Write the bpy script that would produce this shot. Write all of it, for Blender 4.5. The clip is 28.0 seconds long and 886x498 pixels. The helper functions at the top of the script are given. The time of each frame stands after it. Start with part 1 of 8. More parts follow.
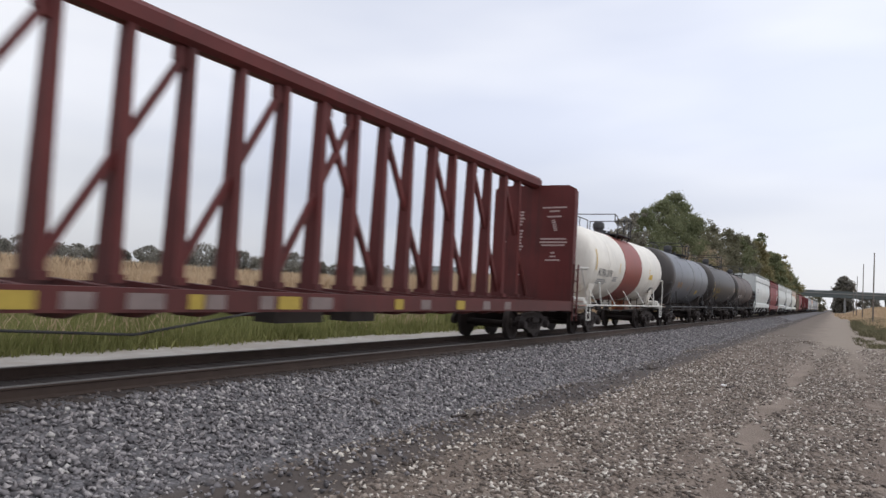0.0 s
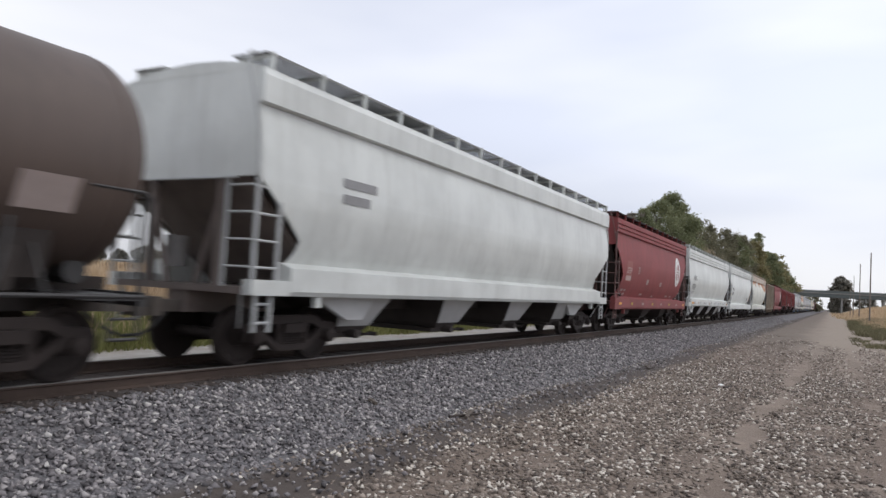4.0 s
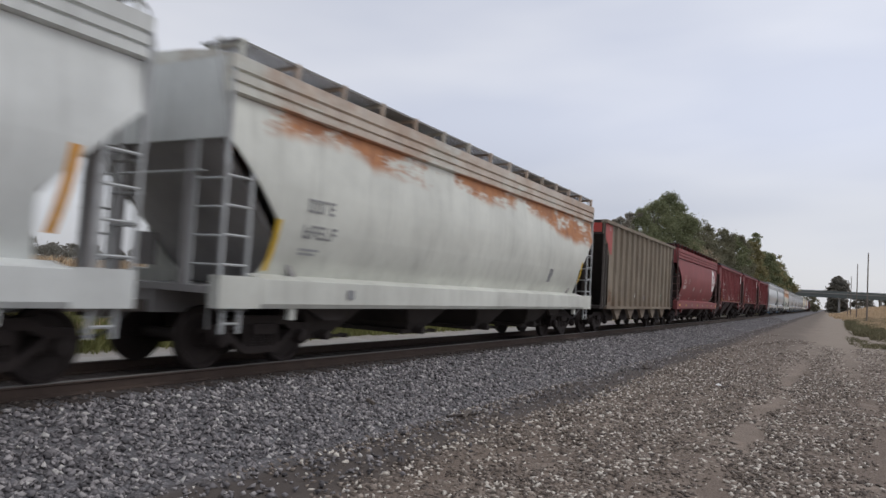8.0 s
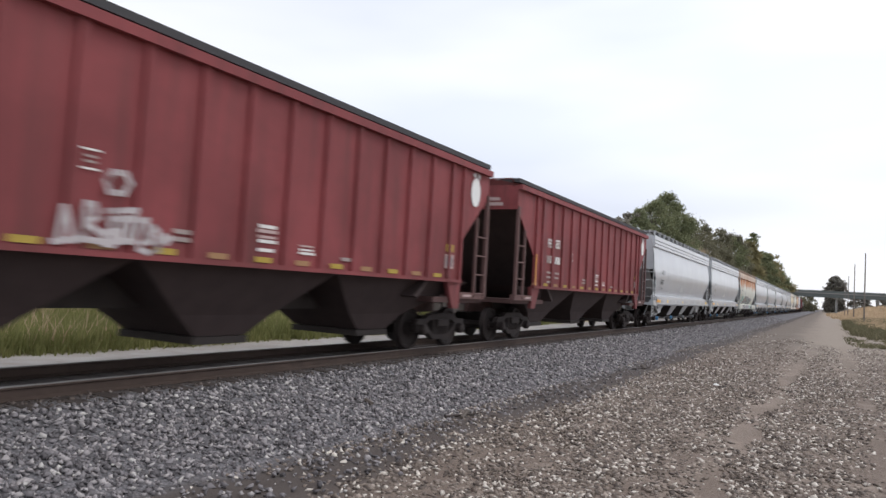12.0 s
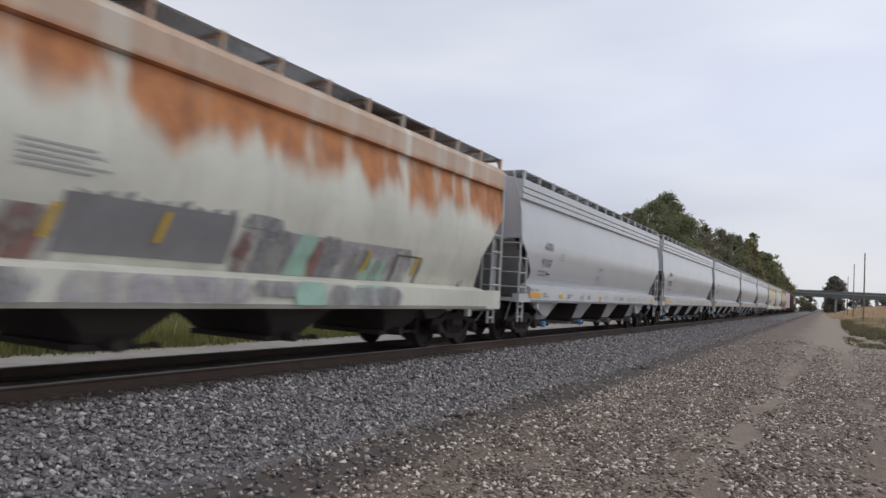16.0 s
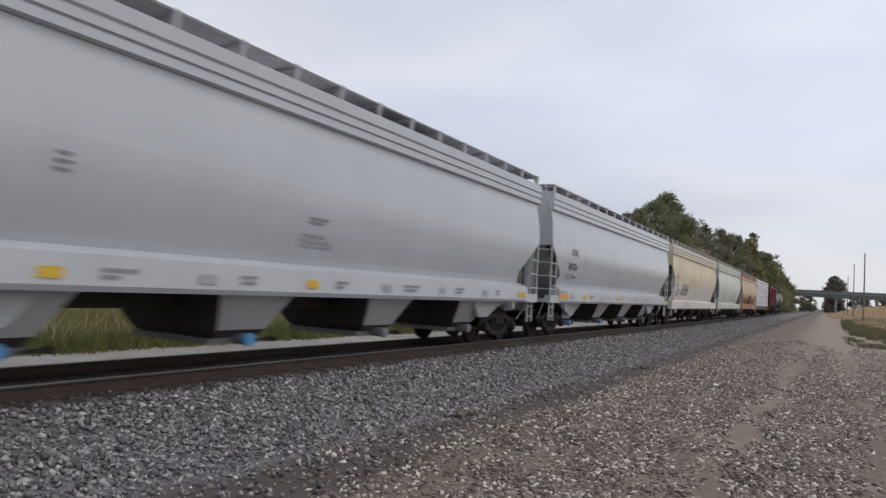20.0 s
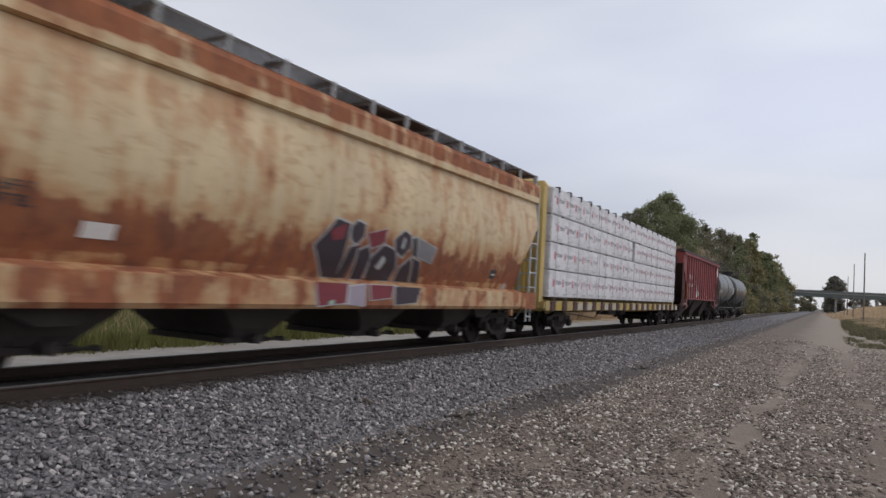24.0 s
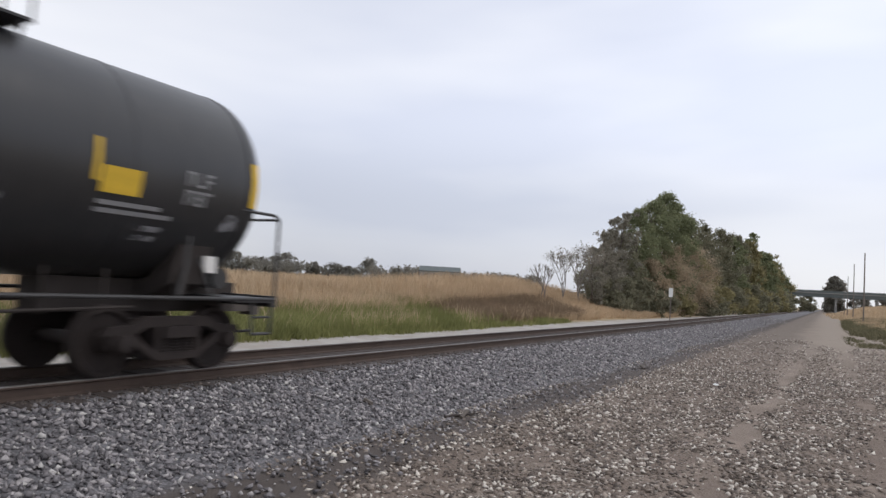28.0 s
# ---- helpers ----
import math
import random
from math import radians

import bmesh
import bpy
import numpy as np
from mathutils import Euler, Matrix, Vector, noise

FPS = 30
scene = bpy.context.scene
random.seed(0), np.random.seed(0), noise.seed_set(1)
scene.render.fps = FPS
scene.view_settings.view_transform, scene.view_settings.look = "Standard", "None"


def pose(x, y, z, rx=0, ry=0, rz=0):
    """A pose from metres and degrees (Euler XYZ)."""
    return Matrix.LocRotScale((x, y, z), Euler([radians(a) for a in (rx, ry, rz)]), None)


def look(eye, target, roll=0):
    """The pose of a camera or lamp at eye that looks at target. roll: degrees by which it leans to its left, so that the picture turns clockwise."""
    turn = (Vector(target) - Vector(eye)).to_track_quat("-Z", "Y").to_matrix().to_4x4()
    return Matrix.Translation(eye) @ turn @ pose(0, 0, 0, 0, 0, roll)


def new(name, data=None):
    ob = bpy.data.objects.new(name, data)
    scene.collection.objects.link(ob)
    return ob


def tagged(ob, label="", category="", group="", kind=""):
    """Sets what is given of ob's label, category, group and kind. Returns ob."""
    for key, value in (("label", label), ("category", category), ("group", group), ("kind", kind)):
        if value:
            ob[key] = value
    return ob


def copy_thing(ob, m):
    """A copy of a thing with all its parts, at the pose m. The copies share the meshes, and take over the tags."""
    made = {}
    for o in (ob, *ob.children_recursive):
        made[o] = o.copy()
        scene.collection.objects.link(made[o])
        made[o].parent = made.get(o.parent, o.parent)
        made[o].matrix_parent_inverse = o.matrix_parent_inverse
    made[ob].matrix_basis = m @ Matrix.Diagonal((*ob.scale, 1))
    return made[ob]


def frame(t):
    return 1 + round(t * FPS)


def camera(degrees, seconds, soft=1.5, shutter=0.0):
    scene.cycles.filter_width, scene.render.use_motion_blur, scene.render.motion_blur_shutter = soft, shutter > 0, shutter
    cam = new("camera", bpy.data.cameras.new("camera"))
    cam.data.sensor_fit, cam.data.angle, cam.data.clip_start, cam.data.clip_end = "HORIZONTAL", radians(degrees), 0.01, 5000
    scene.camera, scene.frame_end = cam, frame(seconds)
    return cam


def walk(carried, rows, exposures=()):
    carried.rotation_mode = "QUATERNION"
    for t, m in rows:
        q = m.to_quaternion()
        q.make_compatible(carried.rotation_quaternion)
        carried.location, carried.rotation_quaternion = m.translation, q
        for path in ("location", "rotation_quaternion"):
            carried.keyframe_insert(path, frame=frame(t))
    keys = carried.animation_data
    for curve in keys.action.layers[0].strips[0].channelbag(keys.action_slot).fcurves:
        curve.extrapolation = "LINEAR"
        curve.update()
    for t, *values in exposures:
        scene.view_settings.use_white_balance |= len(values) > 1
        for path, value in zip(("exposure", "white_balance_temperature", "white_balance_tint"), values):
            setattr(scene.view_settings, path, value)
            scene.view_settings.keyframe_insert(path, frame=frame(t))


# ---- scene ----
DC, V, H = 8.876, 18.45, 1.418          # track centre, train speed, eye above the rail
cam = camera(64.6, 28.0, soft=1.45, shutter=0.25)
BASE = look((0, 0, H), (math.cos(0.5016) * 100, math.sin(0.5016) * 100, H + 100 * math.tan(0.0539)), 3.35)
PAN = [(0, 14), (0.5, 13.8), (1, 12.5), (1.5, 11), (2, 9.6), (3, 9.2), (3.5, 9.2), (5.5, 8.3), (6, 7.6), (6.5, 6.6),
       (7, 6.2), (7.5, 5.4), (8, 5), (9, 5), (10, 4.3), (11, 3.2), (11.5, 2.1), (12, 0.9), (12.5, 0.3), (14.5, 0), (20, 0), (28, 0)]
LIGHT = [(0, 0.0), (1, -0.13), (2, -0.04), (3, 0.08), (6, -0.02), (7, -0.27), (8, -0.29), (9, -0.24), (10, 0.15), (11, 0.23), (12, 0.24), (14.5, -0.1), (16, -0.2), (19, -0.21), (22, -0.2), (24, -0.27), (25, -0.22), (26, -0.08), (27, 0.08), (28, 0.0)]
walk(cam, [(t, BASE @ pose(0, 0, 0, 0, math.degrees(p / 1240 / 1.15), 0)) for t, p in PAN], LIGHT)

# ---- sky and light ----
world = bpy.data.worlds.new("overcast")
scene.world = world
world.use_nodes = True
wt = world.node_tree
wt.nodes.clear()


def wn(kind, **kw):
    n = wt.nodes.new(kind)
    for k, v in kw.items():
        n.inputs[k].default_value = v
    return n


SUN_EL, SUN_AZ = radians(60), radians(165)
sky = wn("ShaderNodeTexSky")
sky.sky_type, sky.sun_disc, sky.sun_elevation, sky.sun_rotation = "NISHITA", False, SUN_EL, SUN_AZ
sky.air_density, sky.dust_density, sky.ozone_density = 1.0, 2.0, 2.0
geo = wn("ShaderNodeTexCoord")
sep = wn("ShaderNodeSeparateXYZ")
wt.links.new(geo.outputs["Generated"], sep.inputs[0])
flat = wn("ShaderNodeMapping")
flat.inputs["Scale"].default_value = (0.9, 0.9, 3.6)
flat.inputs["Location"].default_value = (0.3, 0.1, 0.25)
wt.links.new(geo.outputs["Generated"], flat.inputs[0])
cl = wn("ShaderNodeTexNoise", Scale=1.3, Detail=4.0, Roughness=0.45, Distortion=0.1)
wt.links.new(flat.outputs[0], cl.inputs["Vector"])
ramp = wn("ShaderNodeValToRGB")
ramp.color_ramp.elements[0].position, ramp.color_ramp.elements[0].color = 0.34, (7.3, 7.7, 9.0, 1)
ramp.color_ramp.elements[1].position, ramp.color_ramp.elements[1].color = 0.64, (10.2, 10.3, 10.8, 1)
wt.links.new(cl.outputs["Fac"], ramp.inputs[0])
cover = wn("ShaderNodeMix")
cover.data_type = "RGBA"
cover.inputs["Factor"].default_value = 0.88
wt.links.new(sky.outputs[0], cover.inputs["A"])
rise = wn("ShaderNodeValToRGB")
rise.color_ramp.interpolation = "EASE"
for pos, v in ((0.0, 0.80), (0.10, 0.90), (0.24, 1.13), (0.42, 1.06)):
    el = rise.color_ramp.elements.new(pos) if pos not in (0.0,) else rise.color_ramp.elements[0]
    el.color = (v, v, v, 1)
rise.color_ramp.elements[-1].color = (1.06, 1.06, 1.06, 1)
wt.links.new(sep.outputs["Z"], rise.inputs[0])
shade = wn("ShaderNodeMix")
shade.data_type, shade.blend_type = "RGBA", "MULTIPLY"
shade.inputs["Factor"].default_value = 1.0
wt.links.new(ramp.outputs[0], shade.inputs["A"])
lean = wn("ShaderNodeMapRange")
for k, v in (("From Min", 0.0), ("From Max", 0.8), ("To Min", 1.06), ("To Max", 0.84)):
    lean.inputs[k].default_value = v
wt.links.new(sep.outputs["Y"], lean.inputs["Value"])
tilt = wn("ShaderNodeVectorMath")
tilt.operation = "SCALE"
wt.links.new(rise.outputs[0], tilt.inputs[0])
wt.links.new(lean.outputs[0], tilt.inputs["Scale"])
wt.links.new(tilt.outputs[0], shade.inputs["B"])
wt.links.new(shade.outputs["Result"], cover.inputs["B"])
bg = wn("ShaderNodeBackground", Strength=0.105)
wo = wn("ShaderNodeOutputWorld")
wt.links.new(cover.outputs["Result"], bg.inputs[0])
wt.links.new(bg.outputs[0], wo.inputs[0])

sun = new("sun", bpy.data.lights.new("sun", "SUN"))
sun.data.energy, sun.data.angle, sun.data.color = 0.8, radians(25), (1.0, 0.96, 0.9)
sun.matrix_world = look((0, 0, 0), (-math.cos(SUN_EL) * math.sin(SUN_AZ), -math.cos(SUN_EL) * math.cos(SUN_AZ), -math.sin(SUN_EL)))


# ---- materials ----
class Shade:
    """A node material with a few shortcuts."""

    def __init__(self, name, rough=0.6, metal=0.0, spec=0.5):
        self.m = bpy.data.materials.new(name)
        self.m.use_nodes = True
        self.t = self.m.node_tree
        self.b = self.t.nodes["Principled BSDF"]
        self.b.inputs["Roughness"].default_value = rough
        self.b.inputs["Metallic"].default_value = metal
        self.b.inputs["Specular IOR Level"].default_value = spec
        self.pos = self.t.nodes.new("ShaderNodeTexCoord").outputs["Object"]

    def put(self, sock, v):
        if isinstance(v, bpy.types.NodeSocket):
            self.t.links.new(v, sock)
        else:
            sock.default_value = v

    def noise(self, scale=1.0, stretch=(1, 1, 1), detail=3.0, rough=0.55, off=(0, 0, 0)):
        mp = self.t.nodes.new("ShaderNodeMapping")
        mp.inputs["Scale"].default_value = stretch
        mp.inputs["Location"].default_value = off
        self.t.links.new(self.pos, mp.inputs[0])
        n = self.t.nodes.new("ShaderNodeTexNoise")
        n.inputs["Scale"].default_value = scale
        n.inputs["Detail"].default_value = detail
        n.inputs["Roughness"].default_value = rough
        self.t.links.new(mp.outputs[0], n.inputs["Vector"])
        return n.outputs["Fac"]

    def cells(self, scale):
        n = self.t.nodes.new("ShaderNodeTexVoronoi")
        n.inputs["Scale"].default_value = scale
        self.t.links.new(self.pos, n.inputs["Vector"])
        return n.outputs["Distance"], n.outputs["Color"]

    def xyz(self):
        n = self.t.nodes.new("ShaderNodeSeparateXYZ")
        self.t.links.new(self.pos, n.inputs[0])
        return n.outputs

    def step(self, v, a, b, lo=0.0, hi=1.0):
        n = self.t.nodes.new("ShaderNodeMapRange")
        n.interpolation_type = "SMOOTHSTEP"
        for k, val in (("Value", v), ("From Min", a), ("From Max", b), ("To Min", lo), ("To Max", hi)):
            self.put(n.inputs[k], val)
        return n.outputs[0]

    def op(self, kind, a, b=0.0):
        n = self.t.nodes.new("ShaderNodeMath")
        n.operation = kind
        self.put(n.inputs[0], a)
        self.put(n.inputs[1], b)
        return n.outputs[0]

    def mix(self, f, a, b):
        n = self.t.nodes.new("ShaderNodeMix")
        n.data_type = "RGBA"
        self.put(n.inputs["Factor"], f)
        self.put(n.inputs["A"], (*a, 1) if isinstance(a, tuple) else a)
        self.put(n.inputs["B"], (*b, 1) if isinstance(b, tuple) else b)
        return n.outputs["Result"]

    def island(self):
        return self.t.nodes.new("ShaderNodeNewGeometry").outputs["Random Per Island"]

    def bump(self, h, strength=0.3, dist=0.02):
        n = self.t.nodes.new("ShaderNodeBump")
        n.inputs["Strength"].default_value = strength
        n.inputs["Distance"].default_value = dist
        self.put(n.inputs["Height"], h)
        self.t.links.new(n.outputs[0], self.b.inputs["Normal"])

    def color(self, c):
        self.put(self.b.inputs["Base Color"], (*c, 1) if isinstance(c, tuple) else c)
        return self.m


def mul(c, k):
    return tuple(x * k for x in c)


def paint(name, base, grime=0.35, dirt=(0.10, 0.085, 0.07), rough=0.5, rust=None, cover=0.5, off=(0, 0, 0), fade=0.12, spec=0.5):
    """Weathered car paint: faded blotches, streaks that run down, road film low down, and rust in one of several habits."""
    s = Shade(name, rough, spec=spec)
    z = s.xyz()[2]
    blot = s.noise(0.7, detail=4, off=off)
    c = s.mix(s.step(blot, 0.3, 0.7), mul(base, 1 - fade), mul(base, 1 + fade * 0.5))
    streak = s.noise(1.0, (5.0, 5.0, 0.35), 4, 0.6, off)
    c = s.mix(s.op("MULTIPLY", s.step(streak, 0.45, 0.75), grime), c, dirt)
    fine = s.noise(14.0, (1, 1, 0.5), 4, 0.65)
    c = s.mix(s.op("MULTIPLY", s.step(fine, 0.5, 0.8), grime * 0.5), c, dirt)
    film = s.op("MULTIPLY", s.step(s.op("ADD", z, s.op("MULTIPLY", blot, 1.2)), 2.6, 1.4), grime)
    c = s.mix(film, c, mul(dirt, 1.3))
    if rust:
        r1 = s.noise(0.55, (1.0, 1.0, 0.55), 5, 0.65, off)
        tone = s.mix(s.step(s.noise(3.0, (1, 1, 0.6), 5, 0.7), 0.35, 0.7), (0.48, 0.19, 0.064), (0.30, 0.108, 0.042)) if rust in ("drip", "top") else s.mix(s.step(s.noise(3.0, (1, 1, 0.6), 5, 0.7), 0.35, 0.7), (0.30, 0.095, 0.04), (0.145, 0.042, 0.026))
        if rust == "top":
            x = s.xyz()[0]
            low = s.op("ADD", s.op("MULTIPLY", s.noise(0.35, (1, 0.1, 0.1), 4, 0.6, off), 1.3), 2.72)
            low = s.op("ADD", low, s.step(x, 3.0, 6.5, 0.0, -0.3))
            band = s.op("MULTIPLY", s.step(s.op("SUBTRACT", z, low), 0.0, 0.3), s.step(z, 4.02, 3.94, 0.3, 1.0))
            patch = s.op("ADD", s.noise(0.6, (0.7, 1, 1.8), 6, 0.7, off), s.op("MULTIPLY", s.noise(5, (0.3, 1, 1.6), 3), 0.22))
            patch = s.op("ADD", patch, s.step(x, -8.7, -7.7, -0.2, 0.08))
            patch = s.op("ADD", patch, s.op("MULTIPLY", s.step(x, -3.3, -2.7), s.step(x, -1.5, -2.1, 0.0, -0.14)))
            patch = s.op("ADD", patch, s.step(x, 3.0, 6.0, 0.0, 0.07))
            f = s.op("MULTIPLY", s.step(patch, 0.57, 0.70, 0.0, 0.92), band)
            c = s.mix(s.op("MULTIPLY", s.step(s.noise(1.1, (0.6, 1, 1.2), 5, 0.65, off), 0.40, 0.6, 0.1, 0.6), s.step(z, 3.9, 3.98)), c, (0.36, 0.28, 0.21))
        elif rust == "chalky":
            f = s.step(s.op("ADD", z, s.op("MULTIPLY", s.op("SUBTRACT", s.noise(0.5, (0.5, 1, 1), 5, 0.65, off), 0.5), 2.6)), 2.75, 2.1, 0.0, 0.75)
            f = s.op("MAXIMUM", f, s.step(z, 4.05, 4.15, 0.0, 0.7))
            c = s.mix(s.step(s.noise(1.3, (1, 1, 0.4), 5, 0.65, off), 0.52, 0.72, 0.0, 0.45), c, (0.36, 0.27, 0.15))
            tone = (0.60, 0.575, 0.55)
        elif rust == "drip":
            edge = s.op("ADD", s.op("MULTIPLY", s.noise(0.55, (1.6, 1.6, 0.05), 4, 0.6, off), 2.2), 2.0)
            f = s.op("MULTIPLY", s.step(s.op("SUBTRACT", z, edge), -0.1, 0.45), s.step(s.noise(0.55, (2.0, 2, 0.12), 5, 0.65, off), 0.30, 0.48))
            f = s.op("MULTIPLY", f, s.step(z, 4.1, 3.94, 0.5, 0.95))
        elif rust == "heavy":
            low = s.step(z, 2.75, 1.75, -0.06, 0.15)
            run = s.noise(1.0, (3.2, 3.2, 0.55), 5, 0.62)
            f = s.op("ADD", s.op("ADD", s.op("MULTIPLY", s.noise(0.8, (1.1, 1.1, 0.9), 6, 0.68, off), 0.55), s.op("MULTIPLY", run, 0.45)), low)
            f = s.op("ADD", f, s.op("MULTIPLY", s.step(z, 1.62, 1.56), -0.085))
            f = s.op("ADD", f, s.op("MULTIPLY", s.step(z, 4.08, 4.16), 0.17))
            f = s.op("ADD", f, s.op("MULTIPLY", s.op("SUBTRACT", s.noise(2.2, (1, 1, 0.8), 4, 0.6, off), 0.5), 0.16))
            c = s.mix(s.step(f, 0.41, 0.53, 0.0, 0.8), c, (0.43, 0.215, 0.09))
            c = s.mix(s.step(s.noise(1.6, (0.8, 1, 1.5), 5, 0.65), 0.45, 0.62, 0.0, 0.5), c, (0.56, 0.44, 0.26))
            c = s.mix(s.step(s.noise(3.2, (0.9, 1, 1.7), 5, 0.65, off), 0.5, 0.66, 0.0, 0.5), c, (0.36, 0.19, 0.09))
            f = s.step(f, 0.535, 0.60, 0.0, 0.9)
        elif rust == "runoff":
            ends = s.step(s.op("ABSOLUTE", s.xyz()[0]), 4.2, 6.2, 0.15, 1.0)
            f = s.op("ADD", s.op("MULTIPLY", s.noise(1.2, (1.5, 1.5, 0.5), 5, 0.65, off), 0.6), s.step(z, 2.7, 1.3, 0.0, 0.3))
            f = s.op("MULTIPLY", s.step(f, 0.42, 0.66, 0.0, 0.75), ends)
            tone = (0.36, 0.26, 0.19)
        elif rust == "film":
            f = s.op("ADD", s.op("MULTIPLY", s.noise(1.4, (1.2, 1.2, 0.5), 6, 0.7, off), 0.7), s.op("MULTIPLY", r1, 0.3))
            f = s.op("ADD", f, s.step(z, 2.0, 1.1, 0.0, 0.05))
            f = s.step(f, 1 - cover, 1 - cover + 0.14, 0.0, 0.5)
            tone = (0.165, 0.105, 0.065)
        else:
            f = s.step(r1, 1 - cover, 1 - cover + 0.12)
        c = s.mix(f, c, tone)
        s.put(s.b.inputs["Roughness"], s.step(f, 0.0, 1.0, rough, 0.88))
    s.bump(s.op("ADD", fine, s.op("MULTIPLY", blot, 2.0)), 0.10, 0.01)
    return s.color(c)


def plain(name, base, rough=0.6, metal=0.0, var=0.15, scale=8.0):
    s = Shade(name, rough, metal)
    n = s.noise(scale, detail=4)
    s.bump(n, 0.15, 0.005)
    return s.color(s.mix(n, mul(base, 1 - var), mul(base, 1 + var)))


M = {}
M["grey"] = paint("grey_paint", (0.495, 0.51, 0.53), 0.035, rough=0.24, fade=0.04)
M["palegrey"] = paint("pale_grey_paint", (0.62, 0.64, 0.62), 0.12, rough=0.42)
M["white"] = paint("off_white_paint", (0.68, 0.70, 0.68), 0.15, rust="spots", cover=0.27, off=(3, 1, 2))
M["rusttop"] = paint("white_paint_rusty_top", (0.68, 0.69, 0.63), 0.16, rust="top", off=(7, 2, 1))
M["rustdrip"] = paint("cream_paint_dripping_rust", (0.60, 0.60, 0.53), 0.14, rust="drip", off=(1, 5, 0))
M["rustheavy"] = paint("cream_paint_heavy_rust", (0.63, 0.49, 0.30), 0.32, rust="heavy", off=(4, 4, 2))
M["tan"] = paint("cream_paint", (0.62, 0.53, 0.36), 0.22, rust="chalky", off=(9, 3, 3))
M["tanpale"] = paint("pale_cream_paint", (0.60, 0.59, 0.52), 0.25, rust="spots", cover=0.28, off=(2, 8, 5))
M["red"] = paint("oxide_red_paint", (0.25, 0.060, 0.062), 0.35, (0.085, 0.042, 0.036), rough=0.6, spec=0.28)
M["redrib"] = paint("mineral_red_paint", (0.23, 0.054, 0.057), 0.5, (0.085, 0.036, 0.033), rough=0.62, off=(5, 5, 5), fade=0.2, spec=0.28)
M["maroon"] = paint("dark_maroon_paint", (0.12, 0.026, 0.024), 0.45, (0.045, 0.022, 0.02), rough=0.6, fade=0.2, spec=0.3)
M["coal"] = paint("weathered_olive_grey_steel", (0.245, 0.205, 0.155), 0.5, (0.12, 0.085, 0.058), rough=0.75, rust="film", cover=0.46, off=(3, 7, 1), fade=0.2)
M["coalred"] = paint("bright_red_end_paint", (0.42, 0.045, 0.035), 0.3)
M["cream_tank"] = paint("white_tank_paint", (0.76, 0.73, 0.66), 0.16, (0.25, 0.2, 0.16), rust="runoff", off=(2, 0, 1))
M["bandred"] = paint("brick_red_band_paint", (0.26, 0.06, 0.045), 0.2)
M["bluegrey"] = paint("blue_grey_tank_paint", (0.125, 0.132, 0.15), 0.5, (0.06, 0.06, 0.062), rough=0.42)
M["blacktank"] = paint("sooty_black_tank_paint", (0.036, 0.030, 0.028), 0.3, (0.05, 0.04, 0.036), rough=0.5)
M["browntank"] = paint("brown_black_tank_paint", (0.088, 0.062, 0.051), 0.35, (0.045, 0.034, 0.03), rough=0.55)
M["gatank"] = paint("faded_black_tank_paint", (0.122, 0.124, 0.128), 0.35, (0.05, 0.05, 0.05), rough=0.42)
M["lasttank"] = paint("glossy_black_tank_paint", (0.028, 0.028, 0.03), 0.25, (0.06, 0.055, 0.05), rough=0.36)
M["yellowcar"] = paint("dusty_yellow_car_paint", (0.54, 0.385, 0.115), 0.35)
M["truck"] = plain("dusty_cast_steel", (0.030, 0.022, 0.020), 0.85, 0.2, 0.4, 5)
M["trucklight"] = plain("dusty_brown_cast_steel", (0.10, 0.085, 0.075), 0.85, 0.1, 0.35, 5)
M["wheel"] = plain("dark_wheel_steel", (0.032, 0.024, 0.022), 0.75, 0.4, 0.35, 6)
# near-black for underframes, bay troughs and some end sheets
M["under"] = plain("near_black_underframe", (0.040, 0.032, 0.029), 0.9, 0.0, 0.35, 3)
M["undergrey"] = plain("dusty_grey_bay_paint", (0.185, 0.175, 0.17), 0.75, 0.0, 0.3, 2)
M["baygrey"] = plain("pale_grey_bay_paint", (0.42, 0.42, 0.415), 0.6, 0.0, 0.2, 2)
M["dark"] = plain("black_grating", (0.045, 0.045, 0.048), 0.8, 0.0, 0.3, 9)


def grating(name, base, open_share):
    """Bar grating: bearing bars and cross bars with open air between them."""
    s = Shade(name, 0.65)
    x, y, z = s.xyz()
    a = s.op("LESS_THAN", s.op("FRACT", s.op("MULTIPLY", x, 12.0)), 1 - open_share)
    c = s.op("LESS_THAN", s.op("FRACT", s.op("MULTIPLY", y, 24.0)), 1 - open_share)
    clear = s.t.nodes.new("ShaderNodeBsdfTransparent")
    both = s.t.nodes.new("ShaderNodeMixShader")
    s.put(both.inputs[0], s.op("MAXIMUM", a, c))
    s.t.links.new(clear.outputs[0], both.inputs[1])
    s.t.links.new(s.b.outputs[0], both.inputs[2])
    s.t.links.new(both.outputs[0], s.t.nodes["Material Output"].inputs["Surface"])
    return s.color(s.mix(s.noise(6.0), mul(base, 0.8), mul(base, 1.2)))


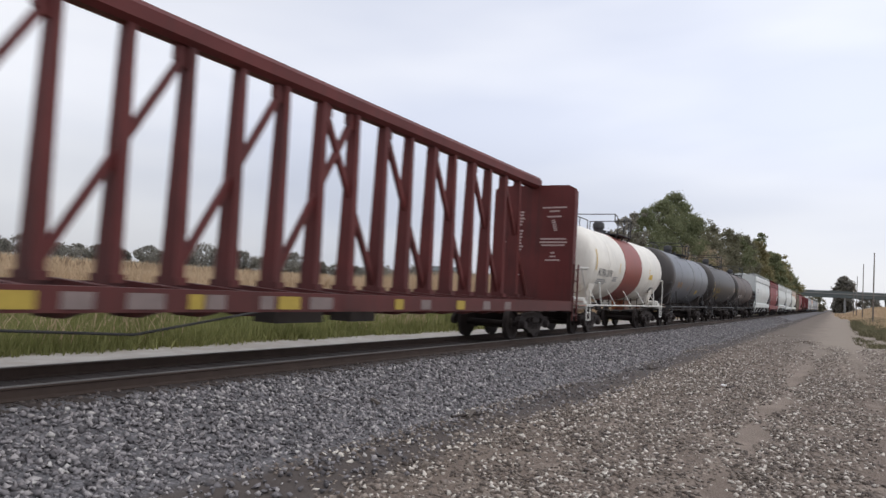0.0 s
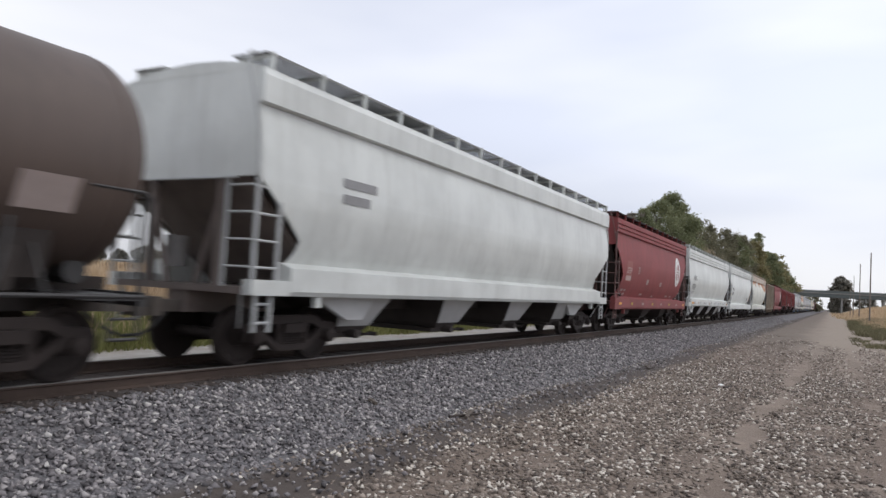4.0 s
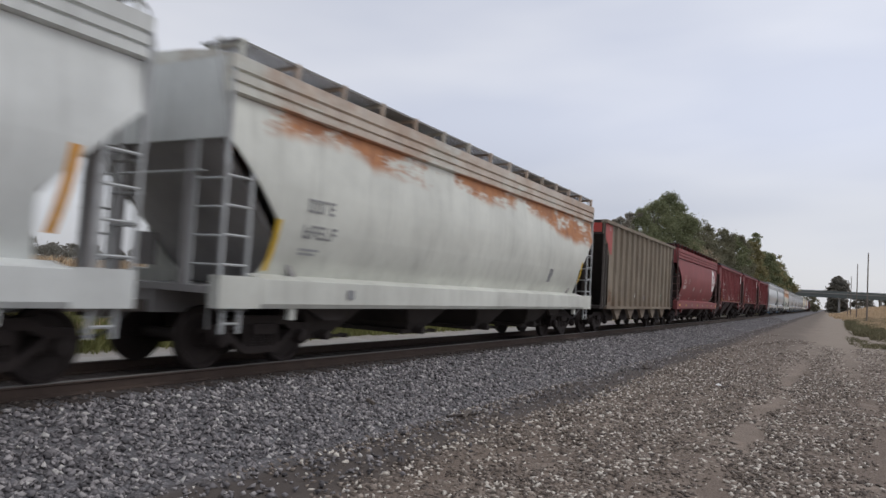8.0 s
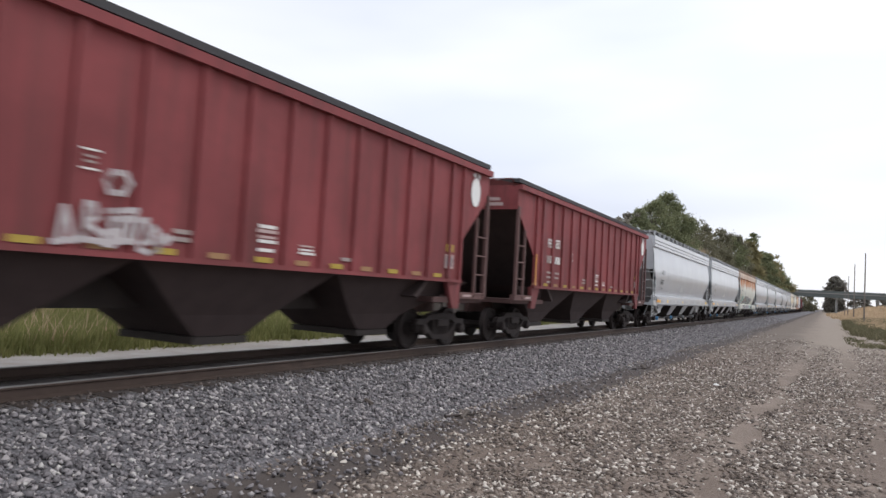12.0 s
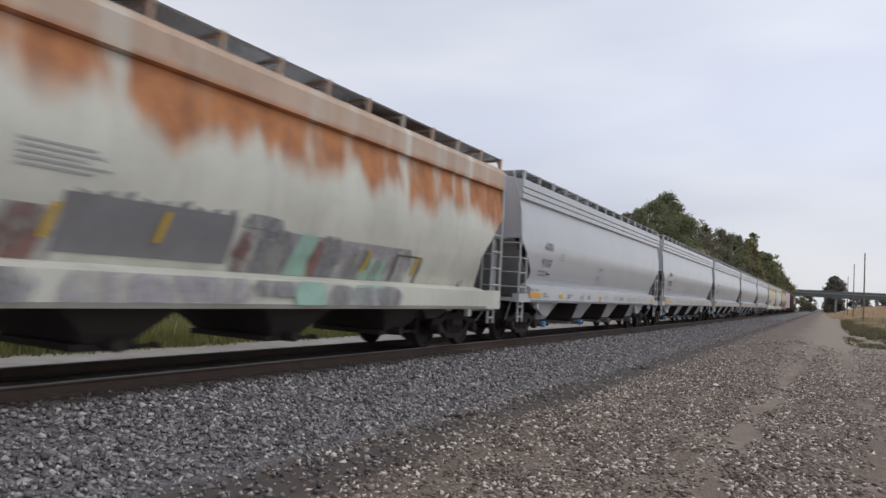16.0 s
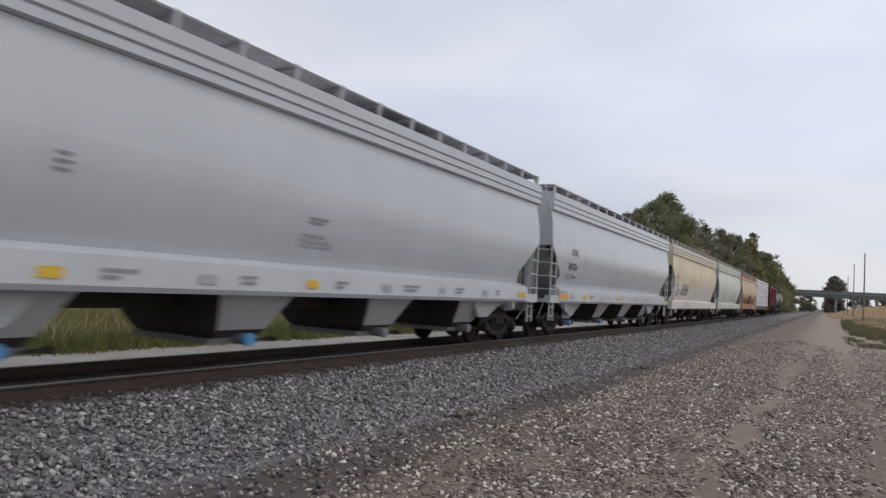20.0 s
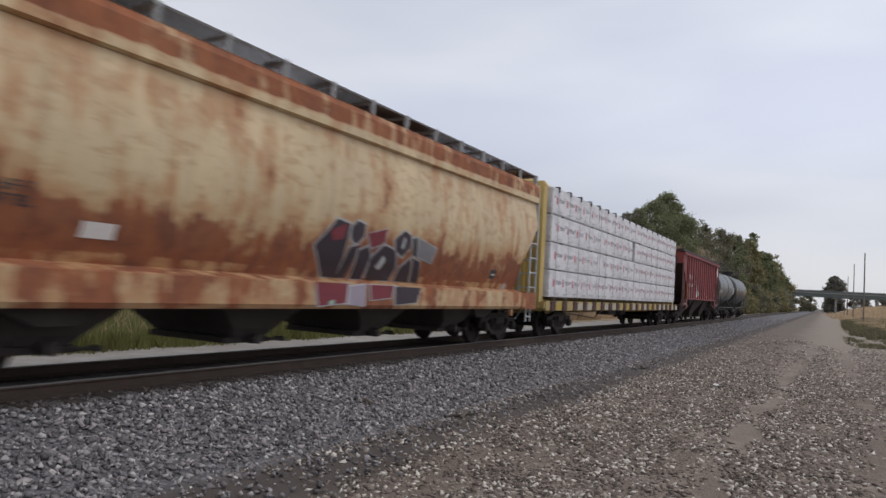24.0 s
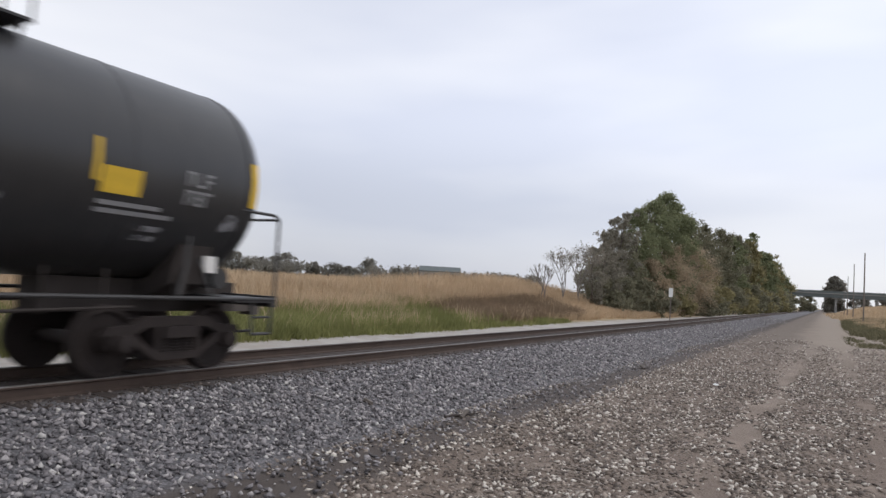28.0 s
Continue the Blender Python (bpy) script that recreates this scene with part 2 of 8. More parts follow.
M["grate"] = grating("galvanised_grating", (0.21, 0.21, 0.205), 0.45)
M["gratelight"] = grating("dusty_grey_grating", (0.23, 0.225, 0.215), 0.45)
M["gratedark"] = grating("dark_weathered_grating", (0.13, 0.12, 0.115), 0.42)
M["steel"] = plain("light_grey_pipe", (0.40, 0.41, 0.41), 0.5, 0.1, 0.2, 6)
M["whitepipe"] = plain("white_pipe", (0.62, 0.61, 0.57), 0.5, 0.0, 0.15, 6)
M["rustpipe"] = paint("rust_stained_white_paint", (0.46, 0.39, 0.33), 0.6, (0.16, 0.085, 0.06), rough=0.7, rust="spots", cover=0.5)
M["ladderred"] = plain("dusty_red_brown_rails", (0.125, 0.066, 0.060), 0.7, 0.0, 0.25, 5)
M["blackpipe"] = plain("black_pipe", (0.05, 0.048, 0.048), 0.5, 0.2, 0.2, 6)
M["yellow"] = plain("yellow_reflective_stripe", (0.62, 0.40, 0.03), 0.5, 0.0, 0.2, 9)
M["orange"] = plain("orange_reflective_stripe", (0.65, 0.30, 0.04), 0.5, 0.0, 0.2, 9)
M["ink"] = plain("black_stencil", (0.05, 0.05, 0.055), 0.7, 0.0, 0.2, 9)
M["faint"] = plain("faded_grey_stencil", (0.25, 0.25, 0.255), 0.7, 0.0, 0.2, 9)
M["dimgrey"] = plain("worn_grey_stencil", (0.36, 0.365, 0.37), 0.7, 0.0, 0.2, 9)
M["chalk"] = plain("white_stencil", (0.70, 0.68, 0.65), 0.7, 0.0, 0.15, 9)
M["chalkdim"] = plain("faded_white_stencil", (0.33, 0.27, 0.25), 0.7, 0.0, 0.15, 9)
M["chalkfade"] = plain("worn_pink_white_stencil", (0.46, 0.34, 0.32), 0.7, 0.0, 0.2, 9)
M["redpatch"] = plain("lighter_red_repaint", (0.27, 0.085, 0.075), 0.6, 0.0, 0.12, 2)
M["gold"] = plain("faded_yellow_stencil", (0.40, 0.29, 0.05), 0.7, 0.0, 0.2, 9)
M["sillworn"] = plain("worn_white_reflector", (0.20, 0.155, 0.145), 0.7, 0.0, 0.3, 6)
M["goldsoot"] = plain("sooty_yellow_stencil", (0.21, 0.145, 0.035), 0.7, 0.0, 0.3, 7)
M["sillcream"] = plain("dirty_cream_reflector", (0.42, 0.38, 0.29), 0.7, 0.0, 0.3, 6)
M["goldworn"] = plain("worn_yellow_reflector", (0.33, 0.19, 0.09), 0.7, 0.0, 0.25, 9)
M["capgrey"] = plain("dull_grey_cap", (0.22, 0.225, 0.23), 0.6, 0.0, 0.2, 9)
M["blue"] = plain("blue_cap", (0.10, 0.30, 0.55), 0.5, 0.0, 0.15, 9)
# brown dirt of the end sheets, with the open end's shade mixed in
M["endbrown"] = plain("brown_dirt_and_shade_end_sheet", (0.15, 0.122, 0.11), 0.85, 0.0, 0.35, 2)
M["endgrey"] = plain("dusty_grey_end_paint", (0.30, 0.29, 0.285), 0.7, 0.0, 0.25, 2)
M["teal"] = plain("teal_spray_paint", (0.33, 0.50, 0.42), 0.7, 0.0, 0.25, 3)
M["slate"] = plain("slate_spray_paint", (0.215, 0.21, 0.22), 0.7, 0.0, 0.25, 2)
M["lilac"] = plain("lilac_spray_paint", (0.33, 0.28, 0.34), 0.7, 0.0, 0.25, 3)
M["crimson"] = plain("crimson_spray_paint", (0.19, 0.032, 0.042), 0.7, 0.0, 0.25, 3)


def faded(name, base, lo=0.42, hi=0.6):
    """Thin worn spray paint that lets the car's own paint show through."""
    s = Shade(name, 0.7)
    n = s.noise(4.0, (1.5, 1, 0.6), 5, 0.65)
    clear = s.t.nodes.new("ShaderNodeBsdfTransparent")
    both = s.t.nodes.new("ShaderNodeMixShader")
    s.put(both.inputs[0], s.step(n, lo, hi, 0.25, 1.0))
    s.t.links.new(clear.outputs[0], both.inputs[1])
    s.t.links.new(s.b.outputs[0], both.inputs[2])
    s.t.links.new(both.outputs[0], s.t.nodes["Material Output"].inputs["Surface"])
    return s.color(s.mix(s.noise(2.5), mul(base, 0.8), mul(base, 1.2)))


M["plum"] = plain("dark_plum_spray_paint", (0.04, 0.028, 0.038), 0.65, 0.0, 0.3, 3)
M["palelilac"] = faded("faded_lilac_spray_paint", (0.36, 0.34, 0.37))
M["tealpale"] = faded("faded_teal_spray_paint", (0.36, 0.52, 0.44))
M["slatepale"] = faded("faded_slate_spray_paint", (0.25, 0.25, 0.265))
M["rustpale"] = faded("thin_orange_rust", (0.26, 0.12, 0.05), 0.45, 0.7)
M["brownpale"] = faded("faded_brown_spray_paint", (0.25, 0.14, 0.12))
M["darkbolt"] = plain("dark_spray_line", (0.12, 0.10, 0.10), 0.7, 0.0, 0.2, 4)
# end-frame brown, darkened by the shade of the recessed end as well as dirt
M["maroon2"] = plain("dark_brown_end_frame", (0.075, 0.038, 0.034), 0.85, 0.0, 0.35, 4)
M["redunder"] = plain("dark_red_brown_underframe", (0.046, 0.030, 0.028), 0.9, 0.0, 0.35, 3)
M["silverworn"] = faded("worn_silver_spray_paint", (0.46, 0.42, 0.42), 0.36, 0.52)
M["silver"] = plain("silver_spray_paint", (0.45, 0.46, 0.47), 0.6, 0.0, 0.2, 3)
M["railside"] = plain("rusty_rail_web", (0.060, 0.040, 0.031), 0.9, 0.0, 0.3, 4)
M["railhead"] = plain("polished_rail_head", (0.16, 0.145, 0.135), 0.55, 0.5, 0.2, 4)
M["tie"] = plain("oily_timber_tie", (0.045, 0.034, 0.029), 0.9, 0.0, 0.35, 3)
M["greybark"] = plain("pale_grey_twigs", (0.20, 0.18, 0.165), 0.9, 0.0, 0.25, 5)
M["bark"] = plain("grey_bark", (0.11, 0.09, 0.075), 0.9, 0.0, 0.3, 4)
M["wood"] = plain("weathered_pole_wood", (0.17, 0.145, 0.125), 0.9, 0.0, 0.25, 5)
M["concrete"] = plain("bridge_concrete", (0.24, 0.24, 0.23), 0.85, 0.0, 0.15, 1)
M["girder"] = plain("grey_green_girder", (0.095, 0.11, 0.108), 0.7, 0.0, 0.15, 1)
M["sign"] = plain("white_sign_sheet", (0.75, 0.75, 0.73), 0.5, 0.0, 0.08, 6)


def foliage(name, a, b, rough=0.75):
    s = Shade(name, rough, spec=0.25)
    r = s.island()
    big = s.noise(0.35, detail=2)
    c = s.mix(r, a, b)
    c = s.mix(s.step(big, 0.35, 0.7, 0.0, 0.6), c, mul(a, 0.8))
    thin = s.t.nodes.new("ShaderNodeBsdfTranslucent")
    both = s.t.nodes.new("ShaderNodeMixShader")
    both.inputs[0].default_value = 0.5
    s.put(thin.inputs[0], c)
    s.t.links.new(s.b.outputs[0], both.inputs[1])
    s.t.links.new(thin.outputs[0], both.inputs[2])
    s.t.links.new(both.outputs[0], s.t.nodes["Material Output"].inputs["Surface"])
    return s.color(c)


M["leaf"] = foliage("cottonwood_leaves", (0.165, 0.182, 0.10), (0.295, 0.312, 0.18))
M["leafolive"] = foliage("olive_leaves", (0.235, 0.21, 0.11), (0.37, 0.325, 0.175))
M["leafbrown"] = foliage("browning_leaves", (0.37, 0.295, 0.205), (0.50, 0.405, 0.29))
M["leafdark"] = foliage("shaded_dark_leaves", (0.18, 0.172, 0.118), (0.30, 0.285, 0.195))
M["leafgrey"] = foliage("sparse_grey_leaves", (0.22, 0.205, 0.165), (0.35, 0.32, 0.26))
# far foliage greyed and lightened; distance haze is put into the colour
M["leaffar"] = foliage("hazed_distant_tree_leaves", (0.20, 0.19, 0.165), (0.31, 0.29, 0.245))
M["green"] = foliage("green_weeds", (0.19, 0.20, 0.07), (0.36, 0.35, 0.15))
M["straw"] = foliage("dry_tan_grass", (0.47, 0.345, 0.22), (0.68, 0.53, 0.365))
M["strawdark"] = foliage("brown_dry_weeds", (0.21, 0.15, 0.10), (0.34, 0.25, 0.165))
M["sage"] = foliage("grey_green_weeds", (0.125, 0.115, 0.066), (0.225, 0.205, 0.125))


def stones(name, a, b, c, light, pale=0.98):
    s = Shade(name, 0.85)
    r = s.island()
    col = s.mix(s.step(r, 0.0, 0.6), a, b)
    col = s.mix(s.step(r, 0.6, 0.93), col, c)
    col = s.mix(s.step(r, pale - 0.01, pale), col, light)
    n = s.noise(30, detail=3)
    s.bump(n, 0.3, 0.006)
    return s.color(s.mix(s.op("MULTIPLY", n, 0.4), col, mul(a, 0.6)))


M["stone"] = stones("crushed_grey_ballast", (0.092, 0.085, 0.088), (0.265, 0.246, 0.25), (0.455, 0.423, 0.414), (0.62, 0.59, 0.56), 0.968)
# rust brown with the shadow along the rails painted into it
M["stonedark"] = stones("rust_stained_shaded_ballast", (0.045, 0.036, 0.032), (0.095, 0.075, 0.066), (0.15, 0.12, 0.105), (0.26, 0.22, 0.2), 0.985)
M["pebble"] = stones("brown_grey_pebbles", (0.085, 0.067, 0.056), (0.25, 0.203, 0.168), (0.46, 0.39, 0.325), (0.74, 0.68, 0.60), 0.86)


def ground_material():
    s = Shade("dirt_gravel_and_field_soil", 0.95, spec=0.2)
    x, y, z = s.xyz()
    wob = s.op("SUBTRACT", s.noise(0.5, (0.35, 1, 1), 5, 0.6), 0.5)
    yy = s.op("ADD", y, s.op("MULTIPLY", wob, 1.2))
    grain = s.noise(38, detail=5, rough=0.7)
    mid = s.noise(1.1, detail=5, rough=0.6)
    dist, col = s.cells(26)
    dirt = s.mix(s.step(grain, 0.3, 0.7), (0.095, 0.072, 0.058), (0.235, 0.188, 0.155))
    sand = s.mix(grain, (0.24, 0.193, 0.158), (0.32, 0.265, 0.22))
    dirt = s.mix(s.step(mid, 0.48, 0.76), dirt, sand)
    rut = s.op("MULTIPLY", s.step(yy, 0.6, 1.0), s.step(yy, 1.7, 1.3))
    dirt = s.mix(s.op("MULTIPLY", s.op("MULTIPLY", rut, 0.5), s.step(s.noise(0.45, (0.6, 1, 1), 3), 0.4, 0.6)), dirt, sand)
    far = s.mix(s.step(s.op("ADD", y, s.op("MULTIPLY", wob, 3.0)), 2.6, -0.2), (0.165, 0.137, 0.115), (0.31, 0.262, 0.215))
    dirt = s.mix(s.step(x, 18, 55, 0.0, 0.85), dirt, s.mix(s.step(grain, 0.3, 0.7, 0.0, 0.35), far, mul((0.165, 0.137, 0.115), 0.8)))
    ball = s.mix(s.step(dist, 0.1, 0.6), (0.21, 0.203, 0.212), (0.092, 0.089, 0.093))
    ball = s.mix(s.op("MULTIPLY", col, 0.3), ball, (0.26, 0.25, 0.255))
    fines = s.mix(grain, (0.062, 0.052, 0.047), (0.118, 0.10, 0.09))
    c = s.mix(s.step(yy, 4.1, 4.75), dirt, fines)
    c = s.mix(s.step(yy, 5.3, 5.6), c, ball)
    # dark brown bed between the rails and just beyond them
    railbed = s.op("MULTIPLY", s.step(y, 7.7, 8.1), s.step(y, 10.1, 9.7))
    c = s.mix(s.op("MULTIPLY", railbed, 0.8), c, s.mix(grain, (0.036, 0.026, 0.021), (0.072, 0.051, 0.042)))
    road = s.mix(s.step(mid, 0.35, 0.65), s.mix(grain, (0.25, 0.225, 0.20), (0.37, 0.34, 0.305)), s.mix(grain, (0.32, 0.30, 0.275), (0.44, 0.415, 0.385)))
    c = s.mix(s.step(yy, 10.5, 10.9), c, road)
    soil = s.mix(s.step(mid, 0.35, 0.65), (0.15, 0.145, 0.065), (0.22, 0.175, 0.10))
    c = s.mix(s.step(yy, 13.5, 14.2), c, soil)
    tan = s.mix(grain, (0.30, 0.22, 0.135), (0.44, 0.335, 0.215))
    c = s.mix(s.op("MULTIPLY", s.step(x, 30, 42), s.step(yy, 13.6, 14.4)), c, tan)
    field = s.mix(s.step(s.noise(0.05, (1, 2, 1), 3), 0.4, 0.6), (0.34, 0.26, 0.16), (0.25, 0.205, 0.125))
    c = s.mix(s.step(yy, 17, 26), c, field)
    c = s.mix(s.step(yy, 120, 190), c, (0.15, 0.145, 0.11))
    verge = s.mix(grain, (0.28, 0.22, 0.155), (0.41, 0.335, 0.245))
    c = s.mix(s.step(s.op("ADD", yy, s.op("MULTIPLY", x, 0.006)), -2.9, -4.2), c, verge)
    s.bump(s.op("ADD", grain, s.op("MULTIPLY", mid, 2)), 0.5, 0.03)
    return s.color(c)


M["ground"] = ground_material()


def wrap_material():
    s = Shade("white_lumber_wrap", 0.38, spec=0.5)
    n = s.noise(2.0, (1, 1, 2.5), 5, 0.65)
    f = s.noise(9.0, (0.7, 1, 1.6), 4, 0.6)
    slack = s.noise(1.2, (0.5, 1, 1.3), 3, 0.5, (3, 0, 1))
    c = s.mix(s.step(n, 0.42, 0.7), (0.70, 0.69, 0.71), (0.53, 0.525, 0.55))
    c = s.mix(s.step(s.noise(3.2, (0.9, 1, 1.2), 4, 0.55, (5, 1, 2)), 0.52, 0.72, 0.0, 0.5), c, (0.47, 0.465, 0.49))
    s.bump(s.op("ADD", s.op("ADD", n, s.op("MULTIPLY", f, 0.4)), s.op("MULTIPLY", slack, 2.5)), 0.6, 0.06)
    return s.color(c)


M["wrap"] = wrap_material()
M["wrapgrey"] = plain("pale_grey_webbing", (0.55, 0.55, 0.57), 0.5, 0.0, 0.3, 3)
M["wraplilac"] = faded("faded_lilac_wrap_print", (0.45, 0.38, 0.46))
M["wraplight"] = faded("pale_grey_wrap_print", (0.45, 0.45, 0.48))
M["wrapred"] = faded("red_wrap_print", (0.53, 0.15, 0.19), 0.37, 0.55)


# ---- mesh helpers ----
def box(bm, x0, x1, y0, y1, z0, z1):
    v = [bm.verts.new(p) for p in ((x0, y0, z0), (x1, y0, z0), (x1, y1, z0), (x0, y1, z0), (x0, y0, z1), (x1, y0, z1), (x1, y1, z1), (x0, y1, z1))]
    for f in ((3, 2, 1, 0), (4, 5, 6, 7), (0, 1, 5, 4), (1, 2, 6, 5), (2, 3, 7, 6), (3, 0, 4, 7)):
        bm.faces.new([v[i] for i in f])


def rod(bm, p0, p1, r, n=8, r1=None):
    p0, p1 = Vector(p0), Vector(p1)
    q = (p1 - p0).to_track_quat("Z", "Y")
    a, b = [], []
    for i in range(n):
        w = 2 * math.pi * i / n
        o = Vector((math.cos(w), math.sin(w), 0))
        a.append(bm.verts.new(p0 + q @ (o * r)))
        b.append(bm.verts.new(p1 + q @ (o * (r if r1 is None else r1))))
    for i in range(n):
        bm.faces.new((a[i], a[(i + 1) % n], b[(i + 1) % n], b[i]))
    bm.faces.new(a[::-1])
    bm.faces.new(b)


def pipe(bm, pts, r, n=6):
    for a, b in zip(pts, pts[1:]):
        rod(bm, a, b, r, n)


def prism(bm, poly, plane, a, b):
    """A polygon of (u, v) pushed from a to b: plane xz (along y), yz (along x) or xy (along z)."""
    at = {"xz": lambda u, v, w: (u, w, v), "yz": lambda u, v, w: (w, u, v), "xy": lambda u, v, w: (u, v, w)}[plane]
    A = [bm.verts.new(at(u, v, a)) for u, v in poly]
    B = [bm.verts.new(at(u, v, b)) for u, v in poly]
    n = len(poly)
    bm.faces.new(A)
    bm.faces.new(B[::-1])
    for i in range(n):
        bm.faces.new((A[i], B[i], B[(i + 1) % n], A[(i + 1) % n]))


def lathe(bm, prof, n, y=0.0, z=0.0, axis="x"):
    """Rings of (place along the axis, radius)."""
    rings = []
    for x, r in prof:
        ring = []
        for i in range(n):
            w = 2 * math.pi * i / n
            c, s = math.cos(w) * r, math.sin(w) * r
            ring.append(bm.verts.new((x, y + c, z + s) if axis == "x" else ((c, x, s) if axis == "y" else (c, y + s, x))))
        rings.append(ring)
    for a, b in zip(rings, rings[1:]):
        for i in range(n):
            bm.faces.new((a[i], a[(i + 1) % n], b[(i + 1) % n], b[i]))
    bm.faces.new(rings[0][::-1])
    bm.faces.new(rings[-1])


def sheet(bm, prof, sign, ends, cols=6, thick=0.03):
    """A side plate of (y, z) points along x, ends(z) giving its half length; closed at the back."""
    rows = []
    for off in (0.0, thick):
        g = []
        for y, z in prof:
            e = ends(z)
            g.append([bm.verts.new((-e + 2 * e * i / cols, sign * (y - off), z)) for i in range(cols + 1)])
        rows.append(g)
    for k, g in enumerate(rows):
        for a, b in zip(g, g[1:]):
            for i in range(cols):
                bm.faces.new((a[i], a[i + 1], b[i + 1], b[i]))
    f, k = rows
    n = len(prof)
    for i in range(cols):
        bm.faces.new((f[0][i], f[0][i + 1], k[0][i + 1], k[0][i]))
        bm.faces.new((f[-1][i], f[-1][i + 1], k[-1][i + 1], k[-1][i]))
    for j in range(n - 1):
        bm.faces.new((f[j][0], f[j + 1][0], k[j + 1][0], k[j][0]))
        bm.faces.new((f[j][-1], f[j + 1][-1], k[j + 1][-1], k[j][-1]))




def part(name, bm, material, parent, label="", smooth=None):
    bmesh.ops.recalc_face_normals(bm, faces=bm.faces)
    if smooth:
        for f in bm.faces:
            f.smooth = True
        for e in bm.edges:
            if len(e.link_faces) == 2 and e.calc_face_angle(0) > radians(smooth):
                e.smooth = False
    me = bpy.data.meshes.new(name)
    bm.to_mesh(me)
    bm.free()
    me.materials.append(material)
    ob = new(name, me)
    ob.parent = parent
    if label:
        ob["label"] = label
    return ob


def raw(name, verts, faces, material, parent=None):
    me = bpy.data.meshes.new(name)
    verts, faces = np.asarray(verts, np.float32), np.asarray(faces, np.int32)
    k = faces.shape[1]
    me.vertices.add(len(verts))
    me.vertices.foreach_set("co", verts.ravel())
    me.loops.add(faces.size)
    me.loops.foreach_set("vertex_index", faces.ravel())
    me.polygons.add(len(faces))
    me.polygons.foreach_set("loop_start", np.arange(0, faces.size, k, dtype=np.int32))
    me.update(calc_edges=True)
    me.materials.append(material)
    ob = new(name, me)
    ob.parent = parent
    return ob


def thing(name, label, category, group="", kind="", at=(0, 0, 0)):
    ob = tagged(new(name), label, category, group, kind)
    ob.location = at
    return ob


B = bmesh.new


# ---- marks on car sides ----
def decal(name, quads, material, parent, surf, label="", lift=0.012):
    """Flat marks: (x0, x1, z0, z1, lean) patches laid on the side y = surf(x, z)."""
    V_, F_ = [], []
    for x0, x1, z0, z1, *lean in quads:
        k = lean[0] if lean else 0.0
        n = max(1, int(abs(z1 - z0) / 0.25))
        b = len(V_)
        for i in range(n + 1):
            z = z0 + (z1 - z0) * i / n
            o = k * i / n
            for x in (x0 + o, x1 + o):
                V_.append((x, surf(x, z) - lift, z))
        F_ += [(b + 2 * i, b + 2 * i + 1, b + 2 * i + 3, b + 2 * i + 2) for i in range(n)]
    ob = raw(name, V_, F_, material, parent)
    if label:
        ob["label"] = label
    return ob


def blob(name, pts, material, parent, surf, label="", lift=0.016, grow=0.0):
    """A filled convex patch with corners (x, z), laid on a curved side in thin strips."""
    if grow:
        cx, cz = sum(p[0] for p in pts) / len(pts), sum(p[1] for p in pts) / len(pts)
        pts = [(x + (x - cx) / max(0.05, math.hypot(x - cx, z - cz)) * grow, z + (z - cz) / max(0.05, math.hypot(x - cx, z - cz)) * grow) for x, z in pts]
    z0, z1 = min(p[1] for p in pts), max(p[1] for p in pts)
    n = max(3, int((z1 - z0) / 0.05))
    V_ = []
    for i in range(n + 1):
        z = z0 + 1e-4 + (z1 - z0 - 2e-4) * i / n
        xs = [a[0] + (c[0] - a[0]) * (z - a[1]) / (c[1] - a[1]) for a, c in zip(pts, pts[1:] + pts[:1]) if (a[1] - z) * (c[1] - z) <= 0 and a[1] != c[1]]
        V_ += [(min(xs), surf(min(xs), z) - lift, z), (max(xs), surf(max(xs), z) - lift, z)]
    ob = raw(name, V_, [(2 * i, 2 * i + 1, 2 * i + 3, 2 * i + 2) for i in range(n)], material, parent)
    if label:
        ob["label"] = label
    return ob


def words(text, x, z, h, material, parent, surf, lift=0.014, width=0.0):
    cu = bpy.data.curves.new("lettering", "FONT")
    cu.body, cu.size, cu.resolution_u = text, h / 0.72, 3
    tmp = bpy.data.objects.new("lettering", cu)
    scene.collection.objects.link(tmp)
    me = bpy.data.meshes.new_from_object(tmp.evaluated_get(bpy.context.evaluated_depsgraph_get()))
    bpy.data.objects.remove(tmp)
    k = width / max(v.co.x for v in me.vertices) if width else 1.0
    for v in me.vertices:
        px, pz = x + v.co.x * k, z + v.co.y
        v.co = (px, surf(px, pz) - lift, pz)
    me.materials.clear()
    me.materials.append(material)
    ob = new("lettering", me)
    ob.parent = parent
    return ob


def lines(parent, x, z, widths, h, material, surf, gap=1.7):
    for i, w in enumerate(widths):
        decal("stencil_line", [(x, x + w, z - i * h * gap, z - i * h * gap + h)], material, parent, surf)


def letters(parent, x, z, h, n, material, surf, rnd, w=0.62):
    """A row of marks of the size of letters that cannot be read."""
    for i in range(n):
        q = []
        a, s = x + i * h * w * 1.3, h * w
        q.append((a, a + s * 0.26, z, z + h))
        if rnd.random() < 0.75:
            q.append((a + s * 0.26, a + s, z + h * 0.82, z + h))
        if rnd.random() < 0.6:
            q.append((a + s * 0.26, a + s * 0.9, z + h * 0.42, z + h * 0.58))
        if rnd.random() < 0.55:
            q.append((a + s * 0.26, a + s, z, z + h * 0.18))
        if rnd.random() < 0.5:
            q.append((a + s * 0.75, a + s, z + h * 0.18, z + h * 0.8))
        decal("stencil_character", q, material, parent, surf)


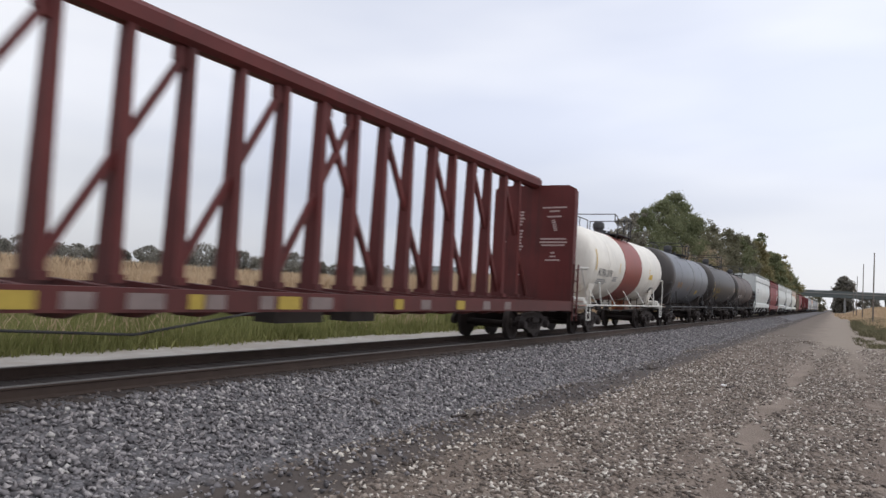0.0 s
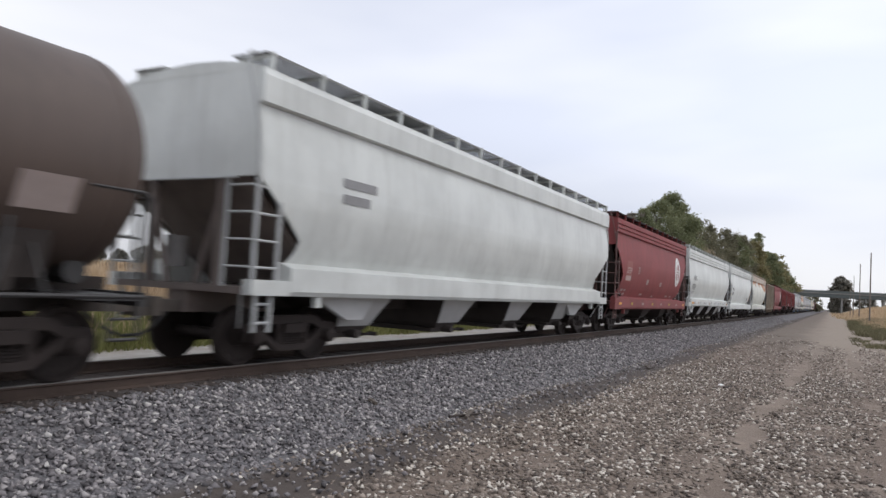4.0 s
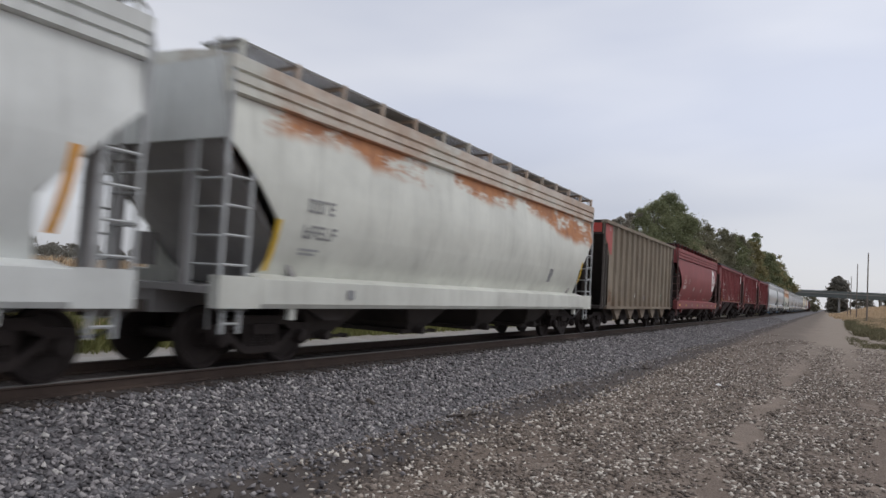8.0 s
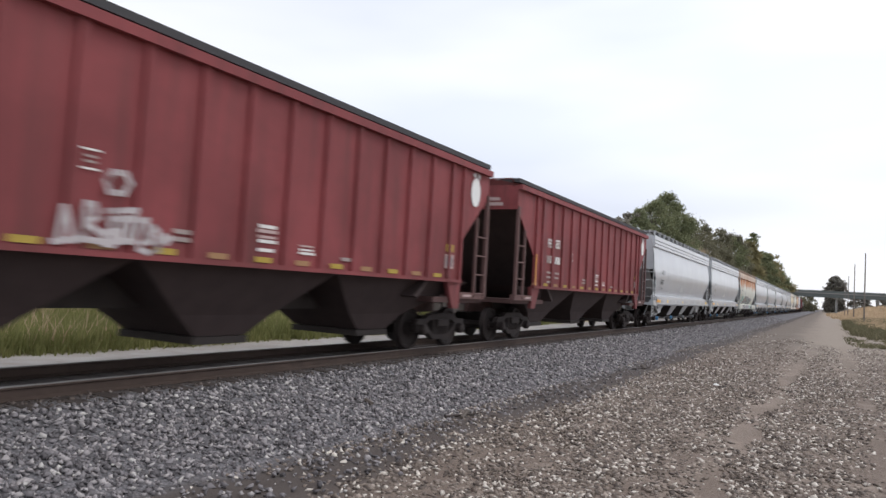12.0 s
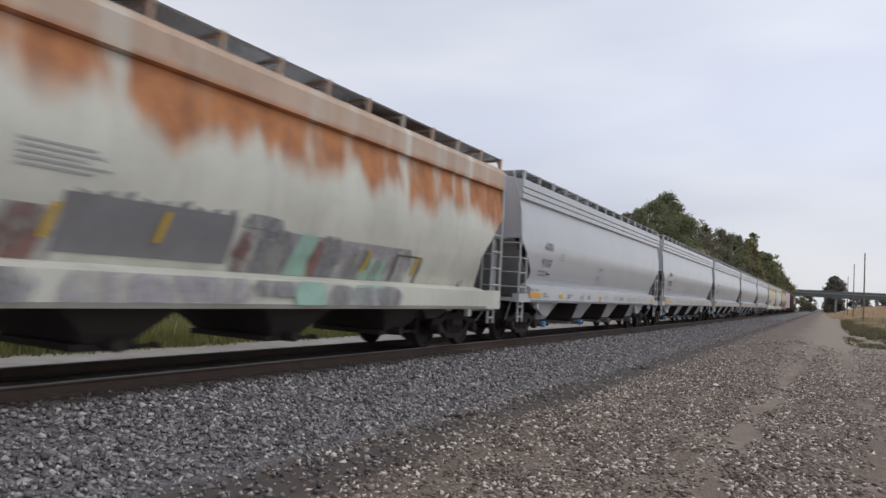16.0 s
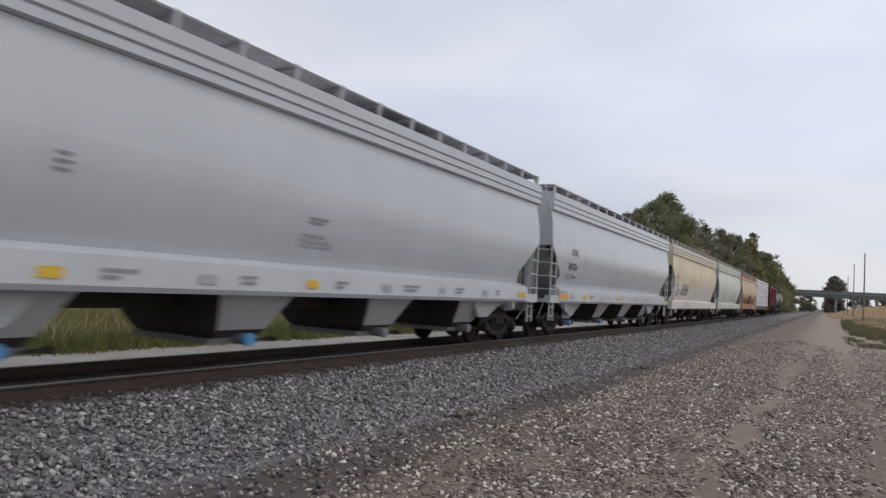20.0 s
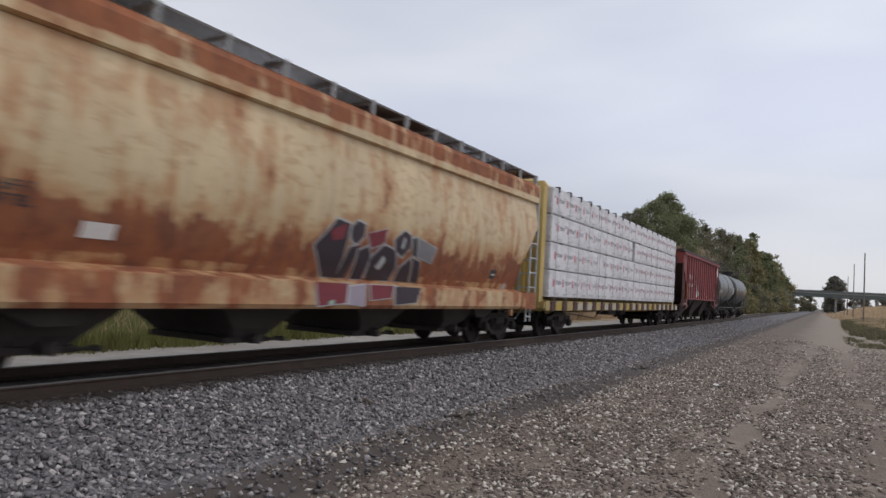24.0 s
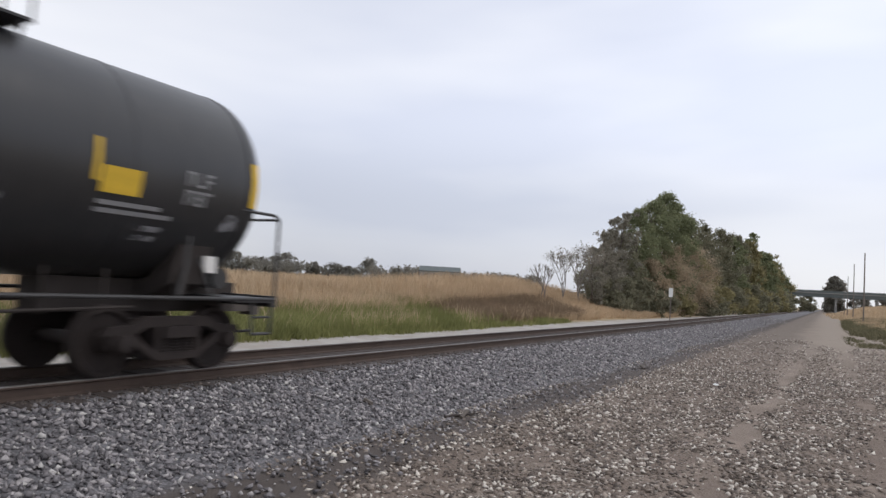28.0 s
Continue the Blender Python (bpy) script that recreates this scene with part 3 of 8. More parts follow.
# ---- running gear ----
def truck_frame():
    """Cast three-piece truck: side frames with open windows, spring nests, bolster, brake beams."""
    bm = B()
    for s in (-1, 1):
        y0, y1 = s * 0.95, s * 1.09
        for m in (-1, 1):
            # arch from the middle out to the journal box, and the tension member below it
            prism(bm, [(0, 0.80), (m * 0.52, 0.80), (m * 0.74, 0.69), (m * 1.08, 0.67), (m * 1.14, 0.56), (m * 0.74, 0.55), (m * 0.50, 0.66), (0, 0.68)], "xz", y0, y1)
            prism(bm, [(0, 0.22), (m * 0.36, 0.22), (m * 0.70, 0.44), (m * 0.76, 0.56), (m * 0.66, 0.56), (m * 0.58, 0.48), (m * 0.32, 0.32), (0, 0.32)], "xz", y0, y1)
            prism(bm, [(m * 0.28, 0.30), (m * 0.36, 0.30), (m * 0.38, 0.70), (m * 0.29, 0.70)], "xz", y0, y1)
            prism(bm, [(m * 0.72, 0.40), (m * 1.06, 0.40), (m * 1.09, 0.58), (m * 0.70, 0.58)], "xz", s * 0.98, s * 1.07)
            rod(bm, (m * 0.89, s * 1.06, 0.457), (m * 0.89, s * 1.17, 0.457), 0.125, 12)
        for x in (-0.17, 0.0, 0.17):
            for z in (0.33, 0.37, 0.41, 0.45, 0.49):
                rod(bm, (x, s * 1.03, z), (x, s * 1.03, z + 0.022), 0.078, 10)
            rod(bm, (x, s * 1.03, 0.31), (x, s * 1.03, 0.53), 0.06, 8)
        box(bm, -0.27, 0.27, s * 0.96, s * 1.16, 0.52, 0.67)
    box(bm, -0.22, 0.22, -0.95, 0.95, 0.50, 0.72)
    rod(bm, (0, 0, 0.72), (0, 0, 0.86), 0.22, 12)
    for x in (-0.42, 0.42):
        box(bm, x - 0.04, x + 0.04, -0.85, 0.85, 0.30, 0.42)
    return bm


def wheelset():
    bm = B()
    for s in (-1, 1):
        p = [(0.655, 0.10), (0.66, 0.38), (0.665, 0.485), (0.69, 0.485), (0.70, 0.462), (0.79, 0.452), (0.795, 0.40), (0.745, 0.36), (0.735, 0.16), (0.80, 0.14), (0.80, 0.09)]
        lathe(bm, [(s * a, r) for a, r in p], 32, axis="y")
        lathe(bm, [(s * 0.80, 0.085), (s * 1.13, 0.085), (s * 1.15, 0.11), (s * 1.20, 0.11), (s * 1.215, 0.07)], 14, axis="y")
    lathe(bm, [(-0.66, 0.09), (0.66, 0.09)], 12, axis="y")
    return bm


_frame_ob = {}
WHEELSETS = []


def running_gear(car, L, inset=2.25, material="truck"):
    for s in (-1, 1):
        if material not in _frame_ob:
            bm = truck_frame()
            t = part("truck", bm, M[material], car)
            w = part("wheelset", wheelset(), M["wheel"], t, smooth=40)
            _frame_ob[material] = (t.data, w.data)
        else:
            t = new("truck", _frame_ob[material][0])
            t.parent = car
            w = new("wheelset", _frame_ob[material][1])
            w.parent = t
        w2 = new("wheelset", w.data)
        w2.parent = t
        t.location = (s * (L / 2 - inset), 0, 0)
        w.location, w2.location = (-0.89, 0, 0.457), (0.89, 0, 0.457)
        bm = B()
        e = s * L / 2
        box(bm, e - s * 0.95, e - s * 0.22, -0.09, 0.09, 0.80, 0.98)
        prism(bm, [(e - s * 0.24, 0.17), (e - s * 0.02, 0.15), (e + s * 0.02, 0.02), (e - s * 0.06, -0.15), (e - s * 0.24, -0.15)], "xy", 0.74, 1.02)
        part("coupler", bm, M["trucklight"], car)
        bm = B()
        pipe(bm, [(e - s * 0.7, 0.3, 0.78), (e - s * 0.45, 0.28, 0.55), (e - s * 0.15, 0.22, 0.42), (e + s * 0.05, 0.1, 0.45)], 0.025)
        part("air_hose", bm, M["blackpipe"], car)


def ladder(car, x0, x1, y, z0, z1, n, material, name="ladder", r=0.022):
    bm = B()
    box(bm, x0 - 0.03, x0 + 0.03, y - 0.02, y + 0.02, z0, z1)
    rail = part(name, bm, material, car)
    bm = B()
    box(bm, x1 - 0.03, x1 + 0.03, y - 0.02, y + 0.02, z0, z1)
    part("stile", bm, material, rail)
    rungs(rail, (x0, y), (x1, y), [z0 + (z1 - z0) * (i + 0.5) / n for i in range(n)], material, r)
    return rail


def rungs(rail, a, c, heights, material, r=0.02):
    """Round rungs from a to c on plan, one at each height, on one mesh."""
    bm = B()
    rod(bm, (*a, 0), (*c, 0), r, 6)
    first = part("rung", bm, material, rail)
    first.location.z = heights[0]
    for z in heights[1:]:
        ob = new("rung", first.data)
        ob.parent = rail
        ob.location.z = z


def outlet(car, x, w, material, cap=None, foot=0.42, deep=0.98):
    """One discharge bay: a wide trough with steep sheets, painted side plates and a gate below it."""
    bm = B()
    rows = []
    for a, y, z in ((w, 1.30, 1.16), (foot + 0.62 * (w - foot), 1.16, 0.90), (foot + 0.1, deep, 0.58), (foot, deep - 0.08, 0.46)):
        rows.append([bm.verts.new((x + i * a, j * y, z)) for i, j in ((-1, -1), (1, -1), (1, 1), (-1, 1))])
    for p, q in zip(rows, rows[1:]):
        for i in range(4):
            bm.faces.new((p[i], p[(i + 1) % 4], q[(i + 1) % 4], q[i]))
    bm.faces.new(rows[0])
    bm.faces.new(rows[-1])
    # trough sheets near-black, unlike the painted side plates
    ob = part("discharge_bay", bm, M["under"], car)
    for s in (-1, 1):
        bm = B()
        out = [[bm.verts.new((x + i * a, s * (y + d), z)) for a, y, z in ((w - 0.02, 1.31, 1.15), (foot + 0.6 * (w - foot), 1.17, 0.90), (foot + 0.08, deep + 0.01, 0.58)) for i in (-1, 1)] for d in (0.0, 0.02)]
        for k in (0, 2):
            for o in out:
                bm.faces.new((o[k], o[k + 1], o[k + 3], o[k + 2]))
            for i in (0, 1):
                bm.faces.new((out[0][k + i], out[0][k + 2 + i], out[1][k + 2 + i], out[1][k + i]))
        bm.faces.new((out[0][0], out[0][1], out[1][1], out[1][0]))
        bm.faces.new((out[0][4], out[0][5], out[1][5], out[1][4]))
        part("bay_side", bm, material, ob)
    bm = B()
    rod(bm, (x, -1.12, 0.44), (x, 1.12, 0.44), 0.085, 12)
    box(bm, x - foot - 0.1, x + foot + 0.1, -0.86, 0.86, 0.36, 0.45)
    part("outlet_gate", bm, M["undergrey"] if cap else M["under"], ob)
    bm = B()
    rod(bm, (x + foot, -0.95, 0.41), (x + foot + 0.32, -0.95, 0.41), 0.025, 8)
    rod(bm, (x + foot + 0.3, -1.05, 0.41), (x + foot + 0.3, -0.85, 0.41), 0.04, 8)
    part("gate_capstan", bm, M["under"], ob)
    if cap:
        bm = B()
        rod(bm, (x, -1.2, 0.44), (x, -1.1, 0.44), 0.1, 14)
        rod(bm, (x, -1.215, 0.44), (x, -1.2, 0.44), 0.05, 10)
        part("outlet_cap", bm, M[cap], ob, "light blue outlet cap" if cap == "blue" else "")
    return ob


# ---- smooth-sided covered hopper ----
PROF = [(1.33, 1.62), (1.42, 1.82), (1.515, 2.15), (1.58, 2.55), (1.595, 2.85), (1.575, 3.25), (1.53, 3.6), (1.48, 3.95)]


def hull_y(x, z):
    p = PROF
    if z >= 3.95:
        return -1.57
    if z < 1.62:
        return -(1.24 + 0.09 * (z - 1.42) / 0.20)
    for (y0, z0), (y1, z1) in zip(p, p[1:]):
        if z <= z1:
            return -(y0 + (y1 - y0) * (z - z0) / (z1 - z0))
    return -1.48


def smooth_hopper(label, L, side, top=None, walk_mat="grate", pipe_mat="steel", cap=None, bay_mat="undergrey", ridged=True, truck="truck", sill=None, end=None, group="", low=False, cut=None, T=0.0):
    """low: deep-bodied kind whose sill hangs lower; cut: (top, widest, inset) of the cut-away ends; T: roof height change."""
    car = thing("covered_hopper_car", label, "freight car", group)
    hl = L / 2 - (0.66 if low else 0.55)
    D = -0.19 if low else 0.0
    side, top, sill, end = M[side], M[top or side], M[sill or side], M[end or side]

    ct, cw, ci = cut or (2.88, 2.0, 1.12)

    def ends(z):
        if z >= ct:
            return hl
        if z >= cw:
            return hl - ci * ((ct - z) / (ct - cw)) ** (0.9 if cut else 1.0)
        return hl - ci + 0.18 * ((cw - z) / (cw - 1.62 - D)) ** 2

    for s in (-1, 1):
        prof = []
        for (y0, z0), (y1, z1) in zip(PROF, PROF[1:]):
            prof += [(y0, z0), ((y0 + y1) / 2, (z0 + z1) / 2)]
        prof.append(PROF[-1])
        prof = [q for q in prof if q[1] < 3.9 + T] + [(1.48, 3.95 + T)] + ([(1.24, 1.42), (1.29, 1.53)] if low else [])
        prof = sorted(prof + [(-hull_y(0, z), z) for z in (ct, ct - 0.02, cw, (ct + cw) / 2 + 0.013, (1.75 + cw) / 2 + 0.007)], key=lambda q: q[1])
        bm = B()
        sheet(bm, prof, s, ends, 8)
        part("side_sheet", bm, side, car, smooth=30)
        bm = B()
        if ridged:
            p = [(1.50, 3.955), (1.57, 3.98), (1.57, 4.09), (1.52, 4.105), (1.52, 4.125), (1.57, 4.14), (1.57, 4.25), (1.52, 4.265), (1.52, 4.285), (1.57, 4.31), (1.57, 4.50), (1.40, 4.50)]
        else:
            p = [(1.50, 3.955), (1.57, 3.98), (1.57, 4.38), (1.52, 4.50), (1.40, 4.50)]
        prism(bm, [(s * a, b + T) for a, b in p] + [(s * 1.36, 3.955 + T)], "yz", -hl, hl)
        part("top_chord", bm, top, car)
        # sill with its sloping shelf, thinner past the body ends
        bm = B()
        e = hl - 0.82
        prism(bm, [(s * (1.30 + D * 0.45), 1.625 + D), (s * (1.34 + D * 0.45), 1.645 + D), (s * 1.60, 1.56 + D), (s * 1.61, 1.20 + D), (s * 1.57, 1.13 + D), (s * (1.30 + D * 0.45), 1.13 + D)], "yz", -e, e)
        for a, b in ((-hl, -e), (e, hl)):
            prism(bm, [(s * 1.40, (1.40 if low else 1.36)), (s * 1.60, (1.40 if low else 1.36)), (s * 1.60, 1.13 + D), (s * 1.40, 1.13 + D)], "yz", a, b)
        part("side_sill", bm, sill, car)
        # roof-edge walkway on brackets
        bm = B()
        box(bm, -hl + 0.1, hl - 0.1, min(s * 0.78, s * 1.49), max(s * 0.78, s * 1.49), 4.725 + T, 4.76 + T)
        board = part("running_board", bm, M[walk_mat], car)
        n = int(L / 1.25)
        for i in range(n + 1):
            x = -hl + 0.2 + (2 * hl - 0.4) * i / n
            bm = B()
            prism(bm, [(s * a, z + T) for a, z in ((1.52, 4.48), (1.54, 4.765), (1.48, 4.765), (0.8, 4.72), (0.8, 4.67), (1.44, 4.69), (1.47, 4.48))], "yz", x - 0.025, x + 0.025)
            part("walkway_bracket", bm, M["steel"] if top == M["rustheavy"] else M["maroon"] if top == M["red"] else top, board)
        for k in (-1, 1):
            x = k * hl
            ladder(car, x - k * 0.03, x - k * 0.52, s * 1.56, 1.34, 3.0 if low else 2.92, 4, M[pipe_mat])
            if low:
                bm = B()
                box(bm, x - k * 0.06, x - k * 0.01, s * 1.545 - 0.03, s * 1.545 + 0.03, 3.0, 4.3 + T)
                part("corner_post", bm, M[pipe_mat], car)
            bm = B()
            box(bm, x + k * 0.01, x + k * 0.05, s * 1.02 - 0.025, s * 1.02 + 0.025, 1.24, ct)
            rail = part("end_ladder", bm, M[pipe_mat], car)
            rungs(rail, (x + k * 0.03, s * 1.02), (x + k * 0.03, s * 1.54), [1.54 + i * 0.4 for i in range(4)], M[pipe_mat])
            ladder(car, x - k * 0.18, x - k * 0.5, s * 1.5, 0.58, 1.14, 2, M[pipe_mat], "sill_step")
            bm = B()
            rod(bm, (x - k * 0.05, s * 1.35, 1.14), (x - k * 0.3, s * 1.1, 0.62), 0.02)
            part("uncoupling_lever", bm, M[pipe_mat], car)
            bm = B()
            box(bm, x - k * 1.6 - 0.06, x - k * 1.6 + 0.06, s * 1.5 - 0.05, s * 1.5 + 0.05, 0.95 + D, 1.14 + D)
            part("jacking_pad", bm, sill, car)
    bm = B()
    prism(bm, [(y, z + T) for y, z in ((-1.53, 4.49), (-1.2, 4.58), (-0.6, 4.66), (0, 4.69), (0.6, 4.66), (1.2, 4.58), (1.53, 4.49))], "yz", -hl, hl)
    part("roof", bm, top, car)
    bm = B()
    box(bm, -hl + 0.9, hl - 0.9, -0.28, 0.28, 4.68 + T, 4.80 + T)
    part("hatch_cover", bm, top, car)
    up = [(y, z) for y, z in PROF if ct + 0.05 < z < 3.9 + T] + [(1.48, 3.95 + T)]
    face = [(hull_y(0, ct), ct)] + [(-y, z) for y, z in up] + [(y, z + T) for y, z in ((-1.55, 4.50), (-0.6, 4.65), (0, 4.685), (0.6, 4.65), (1.55, 4.50))] + [(y, z) for y, z in up[::-1]] + [(-hull_y(0, ct), ct)]
    for k in (-1, 1):
        x = k * hl
        bm = B()
        prism(bm, face, "yz", x - k * 0.05, x - k * 0.005)
        part("end_wall", bm, end, car)
        bm = B()
        prism(bm, [(x - k * 0.06, ct + 0.02), (x - k * 0.14, ct + 0.02), (x - k * 2.0, 1.30), (x - k * 1.9, 1.26)], "xz", -1.33, 1.33)
        # slope sheets darker than the sides; shade of the open end is painted in
        part("slope_sheet", bm, M["under"] if side == M["red"] else M["endbrown"] if side in (M["palegrey"], M["white"]) else M["endgrey"], car)
        bm = B()
        box(bm, x - k * 2.0, x, -1.42, 1.42, 1.14, 1.24)
        box(bm, x - k * 2.0, x - k * 0.05, -0.22, 0.22, 0.80, 1.14)
        for y in (-0.75, 0.75):
            box(bm, x - k * 0.16, x - k * 0.06, y - 0.06, y + 0.06, 1.24, ct + 0.02)
        part("end_frame", bm, M["maroon2"] if side == M["red"] else M["endgrey"] if low else M["endbrown"] if side == M["palegrey"] else end, car)
        if side == M["palegrey"]:
            for y in (-1, 1):
                bm = B()
                rod(bm, (x - k * 0.1, y * 0.85, ct), (x - k * 0.1, y * 0.3, 1.24), 0.045, 6)
                part("end_brace", bm, M["endbrown"], car)
        bm = B()
        y = -1.3
        pipe(bm, [(x - k * 0.02, y, 4.76 + T), (x + k * 0.10, y, 4.68 + T), (x + k * 0.12, y - 0.15, 4.2), (x + k * 0.03, y - 0.25, 3.6), (x - k * 0.0, y - 0.27, 2.9)], 0.02)
        part("end_handrail", bm, M[pipe_mat], car)
        bm = B()
        pipe(bm, [(x + k * 0.05, -1.2, 2.85), (x + k * 0.05, 1.2, 2.85)], 0.02)
        part("cross_rail", bm, M[pipe_mat], car)
        bm = B()
        rod(bm, (x - k * 0.4, 0.5, 1.5), (x - k * 0.4, 0.5, 2.0), 0.18, 12)
        part("brake_cylinder", bm, M["undergrey"], car)
    if not low:
        stops = [3.75 * (i - 1.5) - 0.15 for i in range(4)]
    elif L > 17.5:
        stops = [3.35 * (i - 1.5) - 0.45 for i in range(4)]
    else:
        stops = [4.0 * (i - 1) - 0.2 for i in range(3)]
    for x in stops:
        outlet(car, x, 1.15 if low else 0.82, M[bay_mat], cap if x < 0 else "capgrey" if cap else None, 0.36 if low else 0.42)
    w = (stops[-1] + 0.45) / 3
    for k in (-1, 1):
        for t in (-1, 1):
            bm = B()
            e = k * (hl - 1.7)
            prism(bm, [(e, 1.15), (e - k * 1.9, 1.15), (e - k * 1.5, 0.72), (e - k * 1.0, 0.72)], "xz", min(t * 1.2, t * 1.3), max(t * 1.2, t * 1.3))
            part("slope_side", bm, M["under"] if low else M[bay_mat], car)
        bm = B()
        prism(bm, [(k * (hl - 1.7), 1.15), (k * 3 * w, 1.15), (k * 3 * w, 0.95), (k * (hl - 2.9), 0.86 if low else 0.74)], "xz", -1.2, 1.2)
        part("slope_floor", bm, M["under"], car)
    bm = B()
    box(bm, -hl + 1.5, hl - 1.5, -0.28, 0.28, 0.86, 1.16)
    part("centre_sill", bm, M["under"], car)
    running_gear(car, L, 2.1, truck)
    return car, hl


def sill_marks(car, hl, rnd, color="yellow"):
    x, q = -hl + 1.1, []
    for i in range(8):
        w = 0.55 if i in (0, 7) else 0.3
        q.append((x, x + w, 1.27, 1.40))
        x += (2 * hl - 2.6) / 7
    for n, i in enumerate(q):
        decal("reflector", [i], M[color if n in (0, 1, 3, 7) else "dimgrey"], car, lambda a, b: -1.612)
    for a, *_ in q[:-1]:
        lines(car, a + 0.75, 1.37, (rnd.uniform(0.2, 0.7), rnd.uniform(0.2, 0.5)), 0.04, M["faint"], lambda a, b: -1.612, 2.0)


# ---- rib-sided covered hopper ----
def ribbed_hopper(label, L, group=""):
    car = thing("covered_hopper_car", label, "freight car", group)
    hl = L / 2 - 0.8
    m = M["redrib"]
    rnd = random.Random(5)

    def ends(z):
        if z >= 3.65:
            return hl
        if z >= 2.43:
            return hl - 1.35 * (3.65 - z) / 1.22
        return hl - 1.35

    side = lambda x, z: -1.56
    for s in (-1, 1):
        bm = B()
        sheet(bm, [(1.55, 1.55), (1.55, 2.0), (1.55, 2.43), (1.55, 3.0), (1.55, 3.65), (1.55, 4.22)], s, ends, 6)
        part("side_sheet", bm, m, car)
        for x in [-hl + 1.40, hl - 1.40] + [0.43 + 0.885 * n for n in range(-7, 7)]:
            bm = B()
            prism(bm, [(x - 0.05, s * 1.55), (x - 0.045, s * 1.612), (x + 0.045, s * 1.612), (x + 0.05, s * 1.55)], "xy", 1.60, 4.16)
            part("rib", bm, m, car)
        bm = B()
        box(bm, -hl, hl, min(s * 1.5, s * 1.66), max(s * 1.5, s * 1.66), 4.16, 4.30)
        part("top_chord", bm, m, car)
        bm = B()
        box(bm, -hl + 1.33, hl - 1.33, min(s * 1.5, s * 1.62), max(s * 1.5, s * 1.62), 1.53, 1.60)
        part("side_sill", bm, m, car)
        bm = B()
        box(bm, -hl + 0.02, hl + 0.02, min(s * 0.95, s * 1.56), max(s * 0.95, s * 1.56), 4.36, 4.47)
        part("running_board", bm, M["dark"], car)
        for k in (-1, 1):
            x = k * hl
            bm = B()
            box(bm, x - k * 0.05 - 0.045, x - k * 0.05 + 0.045, s * 1.56 - 0.04, s * 1.56 + 0.04, 1.2, 3.7)
            rail = part("end_ladder", bm, M["ladderred"], car)
            bm = B()
            box(bm, x - k * 0.58 - 0.035, x - k * 0.58 + 0.035, s * 1.56 - 0.03, s * 1.56 + 0.03, 1.2, 3.1)
            part("stile", bm, M["ladderred"], rail)
            rungs(rail, (x - k * 0.05, s * 1.58), (x - k * 0.58, s * 1.58), [1.3 + i * 0.45 for i in range(4)], M["ladderred"])
            bm = B()
            prism(bm, [(s * 1.44, 1.32), (s * 1.575, 1.32), (s * 1.575, 1.17), (s * 1.44, 1.17)], "yz", x - k * 1.3, x)
            end_sill = part("end_sill", bm, M["ladderred"], car)
            if s < 0:
                decal("sill_mark", [(x - k * 0.95 - 0.2, x - k * 0.95 + 0.2, 1.22, 1.27)], M["chalkfade"], end_sill, lambda a, b: -1.577)
            bm = B()
            prism(bm, [(x - k * 1.28, 1.56), (x - k * 1.9, 1.56), (x - k * 1.6, 0.95), (x - k * 1.3, 0.95)], "xz", min(s * 1.45, s * 1.56), max(s * 1.45, s * 1.56))
            part("jacking_pad", bm, m, car)
    bm = B()
    prism(bm, [(-1.62, 4.28), (-1.0, 4.42), (0, 4.52), (1.0, 4.42), (1.62, 4.28)], "yz", -hl, hl)
    part("roof", bm, M["maroon"], car)
    for k in (-1, 1):
        x = k * hl
        bm = B()
        prism(bm, [(-1.54, 3.62), (-1.54, 4.25), (0, 4.5), (1.54, 4.25), (1.54, 3.62)], "yz", x - k * 0.05, x - k * 0.005)
        part("end_wall", bm, m, car)
        bm = B()
        prism(bm, [(x - k * 0.06, 3.64), (x - k * 0.13, 3.64), (x - k * 3.2, 1.2), (x - k * 3.1, 1.16)], "xz", -1.52, 1.52)
        # near-black slope sheet: dirt plus the end recess's shade in its colour
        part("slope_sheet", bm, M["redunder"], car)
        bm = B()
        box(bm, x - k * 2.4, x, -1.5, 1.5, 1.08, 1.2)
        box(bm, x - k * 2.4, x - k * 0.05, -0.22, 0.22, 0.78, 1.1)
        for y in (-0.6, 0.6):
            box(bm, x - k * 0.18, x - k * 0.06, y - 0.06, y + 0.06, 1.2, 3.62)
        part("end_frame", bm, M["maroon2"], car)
        bm = B()
        pipe(bm, [(x, -1.4, 4.25), (x + k * 0.1, -1.4, 4.44), (x + k * 0.1, 1.4, 4.44), (x, 1.4, 4.25)], 0.02)
        part("end_handrail", bm, M["maroon"], car)
        bm = B()
        rod(bm, (x - k * 0.5, 0.6, 1.6), (x - k * 0.5, 0.6, 2.2), 0.2, 12)
        part("brake_cylinder", bm, M["under"], car)
    # three deep bays
    bm = B()
    box(bm, -hl + 1.6, hl - 1.6, -0.3, 0.3, 0.86, 1.3)
    part("centre_sill", bm, M["under"], car)
    w = 2.03
    for i in range(3):
        x = 4.06 * (i - 1)
        bm = B()
        lo = [(-w - (1.0 if i == 0 else 0), 1.4, 1.56), (-0.95, 0.92, 0.80), (-0.5, 0.80, 0.48)]
        hi = [(w + (1.0 if i == 2 else 0), 1.4, 1.56), (0.95, 0.92, 0.80), (0.5, 0.80, 0.48)]
        rings = [[bm.verts.new(p) for p in ((x + a[0], -a[1], a[2]), (x + c[0], -a[1], a[2]), (x + c[0], a[1], a[2]), (x + a[0], a[1], a[2]))] for a, c in zip(lo, hi)]
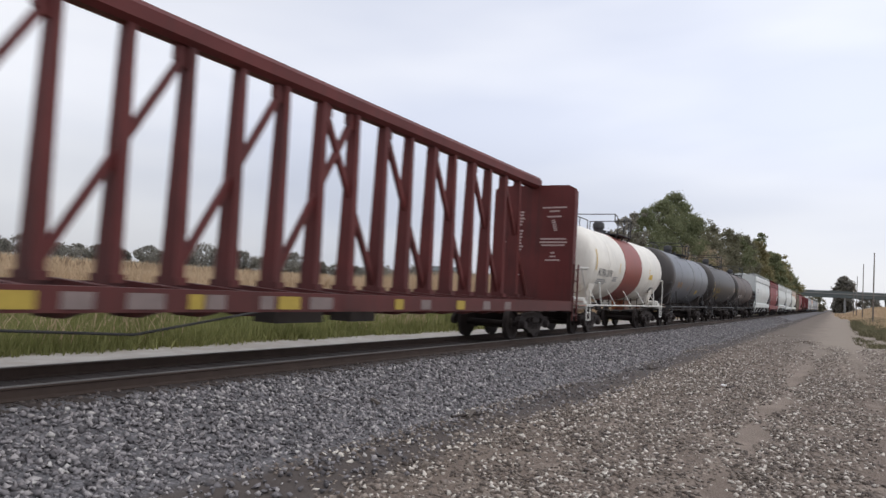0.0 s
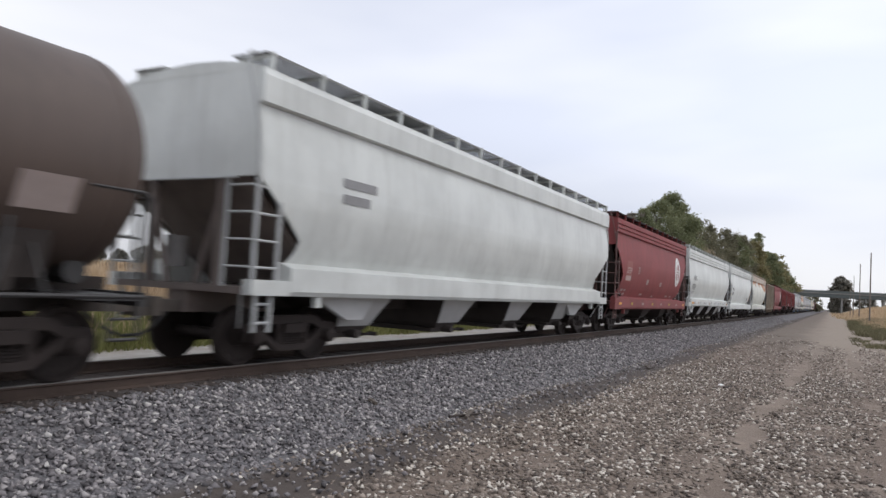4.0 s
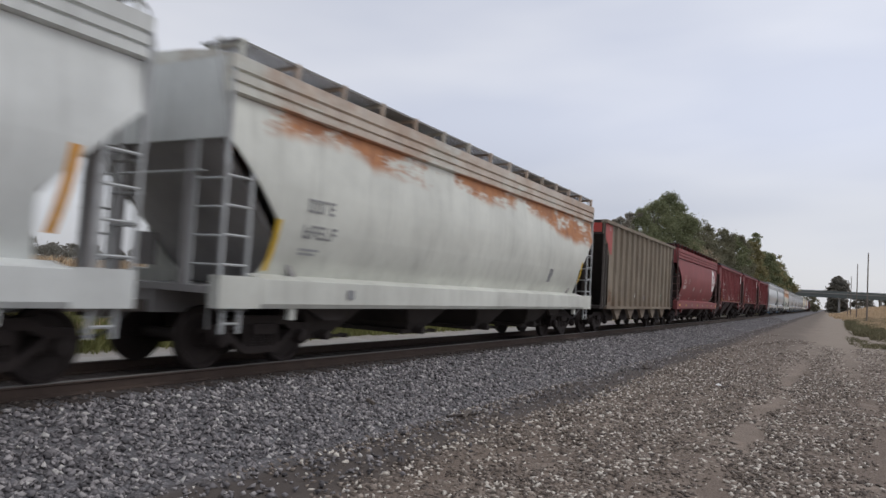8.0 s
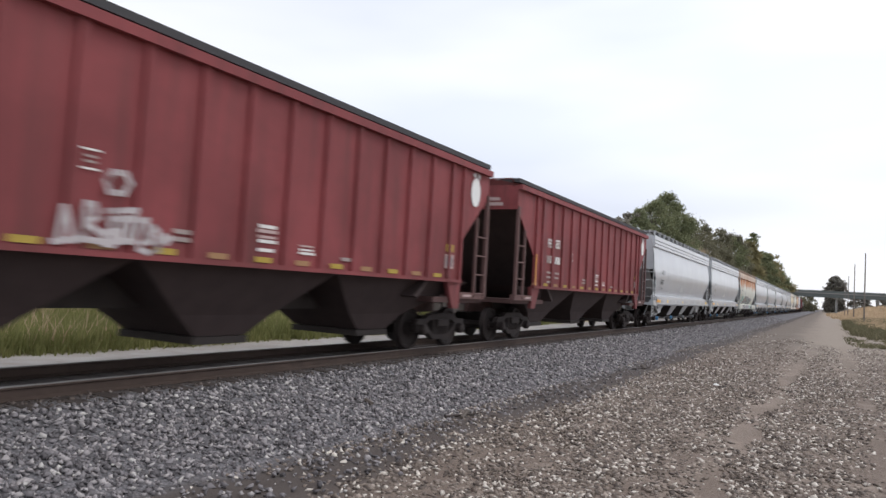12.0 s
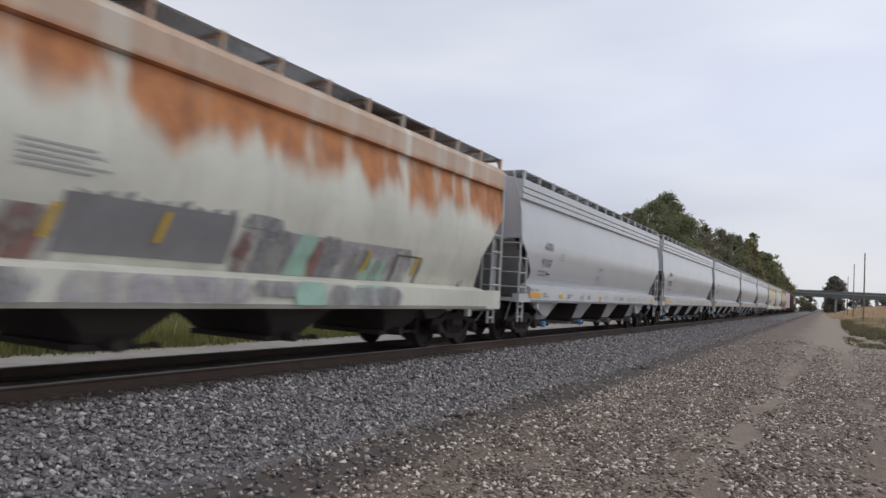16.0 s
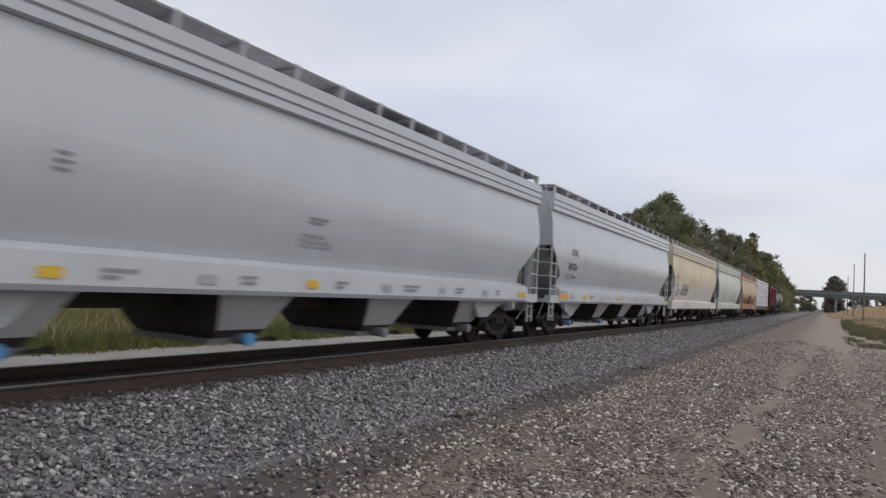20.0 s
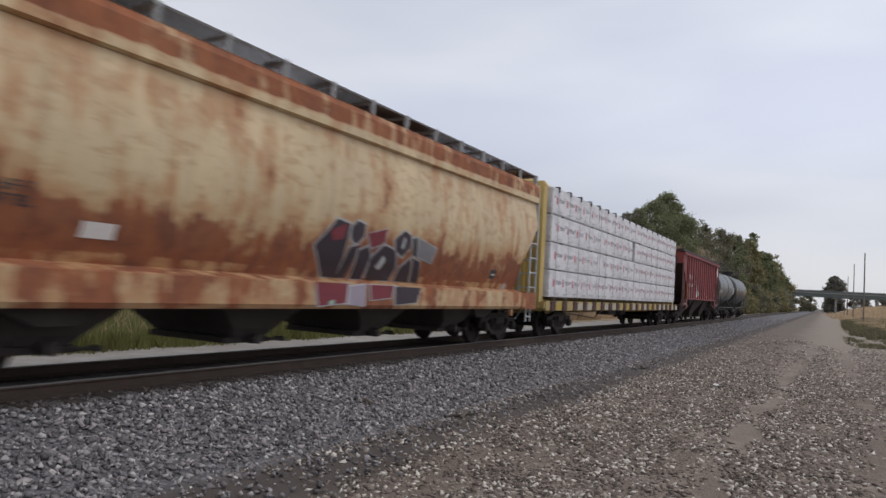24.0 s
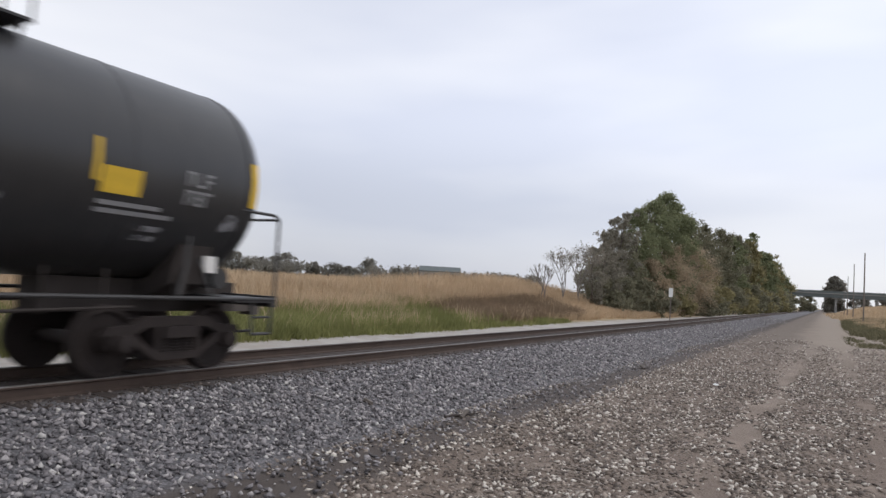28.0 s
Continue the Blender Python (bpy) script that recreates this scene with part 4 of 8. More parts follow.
        for p, q in zip(rings, rings[1:]):
            for k in range(4):
                bm.faces.new((p[k], p[(k + 1) % 4], q[(k + 1) % 4], q[k]))
        bm.faces.new(rings[0])
        bm.faces.new(rings[-1])
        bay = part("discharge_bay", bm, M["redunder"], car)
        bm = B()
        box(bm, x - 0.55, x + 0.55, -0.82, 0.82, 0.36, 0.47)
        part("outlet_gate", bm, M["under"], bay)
    x = -hl - 0.006
    for z, y0, y1 in ((3.86, -1.02, -0.7), (3.72, -1.12, -0.58)):
        raw("stencil_line", [(x - 0.003, y0, z), (x - 0.003, y1, z), (x - 0.003, y1, z + 0.09), (x - 0.003, y0, z + 0.09)], [(0, 1, 2, 3)], M["chalkfade"], car)
    emblem(car, hl - 0.75, 3.68, 0.24, 0.34, side)
    blob("smudge", [(hl - 0.95, 4.0), (hl - 0.6, 3.98), (hl - 0.52, 4.1), (hl - 0.7, 4.17), (hl - 0.9, 4.16)], M["silverworn"], car, side, "worn pale paint smudge")
    x = hl - 2.05
    decal("end_mark", [(x, x + 0.34, 2.2, 2.36)], M["gold"], car, side)
    decal("data_plate", [(x - 0.04, x + 0.36, 1.83, 2.14)], M["chalkfade"], car, side)
    decal("data_lines", [(x, x + 0.31, 1.87, 2.10)], M["slate"], car, side, lift=0.018)
    running_gear(car, L, 2.0)
    return car, hl


def rib_marks(car, hl, o, seed, ground):
    """Stencils along a rib-sided car; o: how far along the first of them stands."""
    rnd = random.Random(seed)
    side = lambda x, z: -1.56
    if ground:
        x = -hl - 0.003
        raw("mark_board", [(x, -1.2, 3.58), (x, -0.5, 3.58), (x, -0.5, 4.0), (x, -1.2, 4.0)], [(0, 1, 2, 3)], M["ink"], car)
        decal("number_ground", [(-hl + 2.16 + o, -hl + 2.72 + o, 2.27, 2.58), (-hl + 2.88 + o, -hl + 3.46 + o, 2.27, 2.58)], M["maroon"], car, side, "dark repainted ground of the numbers", 0.006)
        decal("number_ground", [(-hl + 2.2 + o, -hl + 2.72 + o, 2.74, 3.08), (-hl + 2.9 + o, -hl + 3.42 + o, 2.76, 3.10)], M["maroon"], car, side, "dark repainted ground of the lettering", 0.006)
    letters(car, -hl + 2.25 + o, 2.78, 0.26, 2, M["chalk"], side, rnd)
    letters(car, -hl + 2.95 + o, 2.80, 0.26, 2, M["chalk"], side, rnd)
    for x in (2.22, 2.33, 2.44, 2.55, 2.95, 3.07, 3.19, 3.31):
        decal("number_bar", [(-hl + x + o, -hl + x + o + 0.085, 2.31, 2.54)], M["chalk" if x > 2.5 else "chalkdim"], car, side)
    for x, z, w in ((2.25, 2.0, 0.4), (2.25, 1.86, 0.4), (2.95, 2.0, 0.4), (2.95, 1.86, 0.35), (2.3, 1.72, 0.3), (5.75, 1.9, 0.4), (5.75, 1.8, 0.35), (9.3, 1.76, 0.4)):
        decal("stencil_line", [(-hl + x + o, -hl + x + o + w, z, z + 0.06)], M["chalkdim"], car, side)
    for x, z, w, h, m in ((4.42, 2.72, 0.24, 0.025, "chalk"), (4.42, 2.5, 0.24, 0.025, "chalk"), (4.47, 2.64, 0.14, 0.03, "chalkdim"), (4.47, 2.58, 0.14, 0.03, "chalkdim"),
                          (7.28, 2.13, 0.36, 0.05, "chalk"), (7.25, 2.06, 0.42, 0.05, "chalkfade"), (7.28, 1.98, 0.36, 0.04, "chalkfade"), (7.28, 1.91, 0.38, 0.05, "chalk"), (7.28, 1.78, 0.34, 0.05, "chalk"),
                          (8.2, 1.92, 0.34, 0.03, "chalkfade"), (8.2, 1.86, 0.34, 0.03, "chalk"), (8.2, 1.80, 0.38, 0.04, "chalk")):
        decal("stencil_line", [(-hl + x + o, -hl + x + o + w, z, z + h)], M[m], car, side)
    for i in range(14):
        x = 0.875 + 0.885 * (i - 8)
        decal("reflector", [(x - 0.17, x + 0.17, 1.62, 1.70)], M["redpatch" if ground else "gold" if i % 2 else "goldworn"], car, side)
    decal("stripe", [(-hl + 1.36, -hl + 1.44, 1.62, 2.5)], M["orange"], car, lambda x, z: -1.614, "orange edge stripe", 0.003)


def emblem(car, x, z, rx, rz, surf, cross=False):
    """A round white herald, drawn as plain shapes."""
    n = 28
    V_ = [(x, surf(x, z) - 0.014, z)]
    for r in (0.34, 0.67, 1.0):
        for i in range(n):
            w = 2 * math.pi * i / n
            px, pz = x + rx * r * math.cos(w), z + rz * r * math.sin(w)
            V_.append((px, surf(px, pz) - 0.014, pz))
    F_ = []
    for k in range(2):
        F_ += [(1 + k * n + i, 1 + (k + 1) * n + i, 1 + (k + 1) * n + (i + 1) % n, 1 + k * n + (i + 1) % n) for i in range(n)]
    F_ += [(0, 1 + 2 * i, 2 + 2 * i, 1 + (2 * i + 2) % n) for i in range(n // 2)]
    e = raw("round_emblem", V_, F_, M["sign"], car)
    if cross:
        for sx in (-1, 1):
            for sz in (-1, 1):
                q = [(0.13, 0.13), (0.50, 0.13), (0.46, 0.30), (0.30, 0.52), (0.13, 0.58)]
                blob("emblem_window", [(x + sx * rx * a, z + sz * rz * c) for a, c in q], M["red"], car, surf, "red window in the emblem", 0.022)
        decal("emblem_bar", [(x - rx * 0.55, x + rx * 0.55, z - rz * 0.05, z + rz * 0.05)], M["chalkdim"], car, surf, lift=0.022)
        for i in range(20):
            w = 2 * math.pi * (i + 0.5) / 20
            px, pz = x + rx * 0.80 * math.cos(w), z + rz * 0.81 * math.sin(w)
            decal("emblem_mark", [(px - rx * 0.035, px + rx * 0.035, pz - rz * 0.045, pz + rz * 0.045)], M["red"], car, surf, lift=0.022)
    return e


def ring(name, x, z, rx, rz, width, material, parent, surf, label=""):
    """A painted hoop on a car side."""
    n, V_ = 28, []
    for i in range(n):
        w = 2 * math.pi * i / n
        for r in (1 - width, 1.0):
            px, pz = x + rx * r * math.cos(w), z + rz * r * math.sin(w)
            V_.append((px, surf(px, pz) - 0.016, pz))
    ob = raw(name, V_, [(2 * i, 2 * i + 1, (2 * i + 3) % (2 * n), (2 * i + 2) % (2 * n)) for i in range(n)], material, parent)
    if label:
        ob["label"] = label
    return ob


# ---- open coal hopper ----
def coal_hopper(label, L):
    car = thing("open_hopper_car", label, "freight car")
    hl = L / 2 - 0.78
    m = M["coal"]

    def ends(z):
        if z >= 3.75:
            return hl
        if z >= 2.9:
            return hl - 0.85 * (3.75 - z) / 0.85
        return hl - 0.85

    side = lambda x, z: -1.55
    for s in (-1, 1):
        bm = B()
        sheet(bm, [(1.54, 0.98), (1.54, 2.0), (1.54, 2.9), (1.54, 3.75), (1.54, 4.2)], s, ends, 6)
        part("side_sheet", bm, m, car)
        for i in range(13):
            x = -hl + 1.6 + (2 * hl - 2.5) * i / 12
            bm = B()
            prism(bm, [(x - 0.10, s * 1.54), (x - 0.06, s * 1.64), (x + 0.06, s * 1.64), (x + 0.10, s * 1.54)], "xy", 1.05, 4.15)
            part("rib", bm, m, car)
        bm = B()
        box(bm, -hl, hl, min(s * 1.42, s * 1.66), max(s * 1.42, s * 1.66), 4.14, 4.26)
        part("top_chord", bm, m, car)
        bm = B()
        box(bm, -hl + 0.5, hl - 0.5, min(s * 1.45, s * 1.62), max(s * 1.45, s * 1.62), 0.95, 1.06)
        part("side_sill", bm, m, car)
        for i in range(5):
            x = -hl + 2.55 + (2 * hl - 4.6) * i / 4
            bm = B()
            prism(bm, [(x - 0.62, 0.96), (x + 0.62, 0.96), (x + 0.06, 0.52), (x - 0.06, 0.52)], "xz", min(s * 1.38, s * 1.5), max(s * 1.38, s * 1.5))
            part("gusset", bm, m, car, "pale triangular gusset plate")
        for k in (-1, 1):
            x = k * hl
            rail = None
            for d, t in ((0.06, 4.2), (0.42, 3.4)):
                bm = B()
                box(bm, x - k * d - 0.035, x - k * d + 0.035, s * 1.55 - 0.035, s * 1.55 + 0.035, 1.0, t)
                rail = part("stile" if rail else "end_ladder", bm, M["trucklight"], rail or car)
            if k > 0:
                rungs(rail.parent, (x - k * 0.06, s * 1.58), (x - k * 0.42, s * 1.58), [1.25 + i * 0.38 for i in range(5)], M["under"])
    blob("end_panel", [(-hl + 0.02, 4.13), (-hl + 1.08, 4.13), (-hl + 1.08, 3.02), (-hl + 0.86, 3.02), (-hl + 0.02, 3.78)], M["coalred"], car, side, "bright red end panel")
    x = -hl + 0.014
    raw("end_panel", [(x, -1.45, 3.8), (x, -0.95, 3.8), (x, -0.95, 4.14), (x, -1.45, 4.14)], [(0, 1, 2, 3)], M["coalred"], car)
    lines(car, -hl + 0.66, 4.0, (0.22, 0.16, 0.2), 0.028, M["chalkfade"], lambda x, z: -1.565)
    decal("patch", [(-hl + 5.0, -hl + 5.25, 1.45, 1.6)], M["chalk"], car, side)
    decal("patch", [(-hl + 6.7, -hl + 7.0, 1.3, 1.55)], M["chalkdim"], car, side)
    decal("patch", [(-hl + 6.75, -hl + 6.95, 1.37, 1.47)], M["ink"], car, lambda x, z: -1.56)
    for k in (-1, 1):
        x = k * hl
        bm = B()
        prism(bm, [(x - k * 0.1, 3.75), (x - k * 0.18, 3.75), (x - k * 3.0, 1.1), (x - k * 2.9, 1.05)], "xz", -1.5, 1.5)
        part("slope_sheet", bm, M["under"], car)
        bm = B()
        box(bm, x - k * 0.12, x - k * 0.02, -1.5, 1.5, 3.75, 4.25)
        box(bm, x - k * 0.14, x - k * 0.02, -1.5, -0.9, 3.72, 4.2)
        part("end_wall", bm, M["under"], car)
        bm = B()
        box(bm, x - k * 2.6, x, -1.5, 1.5, 0.95, 1.06)
        for y in (-0.8, -0.25, 0.25, 0.8):
            box(bm, x - k * 0.2, x - k * 0.08, y - 0.045, y + 0.045, 1.06, 3.8)
        part("end_frame", bm, M["under"], car)
    for i in range(5):
        x = -hl + 2.55 + (2 * hl - 4.6) * i / 4
        bm = B()
        prism(bm, [(x - 1.1, 0.98), (x + 1.1, 0.98), (x + 0.35, 0.45), (x - 0.35, 0.45)], "xz", -1.2, 1.2)
        part("discharge_bay", bm, M["under"], car)
    bm = B()
    box(bm, -hl + 1, hl - 1, -1.3, 1.3, 3.6, 3.85)
    part("coal_load", bm, M["under"], car)
    running_gear(car, L, 1.95)
    return car, hl


# ---- tank car ----
def tank_car(label, L, skin, pipe_mat="blackpipe", head=0.85, bands=(), rail_mat=None, truck="truck", dome=False, R=1.40, top_rail=None, front=0.0, back=0.0, rail_h=0.76, shift=0.0, braced=False, soot=0.0):
    car = thing("tank_car", label, "tank car")
    TR, TZ = R, 1.26 + R
    side = lambda x, z: -math.sqrt(max(0.05, (TR + 0.004) ** 2 - (z - TZ) ** 2))
    tl = L / 2 - head
    bm = B()
    # dished heads: nearly flat in the middle, tight at the shoulder
    prof = []
    for i in range(13):
        w = math.pi / 2 * i / 12
        prof.append((-tl + 0.62 - 0.62 * math.cos(w) ** 0.9, max(0.03, TR * math.sin(w) ** 0.9)))
    prof = [(a + front, r) for a, r in prof] + [(-a - back, r) for a, r in prof[::-1]]
    lathe(bm, prof, 56, 0, TZ)
    part("tank", bm, M[skin], car, smooth=40)
    if soot:
        bm = B()
        lathe(bm, [(a - (0.012 if r < TR * 0.8 else 0.0), r + 0.010) for a, r in prof[:13]] + [(-tl + front + soot, TR + 0.010), (-tl + front + soot, TR - 0.02)], 56, 0, TZ)
        part("sooty_head", bm, M["blacktank"], car, "soot-black tank head", smooth=40)
    for x, w, mm in bands:
        bm = B()
        lathe(bm, [(x - w / 2, TR - 0.02), (x - w / 2, TR + 0.012), (x + w / 2, TR + 0.012), (x + w / 2, TR - 0.02)], 56, 0, TZ)
        part("band", bm, M[mm], car, smooth=40)
    for x in (-tl + front + 0.66, -tl + 2.9, tl - 2.9, tl - back - 0.66):
        bm = B()
        lathe(bm, [(x - 0.03, TR - 0.02), (x - 0.02, TR + 0.006), (x + 0.02, TR + 0.006), (x + 0.03, TR - 0.02)], 56, 0, TZ)
        part("weld_seam", bm, M[skin], car, smooth=40)
    P, R_ = M[pipe_mat], M[rail_mat or pipe_mat]
    for k in (-1, 1):
        e = k * (L / 2 - 1.05)
        bm = B()
        prism(bm, [(-1.15, 1.9), (-1.0, 1.25), (-0.45, 1.02), (0.45, 1.02), (1.0, 1.25), (1.15, 1.9), (0.9, 1.6), (0.5, 1.3), (0, 1.22), (-0.5, 1.3), (-0.9, 1.6)], "yz", e - k * 1.7, e - k * 1.1)
        part("saddle", bm, M[skin] if braced else M["under"], car)
        bm = B()
        box(bm, e - k * 3.0, e + k * 0.2, -0.3, 0.3, 0.82, 1.28)
        part("stub_sill", bm, M["rustpipe"] if braced else M["under"], car)
        bm = B()
        box(bm, e - k * 0.9, e - k * 0.085, -1.42, 1.42, 1.02, 1.09)
        part("end_platform", bm, P, car)
        bm = B()
        box(bm, e - k * 0.08, e, -1.42, 1.42, 0.95, 1.12)
        part("end_beam", bm, P, car)
        if braced:
            bm = B()
            box(bm, e + k * 0.004, e + k * 0.8, -1.42, 1.42, 1.03, 1.07)
            part("end_step", bm, M["rustpipe"], car, "rust-stained white end step")
            for i in range(3):
                bm = B()
                rod(bm, (e + k * (0.2 + 0.22 * i), -1.38, 1.17), (e + k * (0.2 + 0.22 * i), 1.38, 1.17), 0.02, 6)
                part("brake_rod", bm, M["rustpipe"], car)
            bm = B()
            rod(bm, (e - k * 0.25, -1.25, 1.2), (e - k * 0.25, -0.8, 1.2), 0.13, 12)
            box(bm, e - k * 0.55, e - k * 0.08, -1.3, -1.05, 1.09, 1.22)
            part("brake_valve", bm, P, car)
        for s in (-1, 1):
            y = s * 1.40
            bm = B()
            if braced and k < 0:
                pipe(bm, [(-L / 2 + 0.2, y, 2.33), (e + 0.12, y, 2.36)], 0.025)
                pipe(bm, [(-L / 2 + 0.42, y, 2.33), (e + 0.2, y, 1.09)], 0.025)
            else:
                pipe(bm, [(e - k * 0.05, y, 1.05), (e - k * 0.05, y, 2.3), (e - k * 0.15, y, 2.36), (e - k * 0.85, y, 2.36)], 0.025)
            part("end_handrail", bm, R_, car)
            bm = B()
            ladder_x = e - k * 0.3
            pipe(bm, [(ladder_x - 0.2, y, 1.05), (ladder_x - 0.2, y, 0.55), (ladder_x + 0.2, y, 0.55), (ladder_x + 0.2, y, 1.05)], 0.025)
            rod(bm, (ladder_x - 0.2, y, 0.8), (ladder_x + 0.2, y, 0.8), 0.02, 6)
            part("sill_step", bm, R_, car)
            bm = B()
            pipe(bm, [(e - k * 1.9, y, 1.06), (e - k * 1.75, y * 0.97, 1.5), (e - k * 1.7, y * 0.95, 1.9)], 0.03)
            part("hand_hold", bm, R_, car)
        bm = B()
        pipe(bm, [(e - k * 0.05, -1.40, 2.3), (e - k * 0.05, 1.40, 2.3)], 0.022)
        part("cross_rail", bm, R_, car)
        bm = B()
        rod(bm, (e - k * 0.55, -0.75, 1.35), (e - k * 0.55, -0.2, 1.35), 0.16, 12)
        part("brake_cylinder", bm, P, car)
        bm = B()
        box(bm, e - k * 0.7, e - k * 0.4, 0.3, 0.65, 1.09, 1.5)
        part("brake_wheel_box", bm, P, car)
        for y in (-1.02, 1.02):
            bm = B()
            prism(bm, [(e - k * 1.62, 1.1), (e - k * 1.5, 1.1), (e - k * 1.42, 1.72), (e - k * 1.54, 1.78)], "xz", y - 0.06, y + 0.06)
            part("bolster_web", bm, M[skin] if braced else M["under"], car)
    for s in (-1, 1):
        bm = B()
        rod(bm, (-L / 2 + 1.1, s * 1.42, 1.07), (L / 2 - 1.1, s * 1.42, 1.07), 0.028, 8)
        for x in np.linspace(-tl + 1.5, tl - 1.5, 5)[::1 if braced else 2]:
            rod(bm, (x, s * 1.42, 1.07), (x, s * 1.05, 1.68), 0.02, 6)
        part("side_rail", bm, R_, car)
    # top works
    zt = TZ + TR
    bm = B()
    box(bm, shift - 0.8, shift + 1.3, -0.95, 0.95, zt - 0.05, zt - 0.015)
    for s in (-1, 1):
        for x in (-0.7, 0.3, 1.2):
            rod(bm, (shift + x, s * 0.9, zt - 0.05), (shift + x, s * 0.75, TZ + 1.1), 0.03, 6)
    part("platform", bm, M["dark"], car)
    z0, z1 = zt - 0.02, zt + rail_h
    runs = [[(-1.28, -0.93, z0 + 0.42), (-1.28, -0.93, z1), (-0.92, -0.93, z1 - 0.08), (-0.8, -0.93, z1 - 0.2), (-0.8, -0.93, z0)],
            [(-1.28, -0.93, z1), (-1.28, 0.93, z1), (0.7, 0.93, z1), (0.85, 0.9, z1 - 0.05), (0.85, 0.93, z0)],
            [(-1.28, 0.93, z1), (-1.28, 0.93, z0)], [(-0.2, 0.93, z1), (-0.2, 0.93, z0)],
            [(0.15, -0.93, z0), (0.15, -0.93, z1 - 0.1), (0.27, -0.93, z1), (1.28, -0.93, z1), (1.28, -0.93, z0)],
            [(0.95, -0.93, z1), (0.95, -0.93, z0)], [(1.28, -0.93, z1), (1.28, 0.93, z1 - 0.03), (1.28, 0.93, z0)],
            [(0.15, -0.93, z1 - 0.38), (1.28, -0.93, z1 - 0.38)]]
    for run in runs:
        bm = B()
        pipe(bm, [(shift + x, y, z) for x, y, z in run], 0.022)
        part("top_railing", bm, M[top_rail] if top_rail else R_, car)
    bm = B()
    if dome:
        lathe(bm, [(zt - 0.1, 0.42), (zt + 0.16, 0.44), (zt + 0.42, 0.56), (zt + 0.47, 0.62), (zt + 0.5, 0.60)], 24, axis="z")
        part("manway", bm, M["dark"], car, smooth=40)
    else:
        lathe(bm, [(zt - 0.1, 0.21), (zt + 0.2, 0.21), (zt + 0.24, 0.25), (zt + 0.42, 0.24), (zt + 0.5, 0.17), (zt + 0.53, 0.05)], 20, axis="z")
        part("manway", bm, M["dark"], car, smooth=40).location.x = shift - 0.45
    bm = B()
    for x, y, h, r in ((0.2, 0.0, 0.2, 0.14), (0.62, 0.2, 0.26, 0.09), (0.05, -0.3, 0.16, 0.07), (0.95, -0.1, 0.14, 0.1)):
        rod(bm, (shift + x, y, zt - 0.1), (shift + x, y, zt + h), r, 12)
    rod(bm, (shift + 0.5, 0.2, zt + 0.16), (shift + 0.75, 0.2, zt + 0.16), 0.05, 8)
    box(bm, shift - 0.15, shift + 1.0, -0.35, 0.35, zt - 0.05, zt + 0.08)
    part("valves", bm, M["dark"], car)
    bm = B()
    rod(bm, (0, 0, 0.84), (0, 0, 1.3), 0.14, 12)
    rod(bm, (-0.2, 0, 0.86), (0.2, 0, 0.86), 0.09, 10)
    box(bm, -2.2, -1.5, -0.3, 0.1, 0.86, 1.12)
    pipe(bm, [(-L / 2 + 3, 0.3, 0.95), (L / 2 - 3, 0.3, 0.95)], 0.03)
    part("bottom_outlet", bm, M["under"], car)
    bm = B()
    pipe(bm, [(-L / 2 + 3.4, -1.1, 0.93), (-1.0, -1.1, 0.86), (1.2, -1.1, 0.88), (L / 2 - 3.4, -1.1, 0.93)], 0.022)
    for i in range(7):
        x = -L / 2 + 3.8 + (L - 7.6) * i / 6
        rod(bm, (x, -1.1, 1.4), (x, -1.1, 0.84), 0.018, 6)
    part("brake_pipe", bm, M["under"], car)
    running_gear(car, L, 2.6, truck)
    return car, tl, side


# ---- centre-beam flat car ----
def bundle(L, w, h):
    bm = B()
    box(bm, -L / 2, L / 2, -w / 2, w / 2, 0, h)
    bmesh.ops.bevel(bm, geom=bm.edges[:], offset=0.03, segments=2, affect="EDGES")
    return bm


